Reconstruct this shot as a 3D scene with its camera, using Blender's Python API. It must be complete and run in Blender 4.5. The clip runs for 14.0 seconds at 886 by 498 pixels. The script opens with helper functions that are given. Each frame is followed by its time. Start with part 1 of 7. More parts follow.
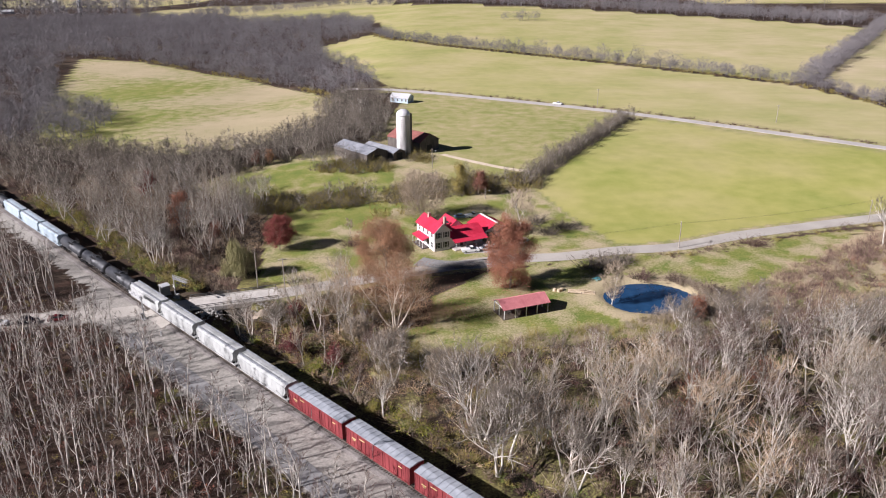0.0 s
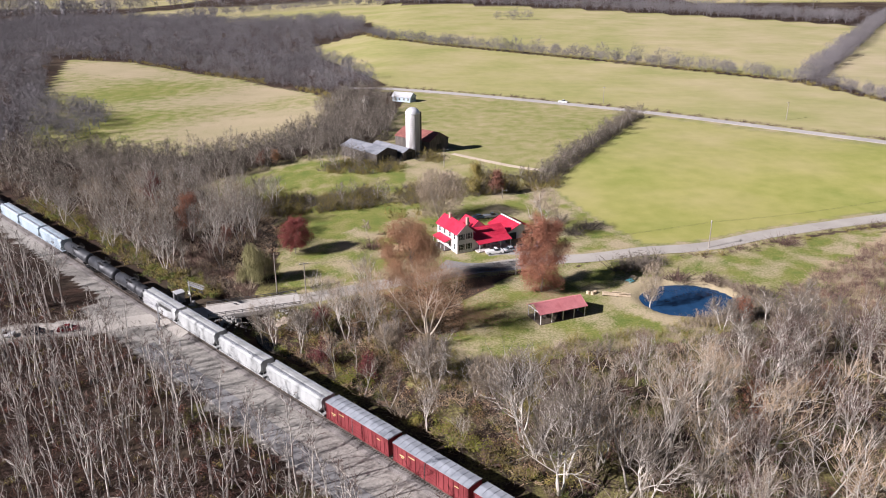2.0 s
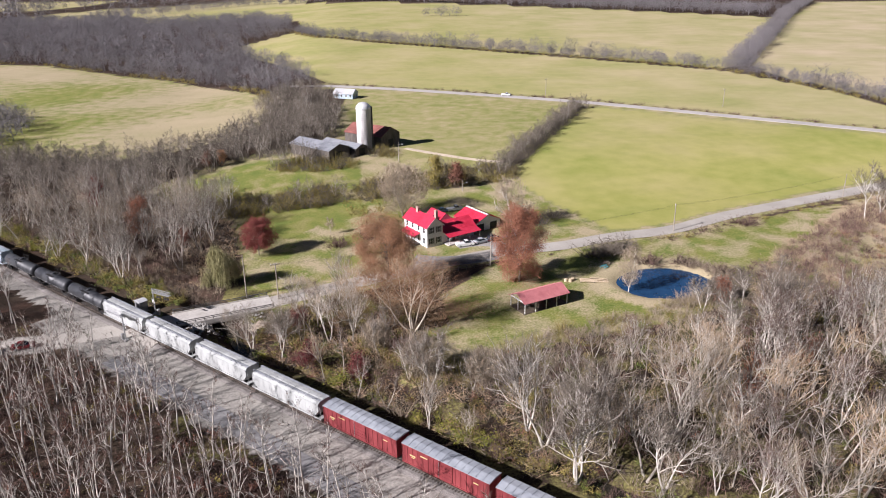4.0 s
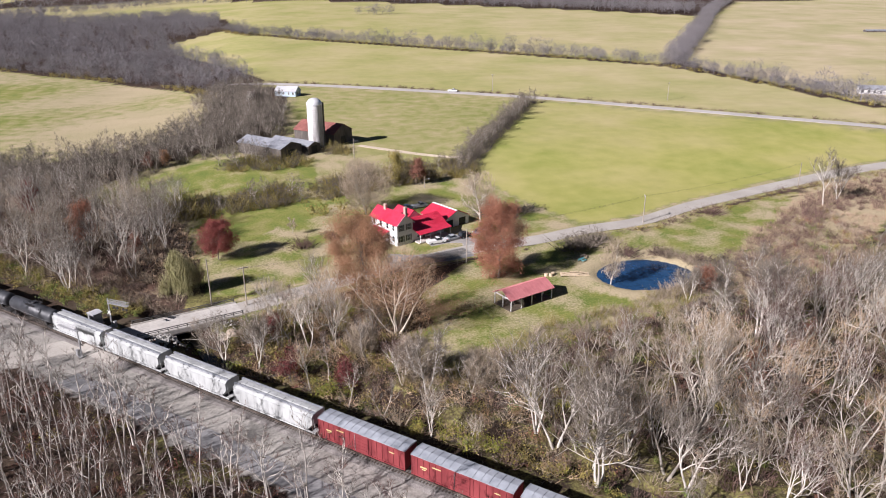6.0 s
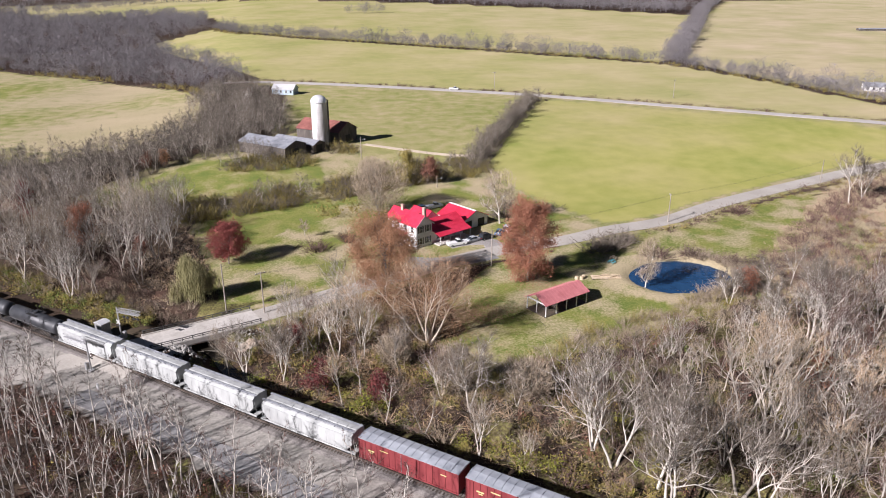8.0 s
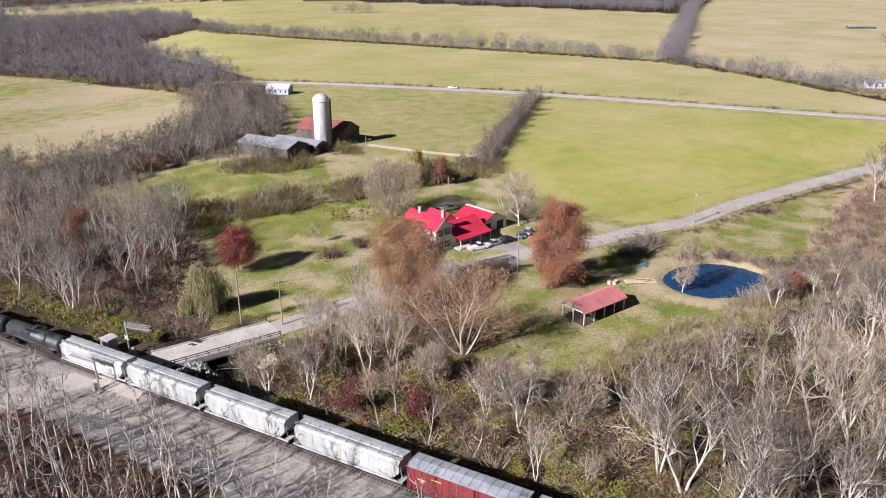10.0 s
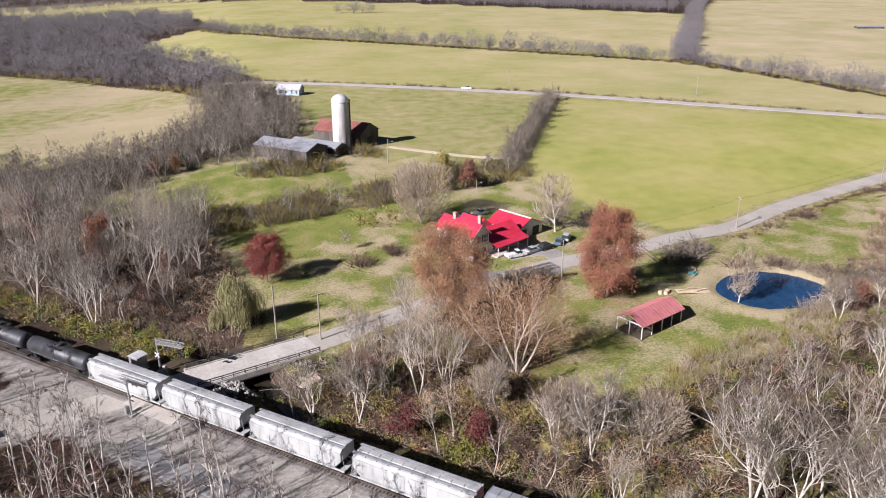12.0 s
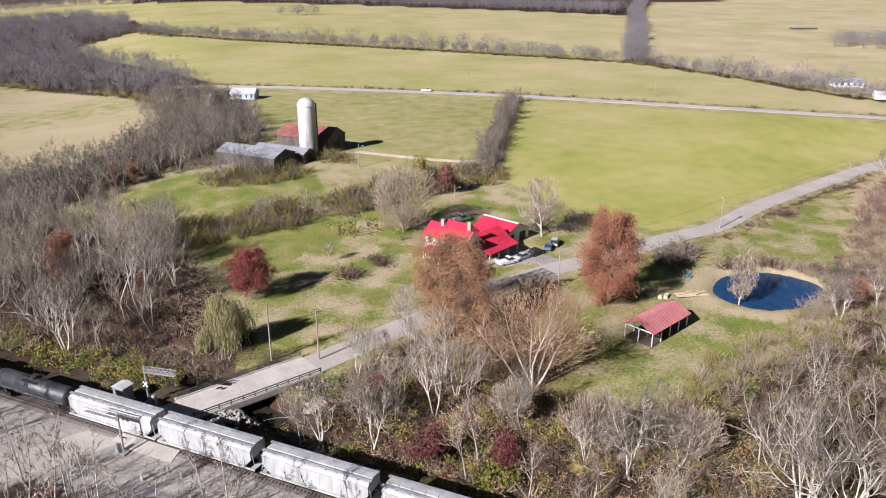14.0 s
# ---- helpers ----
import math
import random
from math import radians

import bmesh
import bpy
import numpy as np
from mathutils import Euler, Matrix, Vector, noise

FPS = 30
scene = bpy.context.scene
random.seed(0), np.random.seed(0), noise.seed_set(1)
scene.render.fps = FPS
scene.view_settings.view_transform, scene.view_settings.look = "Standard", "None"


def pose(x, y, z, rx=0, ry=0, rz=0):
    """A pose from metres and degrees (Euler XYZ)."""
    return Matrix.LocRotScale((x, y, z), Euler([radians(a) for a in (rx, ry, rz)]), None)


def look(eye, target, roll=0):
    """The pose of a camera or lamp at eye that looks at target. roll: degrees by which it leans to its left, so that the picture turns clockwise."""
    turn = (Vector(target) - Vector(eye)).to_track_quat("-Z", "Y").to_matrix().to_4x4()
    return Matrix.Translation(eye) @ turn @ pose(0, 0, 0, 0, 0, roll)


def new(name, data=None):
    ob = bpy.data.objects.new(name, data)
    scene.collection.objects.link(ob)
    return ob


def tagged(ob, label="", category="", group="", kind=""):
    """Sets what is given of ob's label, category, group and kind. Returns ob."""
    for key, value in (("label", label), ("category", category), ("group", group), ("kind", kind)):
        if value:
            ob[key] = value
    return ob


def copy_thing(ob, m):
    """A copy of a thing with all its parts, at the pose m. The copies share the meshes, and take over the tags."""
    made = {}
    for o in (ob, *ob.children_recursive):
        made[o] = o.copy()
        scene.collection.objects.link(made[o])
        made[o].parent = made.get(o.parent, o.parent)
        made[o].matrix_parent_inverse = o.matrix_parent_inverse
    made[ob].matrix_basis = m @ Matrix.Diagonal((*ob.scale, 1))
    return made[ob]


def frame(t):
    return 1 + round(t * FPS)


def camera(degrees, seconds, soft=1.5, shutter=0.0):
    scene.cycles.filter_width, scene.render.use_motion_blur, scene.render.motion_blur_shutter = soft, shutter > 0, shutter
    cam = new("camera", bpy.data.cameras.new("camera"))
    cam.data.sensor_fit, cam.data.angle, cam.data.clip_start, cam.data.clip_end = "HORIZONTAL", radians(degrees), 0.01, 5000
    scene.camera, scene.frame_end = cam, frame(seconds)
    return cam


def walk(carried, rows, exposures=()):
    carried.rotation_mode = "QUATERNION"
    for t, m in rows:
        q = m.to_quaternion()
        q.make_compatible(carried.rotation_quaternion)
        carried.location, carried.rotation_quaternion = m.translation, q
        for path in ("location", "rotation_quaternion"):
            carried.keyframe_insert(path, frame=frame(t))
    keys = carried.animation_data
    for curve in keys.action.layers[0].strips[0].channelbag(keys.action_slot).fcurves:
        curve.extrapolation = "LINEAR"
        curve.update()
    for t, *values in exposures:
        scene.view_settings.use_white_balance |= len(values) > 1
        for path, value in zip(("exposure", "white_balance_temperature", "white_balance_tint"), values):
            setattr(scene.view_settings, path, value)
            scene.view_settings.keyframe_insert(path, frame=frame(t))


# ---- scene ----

# ---------------------------------------------------------------- camera
cam = camera(63.1, 14.0, 1.05)
PATH = [
    (0, (7.993, -8.916, 80.188), (7.977, -7.048, 79.474), 0.0),
    (0.5, (5.343, -6.287, 79.595), (5.327, -4.419, 78.881), 0.1),
    (1, (2.509, -4.049, 78.8), (2.495, -2.18, 78.087), 0.0),
    (1.5, (-0.166, -2.116, 78.183), (-0.169, -0.247, 77.472), -0.0),
    (2, (-3.14, -0.796, 77.287), (-3.116, 1.073, 76.577), -0.1),
    (2.5, (-6.065, 0.249, 76.424), (-5.984, 2.117, 75.713), -0.2),
    (3, (-8.964, 1.006, 75.794), (-8.843, 2.872, 75.083), -0.4),
    (5.5, (-22.318, 9.787, 71.687), (-21.947, 11.618, 70.973), -0.3),
    (6, (-24.632, 12.363, 70.765), (-24.227, 14.188, 70.053), -0.2),
    (6.5, (-26.756, 15.032, 69.955), (-26.325, 16.85, 69.243), -0.2),
    (7, (-28.751, 17.775, 69.186), (-28.306, 19.591, 68.475), -0.2),
    (7.5, (-30.508, 20.42, 68.616), (-30.062, 22.236, 67.906), -0.1),
    (8, (-32.128, 22.982, 67.938), (-31.682, 24.798, 67.228), -0.1),
    (10.5, (-41.012, 37.414, 64.71), (-40.51, 39.217, 64.004), -0.2),
    (11, (-42.917, 40.3, 64.086), (-42.412, 42.103, 63.381), -0.2),
    (11.5, (-44.568, 42.87, 63.617), (-44.064, 44.673, 62.913), -0.2),
    (12, (-46.38, 45.393, 63.778), (-45.876, 47.196, 63.074), -0.2),
    (12.5, (-48.246, 47.877, 63.693), (-47.742, 49.68, 62.989), -0.1),
    (13, (-50.321, 50.344, 63.564), (-49.792, 52.14, 62.862), -0.1),
    (13.5, (-52.54, 52.539, 63.504), (-51.947, 54.316, 62.803), -0.0),
    (14, (-54.796, 54.954, 63.038), (-54.142, 56.709, 62.339), 0.0),
]
walk(cam, [(t, look(eye, target, roll)) for t, eye, target, roll in PATH])

# ---------------------------------------------------------------- light
SUN_FROM = Vector((-0.775, -0.362, 0.518)).normalized()
world = bpy.data.worlds.new("sky")
scene.world = world
world.use_nodes = True
wn = world.node_tree.nodes
sky = wn.new("ShaderNodeTexSky")
sky.sky_type, sky.sun_disc = "NISHITA", False
sky.sun_elevation = math.asin(SUN_FROM.z)
sky.sun_rotation = math.atan2(SUN_FROM.x, SUN_FROM.y)
sky.air_density, sky.dust_density, sky.altitude = 0.5, 0.3, 200
wn["Background"].inputs["Strength"].default_value = 0.022
world.node_tree.links.new(sky.outputs[0], wn["Background"].inputs["Color"])
sun_data = bpy.data.lights.new("sun", "SUN")
sun_data.energy, sun_data.angle, sun_data.color = 5.0, radians(0.6), (1.0, 0.965, 0.92)
sun = new("sun", sun_data)
sun.matrix_world = look(SUN_FROM * 500, (0, 0, 0))
scene.view_settings.exposure = 0.95
scene.view_settings.use_white_balance = True
scene.view_settings.white_balance_temperature, scene.view_settings.white_balance_tint = 6150, 20


# ---------------------------------------------------------------- materials
def mat(name, colors, rough=0.8, metal=0.0, scale=1.0, big=0.1, bump=0.0, island=0.0, spec=0.3, stretch=(1, 1, 1)):
    """colors: from darker to lighter, mixed by two scales of noise; island: how far each loose piece varies in brightness."""
    m = bpy.data.materials.new(name)
    m.use_nodes = True
    nt, n = m.node_tree, m.node_tree.nodes
    b = n["Principled BSDF"]
    b.inputs["Roughness"].default_value, b.inputs["Metallic"].default_value = rough, metal
    b.inputs["Specular IOR Level"].default_value = spec
    geo = n.new("ShaderNodeNewGeometry")
    mp = n.new("ShaderNodeMapping")
    mp.inputs["Scale"].default_value = stretch
    nt.links.new(geo.outputs["Position"], mp.inputs[0])
    fine, wide = n.new("ShaderNodeTexNoise"), n.new("ShaderNodeTexNoise")
    fine.inputs["Scale"].default_value, fine.inputs["Detail"].default_value = scale, 6
    wide.inputs["Scale"].default_value, wide.inputs["Detail"].default_value = big, 3
    for t in (fine, wide):
        nt.links.new(mp.outputs[0], t.inputs["Vector"])
    add = n.new("ShaderNodeMath")
    add.operation = "ADD"
    nt.links.new(fine.outputs[0], add.inputs[0])
    nt.links.new(wide.outputs[0], add.inputs[1])
    half = n.new("ShaderNodeMath")
    half.operation = "MULTIPLY_ADD"
    half.inputs[1].default_value, half.inputs[2].default_value = 1.4, -0.9
    nt.links.new(add.outputs[0], half.inputs[0])
    ramp = n.new("ShaderNodeValToRGB")
    e = ramp.color_ramp.elements
    while len(e) < len(colors):
        e.new(0.5)
    for i, c in enumerate(colors):
        e[i].position, e[i].color = i / max(1, len(colors) - 1), (*c, 1)
    nt.links.new(half.outputs[0], ramp.inputs[0])
    out = ramp.outputs[0]
    if island:
        info = n.new("ShaderNodeObjectInfo")
        tot = n.new("ShaderNodeMath")
        tot.operation = "ADD"
        nt.links.new(geo.outputs["Random Per Island"], tot.inputs[0])
        nt.links.new(info.outputs["Random"], tot.inputs[1])
        mr = n.new("ShaderNodeMapRange")
        mr.inputs["From Max"].default_value = 2.0
        mr.inputs["To Min"].default_value, mr.inputs["To Max"].default_value = 1 - island, 1 + island
        nt.links.new(tot.outputs[0], mr.inputs[0])
        vm = n.new("ShaderNodeVectorMath")
        vm.operation = "SCALE"
        nt.links.new(out, vm.inputs[0])
        nt.links.new(mr.outputs[0], vm.inputs["Scale"])
        out = vm.outputs[0]
    nt.links.new(out, b.inputs["Base Color"])
    if bump:
        bp = n.new("ShaderNodeBump")
        bp.inputs["Strength"].default_value, bp.inputs["Distance"].default_value = bump, 0.1
        nt.links.new(fine.outputs[0], bp.inputs["Height"])
        nt.links.new(bp.outputs[0], b.inputs["Normal"])
    return m


BARK_PALE = mat("pale_bark", [(0.22, 0.193, 0.16), (0.47, 0.425, 0.365)], scale=1.2, big=0.3, island=0.25)
BARK_WHITE = mat("white_bark", [(0.37, 0.335, 0.285), (0.67, 0.62, 0.55)], scale=1.0, big=0.3, island=0.2)
BARK_BEIGE = mat("beige_bark", [(0.33, 0.275, 0.215), (0.62, 0.54, 0.445)], scale=1.0, big=0.3, island=0.2)
BARK_YOUNG = mat("young_bark", [(0.31, 0.28, 0.24), (0.60, 0.555, 0.495)], scale=1.0, big=0.3, island=0.3)
BARK_GREY = mat("grey_bark", [(0.09, 0.075, 0.065), (0.24, 0.205, 0.175)], scale=1.2, big=0.3, island=0.3)
TWIG = mat("twig", [(0.085, 0.069, 0.053), (0.20, 0.167, 0.132)], scale=0.5, big=0.05, island=0.3)
# Distant twigs: aerial haze is mixed into the base colour, greyer and bluer.
TWIG_HAZED = mat("hazed_far_twig", [(0.108, 0.098, 0.10), (0.20, 0.184, 0.188)], scale=0.05, big=0.02, island=0.15)
TWIG_PALE = mat("pale_twig", [(0.19, 0.147, 0.10), (0.35, 0.285, 0.21)], scale=0.5, big=0.05, island=0.3)
TWIG_RUST = mat("rusty_twig", [(0.065, 0.040, 0.033), (0.17, 0.108, 0.085)], scale=0.5, big=0.05, island=0.3)
LEAF_BROWN = mat("brown_leaf", [(0.17, 0.066, 0.038), (0.37, 0.165, 0.10)], scale=0.6, big=0.2, island=0.22)
LEAF_RUSSET = mat("russet_leaf", [(0.10, 0.045, 0.032), (0.27, 0.12, 0.08)], scale=0.6, big=0.2, island=0.22)
LEAF_TAN = mat("tan_leaf", [(0.22, 0.108, 0.056), (0.41, 0.23, 0.13)], scale=0.6, big=0.2, island=0.22)
LEAF_RED = mat("red_leaf", [(0.13, 0.03, 0.026), (0.29, 0.082, 0.066)], scale=0.6, big=0.2, island=0.22)
LEAF_WINE = mat("wine_red_leaf", [(0.08, 0.018, 0.018), (0.18, 0.048, 0.043)], scale=0.6, big=0.2, island=0.25)
LEAF_GREEN = mat("green_leaf", [(0.05, 0.08, 0.016), (0.17, 0.20, 0.04)], scale=0.6, big=0.2, island=0.4)
LEAF_OLIVE = mat("olive_leaf", [(0.12, 0.099, 0.025), (0.295, 0.236, 0.072)], scale=0.6, big=0.2, island=0.35)
LEAF_LIME = mat("lime_leaf", [(0.10, 0.118, 0.012), (0.28, 0.265, 0.04)], scale=0.6, big=0.2, island=0.3)
LEAF_DRY = mat("dry_leaf", [(0.13, 0.08, 0.04), (0.27, 0.18, 0.10)], scale=0.6, big=0.2, island=0.3)
LEAF_WILLOW = mat("willow_leaf", [(0.22, 0.205, 0.09), (0.39, 0.355, 0.18)], scale=0.6, big=0.2, island=0.3)
DRY_STEM = mat("dry_stem", [(0.25, 0.175, 0.115), (0.45, 0.335, 0.235)], scale=0.6, big=0.1, island=0.35)

RAIL_STEEL = mat("rail_steel", [(0.10, 0.075, 0.06), (0.22, 0.18, 0.15)], rough=0.5, metal=0.6, scale=4)
SLEEPER = mat("sleeper_wood", [(0.05, 0.04, 0.033), (0.14, 0.115, 0.095)], scale=6, big=1, island=0.3)
HIGHWAY = mat("pale_highway", [(0.31, 0.285, 0.262), (0.47, 0.44, 0.41)], scale=1, big=0.05, bump=0.1)
ASPHALT = mat("worn_asphalt", [(0.29, 0.265, 0.232), (0.43, 0.40, 0.355)], scale=3, big=0.12, bump=0.2)
GRAVEL = mat("gravel", [(0.17, 0.155, 0.14), (0.40, 0.375, 0.35)], scale=2.5, big=0.12, bump=0.6)
BALLAST = mat("ballast", [(0.09, 0.08, 0.072), (0.29, 0.265, 0.245)], scale=5, big=0.3, bump=0.8)
CONCRETE = mat("concrete", [(0.34, 0.315, 0.28), (0.52, 0.49, 0.45)], scale=2, big=0.3, bump=0.1)
STEEL_GREY = mat("galvanised_steel", [(0.30, 0.30, 0.30), (0.48, 0.48, 0.48)], rough=0.45, metal=0.5, scale=3)
BLACK_IRON = mat("black_iron", [(0.012, 0.012, 0.013), (0.045, 0.042, 0.04)], rough=0.6, scale=3)
WHITE_PAINT = mat("white_paint", [(0.56, 0.55, 0.53), (0.72, 0.71, 0.70)], rough=0.6, scale=1.5, big=0.3)
RED_ROOF = mat("red_metal_roof", [(0.43, 0.020, 0.045), (0.56, 0.040, 0.080)], rough=0.42, scale=1.0, big=0.25)
FADED_ROOF = mat("faded_red_roof", [(0.37, 0.125, 0.13), (0.51, 0.20, 0.205)], rough=0.5, scale=1.0, big=0.3)
RUST_ROOF = mat("rusty_roof", [(0.15, 0.055, 0.045), (0.30, 0.12, 0.10)], rough=0.7, scale=1.0, big=0.3)
DARK_STEEL = mat("dark_railing_steel", [(0.06, 0.058, 0.055), (0.16, 0.155, 0.148)], rough=0.6, metal=0.3, scale=3)
# Siding with the blue cast of a shadowed gable put into its colour.
SHADE_BLUE = mat("shade_blue_siding", [(0.36, 0.45, 0.52), (0.50, 0.60, 0.68)], rough=0.6, scale=1.5, big=0.3)
TIN_ROOF = mat("grey_tin_roof", [(0.20, 0.21, 0.23), (0.42, 0.43, 0.46)], rough=0.45, metal=0.3, scale=0.8, big=0.3)
# Weathered wood, darkened to hold the shade of barn gables turned from the sun.
OLD_WOOD = mat("weathered_wood_shaded", [(0.055, 0.047, 0.042), (0.16, 0.138, 0.122)], scale=2, big=0.4, stretch=(1, 1, 0.2))
POLE_WOOD = mat("pole_wood", [(0.20, 0.17, 0.14), (0.36, 0.32, 0.28)], scale=2, big=0.4)
NEW_WOOD = mat("pale_timber", [(0.40, 0.31, 0.20), (0.60, 0.49, 0.35)], scale=2, big=0.4)
BRICK = mat("chimney_brick", [(0.30, 0.20, 0.16), (0.50, 0.38, 0.32)], scale=6, big=1)
SILO_WALL = mat("silo_staves", [(0.27, 0.25, 0.235), (0.52, 0.50, 0.485), (0.68, 0.665, 0.65)], scale=0.9, big=0.35, stretch=(1, 1, 0.16))
DOME = mat("bright_metal_dome", [(0.60, 0.60, 0.61), (0.78, 0.78, 0.78)], rough=0.4, metal=0.4, scale=1.0)
GLASS_DARK = mat("window_glass", [(0.015, 0.018, 0.022), (0.04, 0.045, 0.05)], rough=0.08, spec=0.6, scale=1)
# Pond blue: the sky's reflection is put into the base colour.
WATER = mat("pond_water", [(0.010, 0.036, 0.085), (0.02, 0.064, 0.14)], rough=0.10, spec=0.5, scale=0.5, big=0.05, bump=0.06)
CREEK_WATER = mat("creek_water", [(0.02, 0.017, 0.012), (0.05, 0.042, 0.03)], rough=0.25, spec=0.5, scale=0.5, big=0.05, bump=0.05)
CAR_YELLOW = mat("yellow_car_paint", [(0.46, 0.27, 0.045), (0.66, 0.42, 0.10)], rough=0.6, scale=0.8, big=0.25, stretch=(1, 1, 0.4))
CAR_RED = mat("boxcar_red_paint", [(0.115, 0.016, 0.019), (0.26, 0.052, 0.054)], rough=0.6, scale=0.8, big=0.25, stretch=(1, 1, 0.4))
CAR_WHITE = mat("hopper_white_paint", [(0.255, 0.26, 0.252), (0.46, 0.47, 0.458)], rough=0.55, scale=0.7, big=0.25, stretch=(1, 1, 0.35))
CAR_BLUE = mat("hopper_pale_blue_paint", [(0.26, 0.32, 0.36), (0.42, 0.49, 0.54)], rough=0.55, scale=0.7, big=0.25, stretch=(1, 1, 0.35))
CAR_BLACK = mat("tank_black_paint", [(0.018, 0.019, 0.022), (0.055, 0.057, 0.062)], rough=0.5, spec=0.5, scale=0.8, big=0.3)
BOX_ROOF = mat("boxcar_galvanised_roof", [(0.27, 0.29, 0.32), (0.48, 0.505, 0.54)], rough=0.5, metal=0.3, scale=0.7, big=0.3)
MARK_WHITE = mat("white_marking", [(0.6, 0.58, 0.55), (0.72, 0.7, 0.67)], scale=3)
MARK_YELLOW = mat("yellow_marking", [(0.50, 0.40, 0.16), (0.62, 0.52, 0.26)], scale=3)
TYRE = mat("tyre_rubber", [(0.015, 0.015, 0.015), (0.03, 0.03, 0.03)], scale=5)
RIPRAP = mat("riprap_stone", [(0.17, 0.163, 0.15), (0.34, 0.328, 0.305)], scale=2, big=0.5, island=0.3)


def ground_material():
    """Land cover by three mesh channels: green grass, straw-coloured grass, gravel; what is left is leaf litter."""
    m = bpy.data.materials.new("land")
    m.use_nodes = True
    nt, n = m.node_tree, m.node_tree.nodes
    b = n["Principled BSDF"]
    b.inputs["Roughness"].default_value, b.inputs["Specular IOR Level"].default_value = 0.95, 0.1
    geo = n.new("ShaderNodeNewGeometry")

    def noise_of(scale, detail=5, stretch=None):
        t = n.new("ShaderNodeTexNoise")
        t.inputs["Scale"].default_value, t.inputs["Detail"].default_value = scale, detail
        src = geo.outputs["Position"]
        if stretch:
            mp = n.new("ShaderNodeMapping")
            mp.inputs["Scale"].default_value = stretch[:3]
            mp.inputs["Rotation"].default_value = (0, 0, stretch[3])
            nt.links.new(src, mp.inputs[0])
            src = mp.outputs[0]
        nt.links.new(src, t.inputs["Vector"])
        return t.outputs[0]

    def ramp(src, cols, lo=0.3, hi=0.7):
        r = n.new("ShaderNodeValToRGB")
        e = r.color_ramp.elements
        while len(e) < len(cols):
            e.new(0.5)
        for i, c in enumerate(cols):
            e[i].position, e[i].color = lo + (hi - lo) * i / (len(cols) - 1), (*c, 1)
        nt.links.new(src, r.inputs[0])
        return r.outputs[0]

    def mix(f, a, c):
        x = n.new("ShaderNodeMix")
        x.data_type = "RGBA"
        for sock, v in ((x.inputs[0], f), (x.inputs[6], a), (x.inputs[7], c)):
            if isinstance(v, float):
                sock.default_value = v
            else:
                nt.links.new(v, sock)
        return x.outputs[2]

    att = n.new("ShaderNodeAttribute")
    att.attribute_name = "cover"
    sep = n.new("ShaderNodeSeparateColor")
    nt.links.new(att.outputs["Color"], sep.inputs[0])

    def edged(src, noise_src):
        """The channel's edge, broken up by noise."""
        a = n.new("ShaderNodeMath")
        a.operation = "MULTIPLY_ADD"
        a.inputs[1].default_value, a.inputs[2].default_value = 1.3, -0.65
        nt.links.new(noise_src, a.inputs[0])
        s = n.new("ShaderNodeMath")
        s.operation = "ADD"
        nt.links.new(src, s.inputs[0])
        nt.links.new(a.outputs[0], s.inputs[1])
        r = n.new("ShaderNodeMapRange")
        r.inputs["From Min"].default_value, r.inputs["From Max"].default_value = 0.32, 0.68
        nt.links.new(s.outputs[0], r.inputs[0])
        return r.outputs[0]

    fine, mid, wide = noise_of(2.2), noise_of(0.16, 6), noise_of(0.022, 4)
    strokes = noise_of(0.06, 6, (1, 2.2, 1, 0.75))
    green = mix(0.45, ramp(mid, [GRASS_G[0], GRASS_G[1]]), ramp(wide, [GRASS_G[2], GRASS_G[3], GRASS_G[4]]))
    straw = mix(0.5, ramp(strokes, [GRASS_S[0], GRASS_S[1]]), ramp(wide, [GRASS_S[2], GRASS_S[3]]))
    litter = mix(0.5, ramp(fine, [(0.018, 0.012, 0.010), (0.075, 0.048, 0.037)]), ramp(mid, [(0.020, 0.016, 0.010), (0.04, 0.029, 0.020), (0.085, 0.045, 0.03)]))
    stones = mix(0.5, ramp(fine, [(0.15, 0.138, 0.122), (0.40, 0.375, 0.335)]), ramp(mid, [(0.20, 0.185, 0.165), (0.37, 0.345, 0.305)]))
    blend = n.new("ShaderNodeMath")
    blend.operation = "MULTIPLY_ADD"
    blend.inputs[1].default_value = 0.4
    nt.links.new(fine, blend.inputs[0])
    part_mid = n.new("ShaderNodeMath")
    part_mid.operation = "MULTIPLY"
    part_mid.inputs[1].default_value = 0.6
    nt.links.new(mid, part_mid.inputs[0])
    nt.links.new(part_mid.outputs[0], blend.inputs[2])
    broken = blend.outputs[0]
    rough_grass = mix(0.6, ramp(fine, [(0.085, 0.10, 0.024), (0.25, 0.245, 0.085)]), ramp(mid, [(0.085, 0.145, 0.022), (0.185, 0.205, 0.046), (0.30, 0.255, 0.11)]))
    green = mix(att.outputs["Alpha"], green, rough_grass)
    straw = mix(att.outputs["Alpha"], straw, mix(0.5, ramp(fine, [(0.19, 0.155, 0.085), (0.42, 0.345, 0.215)]), straw))
    grass_fine = mix(0.16, green, ramp(fine, [(0.06, 0.07, 0.015), (0.25, 0.24, 0.08)]))
    col = mix(edged(sep.outputs[0], broken), litter, grass_fine)
    soft = n.new("ShaderNodeMath")
    soft.operation = "MULTIPLY_ADD"
    soft.inputs[1].default_value = 0.75
    nt.links.new(wide, soft.inputs[0])
    less = n.new("ShaderNodeMath")
    less.operation = "ADD"
    less.use_clamp = True
    less.inputs[1].default_value = -0.375
    nt.links.new(sep.outputs[1], soft.inputs[2])
    nt.links.new(soft.outputs[0], less.inputs[0])
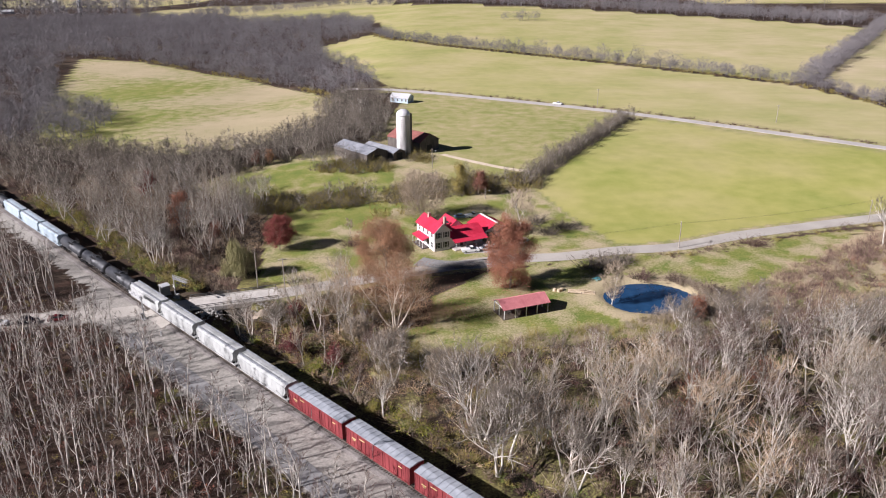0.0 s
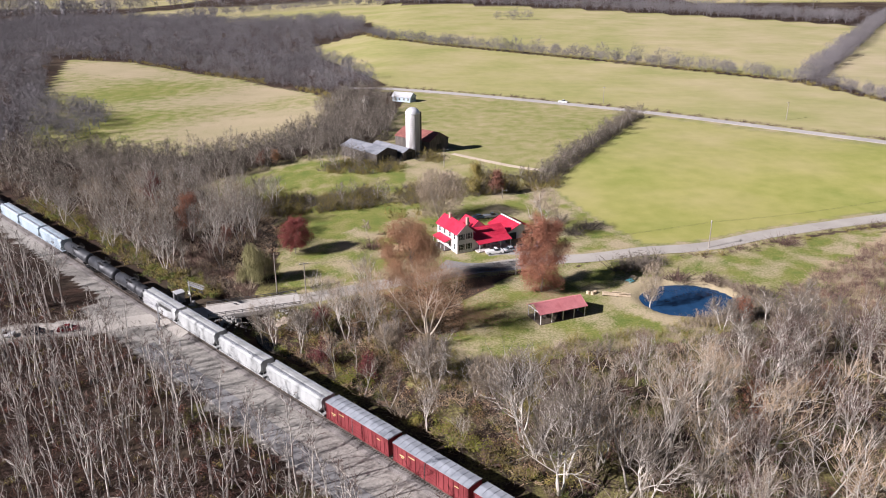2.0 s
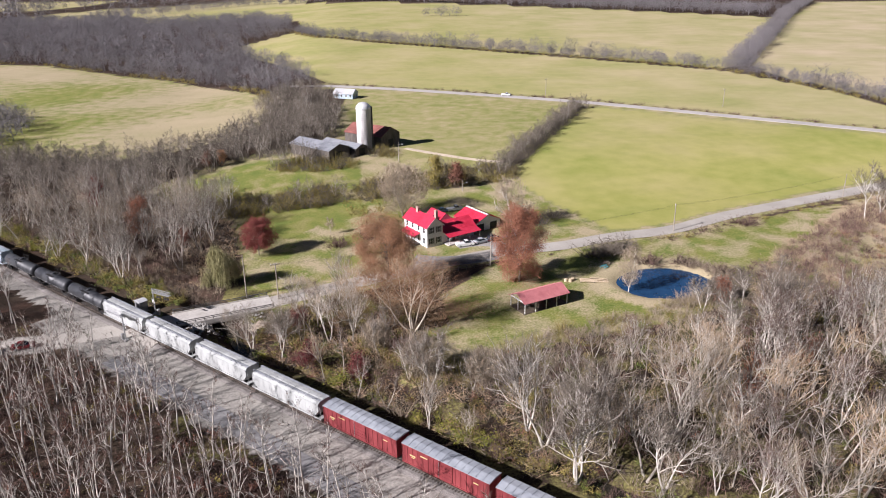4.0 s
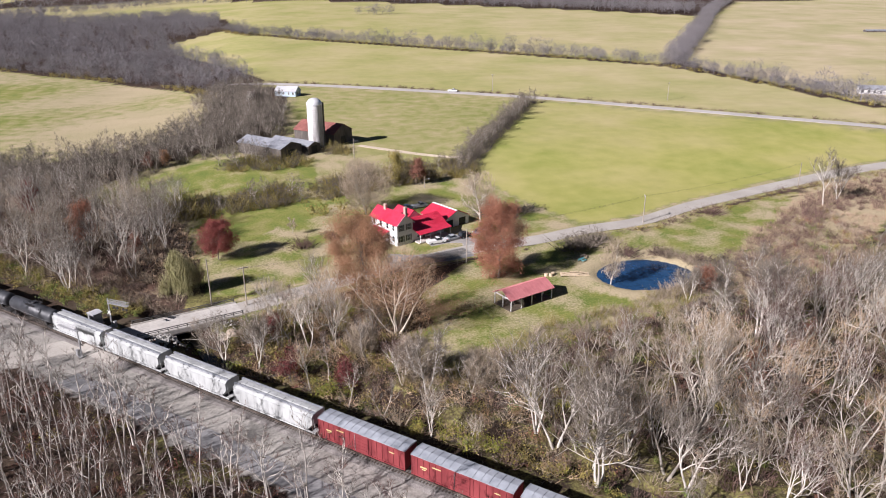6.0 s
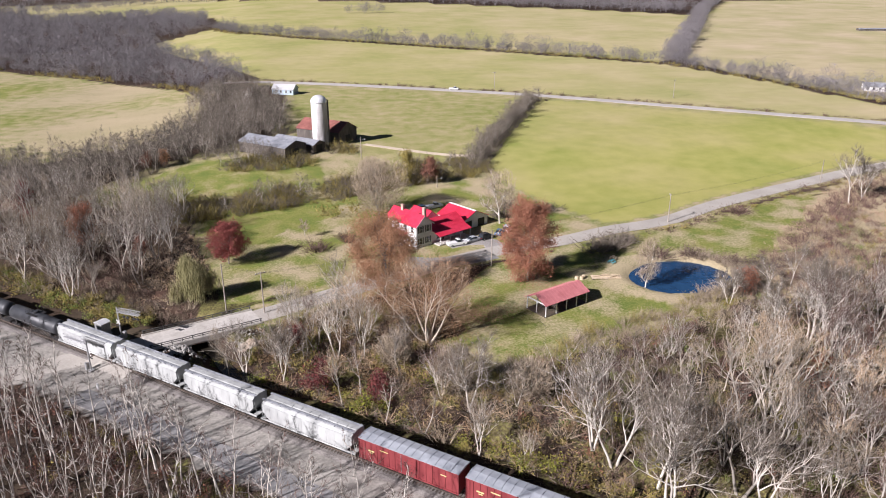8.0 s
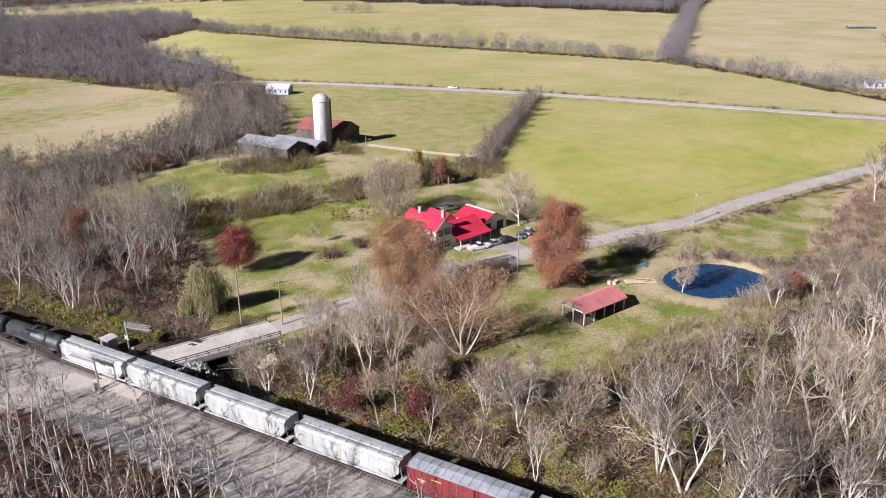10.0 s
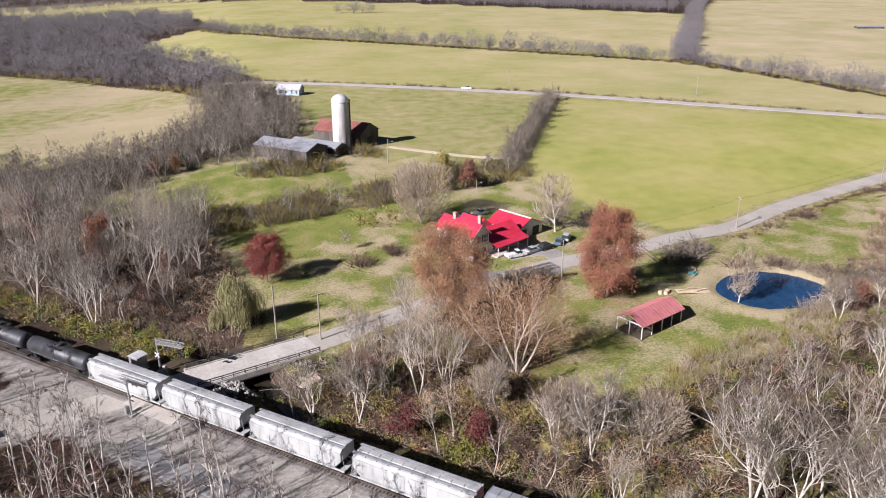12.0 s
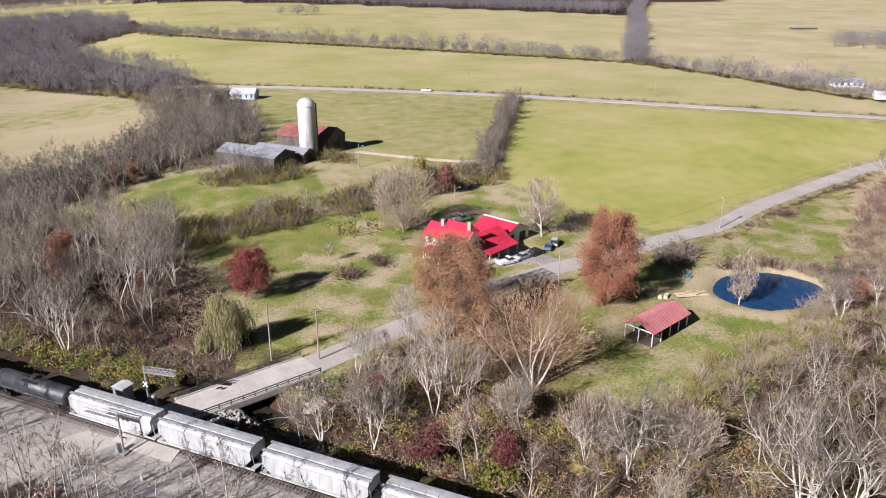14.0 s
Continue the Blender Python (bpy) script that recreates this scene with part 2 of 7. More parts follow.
    pick = n.new("ShaderNodeMix")
    nt.links.new(att.outputs["Alpha"], pick.inputs[0])
    nt.links.new(less.outputs[0], pick.inputs[2])
    nt.links.new(edged(sep.outputs[1], broken), pick.inputs[3])
    col = mix(pick.outputs[0], col, straw)
    col = mix(edged(sep.outputs[2], broken), col, stones)
    nt.links.new(col, b.inputs["Base Color"])
    bp = n.new("ShaderNodeBump")
    bp.inputs["Strength"].default_value, bp.inputs["Distance"].default_value = 0.3, 0.15
    nt.links.new(fine, bp.inputs["Height"])
    nt.links.new(bp.outputs[0], b.inputs["Normal"])
    return m


GRASS_G = [(0.23, 0.248, 0.062), (0.365, 0.342, 0.115), (0.215, 0.254, 0.056), (0.34, 0.325, 0.09), (0.45, 0.375, 0.14)]
GRASS_S = [(0.33, 0.28, 0.175), (0.455, 0.378, 0.255), (0.28, 0.26, 0.138), (0.465, 0.372, 0.255)]
LAND = ground_material()


# ---------------------------------------------------------------- building helpers
class Geo:
    """Collects the corners and faces of one mesh."""

    def __init__(self):
        self.v, self.f = [], []

    def add(self, verts, faces):
        k = len(self.v)
        self.v += [tuple(p) for p in verts]
        self.f += [tuple(i + k for i in q) for q in faces]
        return self

    def box(self, x0, x1, y0, y1, z0, z1, m=None):
        p = [Vector((x, y, z)) for z in (z0, z1) for x, y in ((x0, y0), (x1, y0), (x1, y1), (x0, y1))]
        p = [m @ q for q in p] if m else p
        return self.add(p, [(3, 2, 1, 0), (4, 5, 6, 7), (0, 1, 5, 4), (1, 2, 6, 5), (2, 3, 7, 6), (3, 0, 4, 7)])

    def soft(self, x0, x1, y0, y1, z0, z1, c=0.03):
        """A box with chamfered upright edges and top rim."""
        def ring(d, z):
            a, b, e, g = x0 + d, x1 - d, y0 + d, y1 - d
            return [(a + c, e, z), (b - c, e, z), (b, e + c, z), (b, g - c, z), (b - c, g, z), (a + c, g, z), (a, g - c, z), (a, e + c, z)]
        v = ring(0, z0) + ring(0, z1 - c) + ring(c, z1)
        f = [tuple(range(7, -1, -1)), tuple(range(16, 24))]
        for r in (0, 8):
            f += [(r + i, r + (i + 1) % 8, r + 8 + (i + 1) % 8, r + 8 + i) for i in range(8)]
        return self.add(v, f)

    def rod(self, a, b, r0, r1=None, n=6, caps=True):
        a, b = Vector(a), Vector(b)
        r1 = r0 if r1 is None else r1
        q = (b - a).to_track_quat("Z", "Y")
        ring = [q @ Vector((math.cos(i * math.tau / n), math.sin(i * math.tau / n), 0)) for i in range(n)]
        v = [a + p * r0 for p in ring] + [b + p * r1 for p in ring]
        f = [(i, (i + 1) % n, n + (i + 1) % n, n + i) for i in range(n)]
        if caps:
            f += [tuple(range(n - 1, -1, -1)), tuple(range(n, 2 * n))]
        return self.add(v, f)

    def lathe(self, profile, n=24, axis="z", at=(0, 0, 0)):
        """profile: radius and height pairs, turned round an axis."""
        v, f = [], []
        for r, h in profile:
            for i in range(n):
                c, s = r * math.cos(i * math.tau / n), r * math.sin(i * math.tau / n)
                p = (c, s, h) if axis == "z" else (h, c, s) if axis == "x" else (s, h, c)
                v.append((p[0] + at[0], p[1] + at[1], p[2] + at[2]))
        for k in range(len(profile) - 1):
            f += [(k * n + i, k * n + (i + 1) % n, (k + 1) * n + (i + 1) % n, (k + 1) * n + i) for i in range(n)]
        f += [tuple(range(n - 1, -1, -1)), tuple(range((len(profile) - 1) * n, len(profile) * n))]
        return self.add(v, f)

    def extrude(self, outline, a0, a1, axis="x", m=None):
        """A closed outline of (side, height) pairs drawn out along an axis."""
        n = len(outline)
        v = []
        for a in (a0, a1):
            for p, z in outline:
                q = Vector((a, p, z) if axis == "x" else (p, a, z))
                v.append(m @ q if m else q)
        f = [(i, (i + 1) % n, n + (i + 1) % n, n + i) for i in range(n)]
        return self.add(v, f + [tuple(range(n - 1, -1, -1)), tuple(range(n, 2 * n))])

    def mesh(self, name, material, smooth=False):
        me = bpy.data.meshes.new(name)
        me.from_pydata(self.v, [], self.f)
        me.materials.append(material)
        bm = bmesh.new()
        bm.from_mesh(me)
        bmesh.ops.recalc_face_normals(bm, faces=bm.faces)
        bm.to_mesh(me)
        bm.free()
        if smooth:
            me.shade_smooth()
        return me


def part(name, geo, material, parent, label="", m=None, smooth=False):
    """One mesh object under a thing or under a part."""
    ob = new(name, geo if isinstance(geo, bpy.types.Mesh) else geo.mesh(name, material, smooth))
    ob.parent = parent
    if m is not None:
        ob.matrix_basis = m
    if label:
        tagged(ob, label)
    return ob


def thing(name, label, category, m=None, group="", kind=""):
    ob = new(name)
    ob.empty_display_size = 0.3
    if m is not None:
        ob.matrix_basis = m
    return tagged(ob, label, category, group, kind)


def single(name, geo, material, label, category="", m=None, group="", kind="", smooth=False):
    ob = new(name, geo if isinstance(geo, bpy.types.Mesh) else geo.mesh(name, material, smooth))
    if m is not None:
        ob.matrix_basis = m
    return tagged(ob, label, category, group, kind)


def fast_mesh(name, v, tris, material, smooth=False):
    """A mesh from arrays of corners and triangles."""
    me = bpy.data.meshes.new(name)
    v, tris = np.asarray(v, np.float32), np.asarray(tris, np.int32)
    me.vertices.add(len(v))
    me.vertices.foreach_set("co", v.ravel())
    me.loops.add(tris.size)
    me.loops.foreach_set("vertex_index", tris.ravel())
    me.polygons.add(len(tris))
    me.polygons.foreach_set("loop_start", np.arange(0, tris.size, tris.shape[1], dtype=np.int32))
    me.materials.append(material)
    me.update(calc_edges=True)
    if smooth:
        me.shade_smooth()
    return me


# ---------------------------------------------------------------- the lie of the land
TRACK0, TRACK_U, TRACK_N = np.array((-16.0, 107.25)), np.array((-0.7186, 0.6955)), np.array((0.6955, 0.7186))
CREEK = [(-120, 240), (-95, 213), (-72, 192), (-60, 180), (-53, 168.5), (-46, 157), (-41, 146.5), (-23, 133), (0, 113), (25, 90), (60, 55)]
POND = (61.6, 165.0, 12.8, 10.0)


def on_track(s, p=0.0):
    return TRACK0 + TRACK_U * s + TRACK_N * p


def step(a, b, v):
    u = np.clip((v - a) / (b - a), 0, 1)
    return u * u * (3 - 2 * u)


def from_line(x, y, line):
    """How far points lie from a broken line."""
    best = np.full(np.shape(x), 1e9)
    for (ax, ay), (bx, by) in zip(line, line[1:]):
        dx, dy = bx - ax, by - ay
        u = np.clip(((x - ax) * dx + (y - ay) * dy) / (dx * dx + dy * dy), 0, 1)
        best = np.minimum(best, np.hypot(x - ax - u * dx, y - ay - u * dy))
    return best


def height(x, y):
    x, y = np.asarray(x, float), np.asarray(y, float)
    k = step(-130, -25, x)
    z = 4.6 * step(222, 305, y) * k
    far = step(620, 950, y)
    k = k * (1 - far) + step(-480, 40, x) * far
    r = y - 330
    z = z + (0.012 + 0.018 * k) * (0.5 * (r + np.sqrt(r * r + 6400)) - 3)
    z = np.maximum(z, 0)
    z = z + 9 * np.sin(x * 0.0041 + 1.0) * step(1550, 2400, y) + 4 * np.sin(y * 0.004 + x * 0.002) * step(1000, 1600, y)
    c = from_line(x, y, CREEK)
    wobble = 0.7 * np.sin(x * 0.31 + y * 0.17) + 0.5 * np.sin(y * 0.43 - x * 0.11)
    z = z - 2.9 * (1 - step(1.2, 5.2, c + wobble))
    e = np.hypot((x - POND[0]) / POND[2], (y - POND[1]) / POND[3]) + 0.04 * wobble
    z = z - 1.1 * (1 - step(0.82, 1.08, e)) + 0.35 * (step(0.95, 1.1, e) - step(1.1, 1.5, e))
    return z


def h(x, y):
    return float(height(x, y))


def inside(x, y, poly):
    hit = np.zeros(np.shape(x), bool)
    for (ax, ay), (bx, by) in zip(poly, poly[1:] + poly[:1]):
        if ay != by:
            hit ^= ((ay > y) != (by > y)) & (x < (bx - ax) * (y - ay) / (by - ay) + ax)
    return hit


FIELD_BIG = [(42, 260), (104, 384), (173, 341), (244, 284), (340, 216), (300, 250), (193, 243), (156, 234), (107, 218), (80, 206), (62, 204), (50, 235)]
PASTURE = [(-15, 425), (-30, 464), (20, 442), (106, 392), (100, 378), (36, 262), (20, 256), (0, 285), (7, 318), (-10, 330), (-20, 380)]
FIELD_A = [(-32, 478), (21, 452), (110, 401), (175, 350), (250, 292), (345, 222), (360, 250), (300, 290), (272, 330), (264, 405), (254, 448), (240, 486), (212, 516), (146, 576), (62, 648), (-4, 702), (-50, 760), (-82, 838), (-126, 775), (-112, 700), (-60, 560)]
FIELD_B = [(-70, 862), (-44, 768), (0, 716), (66, 660), (150, 588), (216, 528), (246, 498), (260, 512), (499, 860), (478, 892), (185, 1165), (0, 1290), (-180, 1370), (-280, 1320), (-350, 1240), (-300, 1110), (-215, 1085), (-136, 1085), (-84, 985)]
FIELD_R = [(271, 508), (507, 857), (693, 1112), (1500, 1200), (1200, 200), (420, 210), (330, 290), (282, 335), (274, 410), (266, 455)]
FIELD_1 = [(-340, 690), (-275, 667), (-201, 601), (-140, 550), (-84, 480), (-64, 440), (-61, 424), (-60, 376), (-72, 347), (-96, 329), (-122, 322), (-160, 330), (-190, 334), (-230, 400)]
FIELD_2 = [(-88, 258), (-86, 272), (-64, 289), (-49, 297), (-30, 296), (-14, 285), (-14, 254), (-47, 248), (-66, 250)]
YARD = [(-42, 174), (-47, 200), (-54, 225), (-48, 245), (-15, 250), (25, 256), (46, 240), (58, 205), (40, 197), (18, 192), (-16, 180)]
OPEN_LAND = [(-44, 174), (-56, 230), (-95, 268), (-80, 290), (-30, 330), (-20, 430), (-30, 470), (345, 216), (260, 246), (150, 226), (60, 198), (20, 187)]
FARMYARD = [(-52, 283), (-20, 288), (0, 280), (25, 254), (38, 262), (8, 322), (-20, 332), (-48, 312)]
SCRUB_LAND = [(66, 154), (92, 174), (125, 203), (160, 226), (230, 244), (240, 215), (160, 190), (112, 160), (80, 146)]
MEADOW = [(2, 124), (14, 133), (30, 138), (52, 143), (76, 152), (100, 174), (130, 205), (150, 222), (107, 208), (80, 198), (60, 195), (40, 188), (20, 183), (5, 166), (-4, 148)]


def smooth_line(points, spacing=2.0):
    """Points at even steps along a rounded line through the given ones."""
    p = [np.array(q, float) for q in points]
    p = [2 * p[0] - p[1], *p, 2 * p[-1] - p[-2]]
    out = []
    for a, b, c, d in zip(p, p[1:], p[2:], p[3:]):
        n = max(2, int(np.linalg.norm(c - b) / spacing))
        for t in np.arange(n) / n:
            out.append(0.5 * (2 * b + (c - a) * t + (2 * a - 5 * b + 4 * c - d) * t * t + (3 * b - a - 3 * c + d) * t ** 3))
    return np.array(out + [p[-2]])


ROAD_NEAR = [(-190, 138), (-140, 146), (-105, 148.7), (-86, 152.0), (-74, 155.2), (-57, 160.2), (-38.5, 166.2), (-15, 176.5), (20, 190.3), (43, 194.3), (60, 199.3), (80, 203), (107, 215), (156, 230.8), (193, 240), (260, 250)]
ROAD_FAR = [(-64, 483), (-31, 469), (20, 446), (107, 396.5), (173, 346), (244, 287.5), (340, 216)]


def build_ground():
    def axis(stretches, lo, hi):
        """Even steps in the given stretches, then ever wider ones to both ends."""
        a = [stretches[0][0]]
        for _, end, d in stretches:
            a += list(np.linspace(a[-1], end, max(2, int((end - a[-1]) / d) + 1))[1:])
        g = stretches[-1][2]
        while a[-1] < hi:
            g *= 1.12
            a.append(a[-1] + g)
        g = stretches[0][2]
        while a[0] > lo:
            g *= 1.12
            a.insert(0, a[0] - g)
        return np.array(a)
    xs = axis([(-420, -130, 6), (-130, 130, 1.7), (130, 420, 6)], -4500, 4500)
    ys = axis([(20, 80, 4), (80, 280, 1.7), (280, 720, 4.5)], -700, 6500)
    x, y = np.meshgrid(xs, ys)
    z = height(x, y)
    shape = x.shape
    n = 0.5 + 0.5 * np.sin(x * 0.21 + 2 * np.sin(y * 0.13)) * np.sin(y * 0.17 + 1.7 * np.sin(x * 0.11))
    green, straw, stone, rough = np.zeros(shape), np.zeros(shape), np.zeros(shape), np.zeros(shape)
    for poly, g, s in ((OPEN_LAND, 1, 0.54), (FARMYARD, 1, 0.55), (SCRUB_LAND, 1, 0.8), (FIELD_BIG, 1, 0.06), (PASTURE, 1, 0.42), (FIELD_A, 1, 0.52), (FIELD_B, 1, 0.48), (FIELD_R, 1, 0.8), (FIELD_1, 1, 0.78), (FIELD_2, 1, 0.32), (YARD, 1, 0.47), (MEADOW, 1, 0.42)):
        k = inside(x, y, poly)
        green[k], straw[k], rough[k] = g, s, poly in (OPEN_LAND, FARMYARD, SCRUB_LAND, YARD, MEADOW) or 0.6 * (poly is PASTURE) + 0.85 * (poly is FIELD_1) + 1.0 * (poly is FIELD_2)
    for poly in (FIELD_A, FIELD_B):
        k = inside(x, y, poly)
        straw[k] = 0.36 + 0.24 * step(0, 320, x[k])
    k = inside(x, y, FIELD_BIG)
    straw[k] = 0.02 + 0.22 * step(235, 370, y[k] - 0.25 * x[k] + 40)
    k = inside(x, y, FIELD_1)
    straw[k] = 0.51 + 0.30 * np.sin(x[k] * 0.031 + 1.6 * np.sin(y[k] * 0.021)) * np.sin(y[k] * 0.027 + 0.6)
    patchy = 0.25 * (np.sin(x * 0.37 + 1.3 * np.sin(y * 0.29)) + np.sin(y * 0.41 + 1.9 * np.sin(x * 0.23)))
    for poly in (YARD, MEADOW, SCRUB_LAND):
        k = inside(x, y, poly)
        straw[k] += (0.4 if poly is MEADOW else 0.6) * patchy[k]
    dark = inside(x, y, [(-52, 228), (-46, 243), (-15, 247), (-12, 232), (-28, 224), (-36, 212), (-44, 212)])
    straw[dark] = 0.05
    for cx, cy, r in ((-8, 158, 13), (-14, 168, 9)):
        k = np.hypot(x - cx, y - cy) < r * (0.8 + 0.4 * n)
        green[k], straw[k] = 0.25, 0
    k = (from_line(x, y, ROAD_FAR) < 10) & (x > -40)
    green[k], straw[k], rough[k] = 1, 0.5, 0.7
    hem = [(-12, 116), (2, 122), (14, 132), (30, 137), (52, 142), (76, 150), (100, 172), (135, 200), (200, 214), (240, 160), (150, 60), (60, 20), (-30, 90)]
    floor = inside(x, y, hem) & (green == 0)
    green[floor], straw[floor], rough[floor] = 0.38, 0.1, 1
    creek_land = (green == 0) & (from_line(x, y, CREEK) > 3.5) & (y > 105) & (y < 185) & (x > -50) & (x < 5)
    green[creek_land], straw[creek_land], rough[creek_land] = 0.42, 0.1, 1
    shore = np.hypot((x - POND[0]) / (POND[2] + 4), (y - POND[1]) / (POND[3] + 4)) + 0.3 * (n - 0.5)
    k = (shore < 1.15) & (green > 0.5)
    straw[k] = 0.7
    bank = np.hypot((x - POND[0]) / POND[2], (y - POND[1]) / POND[3]) + 0.15 * (n - 0.5)
    green[(bank < 1.06)] = 0.3
    rest = (green == 0) & (y > 1250)
    far = np.sin(x * 0.0063 + 0.5) * np.sin(y * 0.0071 + 1.0)
    green[rest & (far > 0.1)], straw[rest & (far > 0.1)] = 1, 0.6
    s = (x - TRACK0[0]) * TRACK_U[0] + (y - TRACK0[1]) * TRACK_U[1]
    p = (x - TRACK0[0]) * TRACK_N[0] + (y - TRACK0[1]) * TRACK_N[1]
    near = np.where(s > 92, -6.5, -13.5)
    band = (p > near + 0.8 * (n - 0.5)) & (p < 3.4) & (s < 400)
    stone[band], green[band], straw[band] = 1, 0, 0
    road = from_line(x, y, [tuple(q) for q in smooth_line(ROAD_NEAR, 6)])
    verge = (road < 5.0) & (p < -4)
    stone[verge] = np.maximum(stone[verge], 0.9 * (road[verge] < 4.6))
    side = (road >= 3.0) & (road < 5.5) & (p > 4) & (from_line(x, y, CREEK) > 11)
    green[side], straw[side], rough[side] = 1, 0.55, 1
    ny, nx = shape
    i = (np.arange(ny - 1)[:, None] * nx + np.arange(nx - 1)).ravel()
    quads = np.stack([i, i + 1, i + nx + 1, i + nx], 1)
    me = fast_mesh("ground", np.stack([x, y, z], -1).reshape(-1, 3), quads, LAND, True)
    col = me.color_attributes.new("cover", "FLOAT_COLOR", "POINT")
    col.data.foreach_set("color", np.stack([green, straw, stone, rough], -1).astype(np.float32).ravel())
    tagged(new("ground", me), "rolling farmland of grass fields, leaf litter and gravel", "ground", kind="structure")


def strip(name, line, width, lift, material, label, category="road", thick=0.25, shift=0.0):
    p = np.array(line)
    d = np.gradient(p, axis=0)
    d /= np.linalg.norm(d, axis=1)[:, None]
    side = np.stack([d[:, 1], -d[:, 0]], 1)
    g, n = Geo(), 5
    for q, k in zip(p, side):
        for u in np.linspace(-1, 1, n):
            a = q + k * (u * width / 2 + shift)
            g.v.append((a[0], a[1], lift(a[0], a[1]) if callable(lift) else h(a[0], a[1]) + lift))
        for u in (1, -1):
            a = q + k * (u * (width / 2 + 0.15) + shift)
            g.v.append((a[0], a[1], g.v[-n if u > 0 else -n - 1][2] - thick))
    m = n + 2
    for i in range(len(p) - 1):
        for j in range(m):
            g.f.append((i * m + j, i * m + (j + 1) % m, (i + 1) * m + (j + 1) % m, (i + 1) * m + j))
    return single(name, g, material, label, category, kind="structure")


def road_level(x, y):
    """The road runs level over the creek."""
    return max(h(x, y), 0.12 if y < 215 else -9) + 0.10


build_ground()
strip("road_near", smooth_line(ROAD_NEAR), 6.2, road_level, ASPHALT, "narrow worn grey asphalt country road", thick=0.5)
strip("road_far", smooth_line(ROAD_FAR, 4), 7.0, 0.12, HIGHWAY, "pale grey asphalt highway between grass fields")
pond = Geo()
pond.v = [(0, 0, 0)] + [(POND[2] * k * math.cos(i * math.tau / 72), POND[3] * k * math.sin(i * math.tau / 72), 0) for i in range(72) for k in [1.05 + 0.05 * math.sin(i * 0.35) + 0.03 * math.sin(i * 0.87 + 1)]]
pond.f = [(0, 1 + i, 1 + (i + 1) % 72) for i in range(72)]
single("pond_water", pond, WATER, "still water of a farm pond with reflected sky blue in its colour", "water", Matrix.Translation((POND[0], POND[1], h(POND[0], POND[1]) + 0.72)), kind="structure")
strip("creek_water", smooth_line(CREEK), 2.6, lambda x, y: -2.3, CREEK_WATER, "dark shallow creek under bare trees", "water", thick=0.3)


# ---------------------------------------------------------------- railway
RAIL_TOP = 0.50
TRACK_TURN = math.atan2(TRACK_U[1], TRACK_U[0])


def track_pose(s, p=0.0, z=0.0, flip=False):
    q = on_track(s, p)
    return Matrix.Translation((q[0], q[1], z)) @ Matrix.Rotation(TRACK_TURN + (math.pi if flip else 0), 4, "Z")


bed = Geo().extrude([(-3.4, 0.0), (-1.9, 0.48), (1.9, 0.48), (3.4, 0.0)], -170, 330)
single("ballast_bed", bed, BALLAST, "grey crushed stone ballast bed under the track", "ballast", track_pose(0, 0, -0.15), kind="structure")
rail_profile = [(-0.07, 0.0), (0.07, 0.0), (0.07, 0.03), (0.02, 0.05), (0.02, 0.13), (0.037, 0.14), (0.037, 0.17), (-0.037, 0.17), (-0.037, 0.14), (-0.02, 0.13), (-0.02, 0.05), (-0.07, 0.03)]
track = thing("railway_track", "steel rails on dark wooden sleepers in grey ballast", "railway track", track_pose(0, 0, 0.33), kind="structure")
for off in (-0.75, 0.75):
    part("rail", Geo().extrude([(a + off, b + 0.10) for a, b in rail_profile], -170, 330), RAIL_STEEL, track, "worn brown steel rail")
sleeper_mesh = Geo().soft(-0.12, 0.12, -1.3, 1.3, -0.08, 0.09, 0.02).mesh("sleeper", SLEEPER)
for i in range(290):
    part("sleeper", sleeper_mesh, SLEEPER, track, m=Matrix.Translation((-50 + i * 0.56, 0.02 * math.sin(i * 7.1), 0.0)) @ Matrix.Rotation(0.01 * math.sin(i * 3.3), 4, "Z"))


def bogie(car, x):
    """A two-axle truck under a car."""
    b = part("bogie", Geo().box(-1.3, 1.3, -1.0, -0.86, 0.38, 0.66).box(-1.3, 1.3, 0.86, 1.0, 0.38, 0.66).box(-0.25, 0.25, -1.05, 1.05, 0.45, 0.85)
             .box(-0.45, 0.45, -1.02, -0.84, 0.2, 0.45).box(-0.45, 0.45, 0.84, 1.02, 0.2, 0.45), BLACK_IRON, car, m=Matrix.Translation((x, 0, 0)))
    for ax in (-0.88, 0.88):
        part("axle", Geo().rod((ax, -0.8, 0.46), (ax, 0.8, 0.46), 0.08), BLACK_IRON, b)
        for side in (-0.75, 0.75):
            part("wheel", Geo().lathe([(0.30, -0.06), (0.46, -0.06), (0.46, 0.04), (0.40, 0.06), (0.12, 0.07)], 16, "y", (ax, side, 0.46)), BLACK_IRON, b)


def ladder(x, y, z0, z1, w=0.45):
    g = Geo()
    g.rod((x - w / 2, y, z0), (x - w / 2, y, z1), 0.025, n=4).rod((x + w / 2, y, z0), (x + w / 2, y, z1), 0.025, n=4)
    for i in range(int((z1 - z0) / 0.42) + 1):
        g.rod((x - w / 2, y, z0 + 0.1 + i * 0.42), (x + w / 2, y, z0 + 0.1 + i * 0.42), 0.02, n=4)
    return g


def common(car, n, end=1.9):
    """Sill, couplers and bogies."""
    part("centre_sill", Geo().box(-n / 2 + 0.3, n / 2 - 0.3, -0.3, 0.3, 0.75, 1.15), BLACK_IRON, car)
    for k in (-1, 1):
        part("coupler", Geo().soft(min(k * (n / 2 - 0.45), k * n / 2), max(k * (n / 2 - 0.45), k * n / 2), -0.16, 0.16, 0.74, 1.0), BLACK_IRON, car)
        bogie(car, k * (n / 2 - end - 1.0))


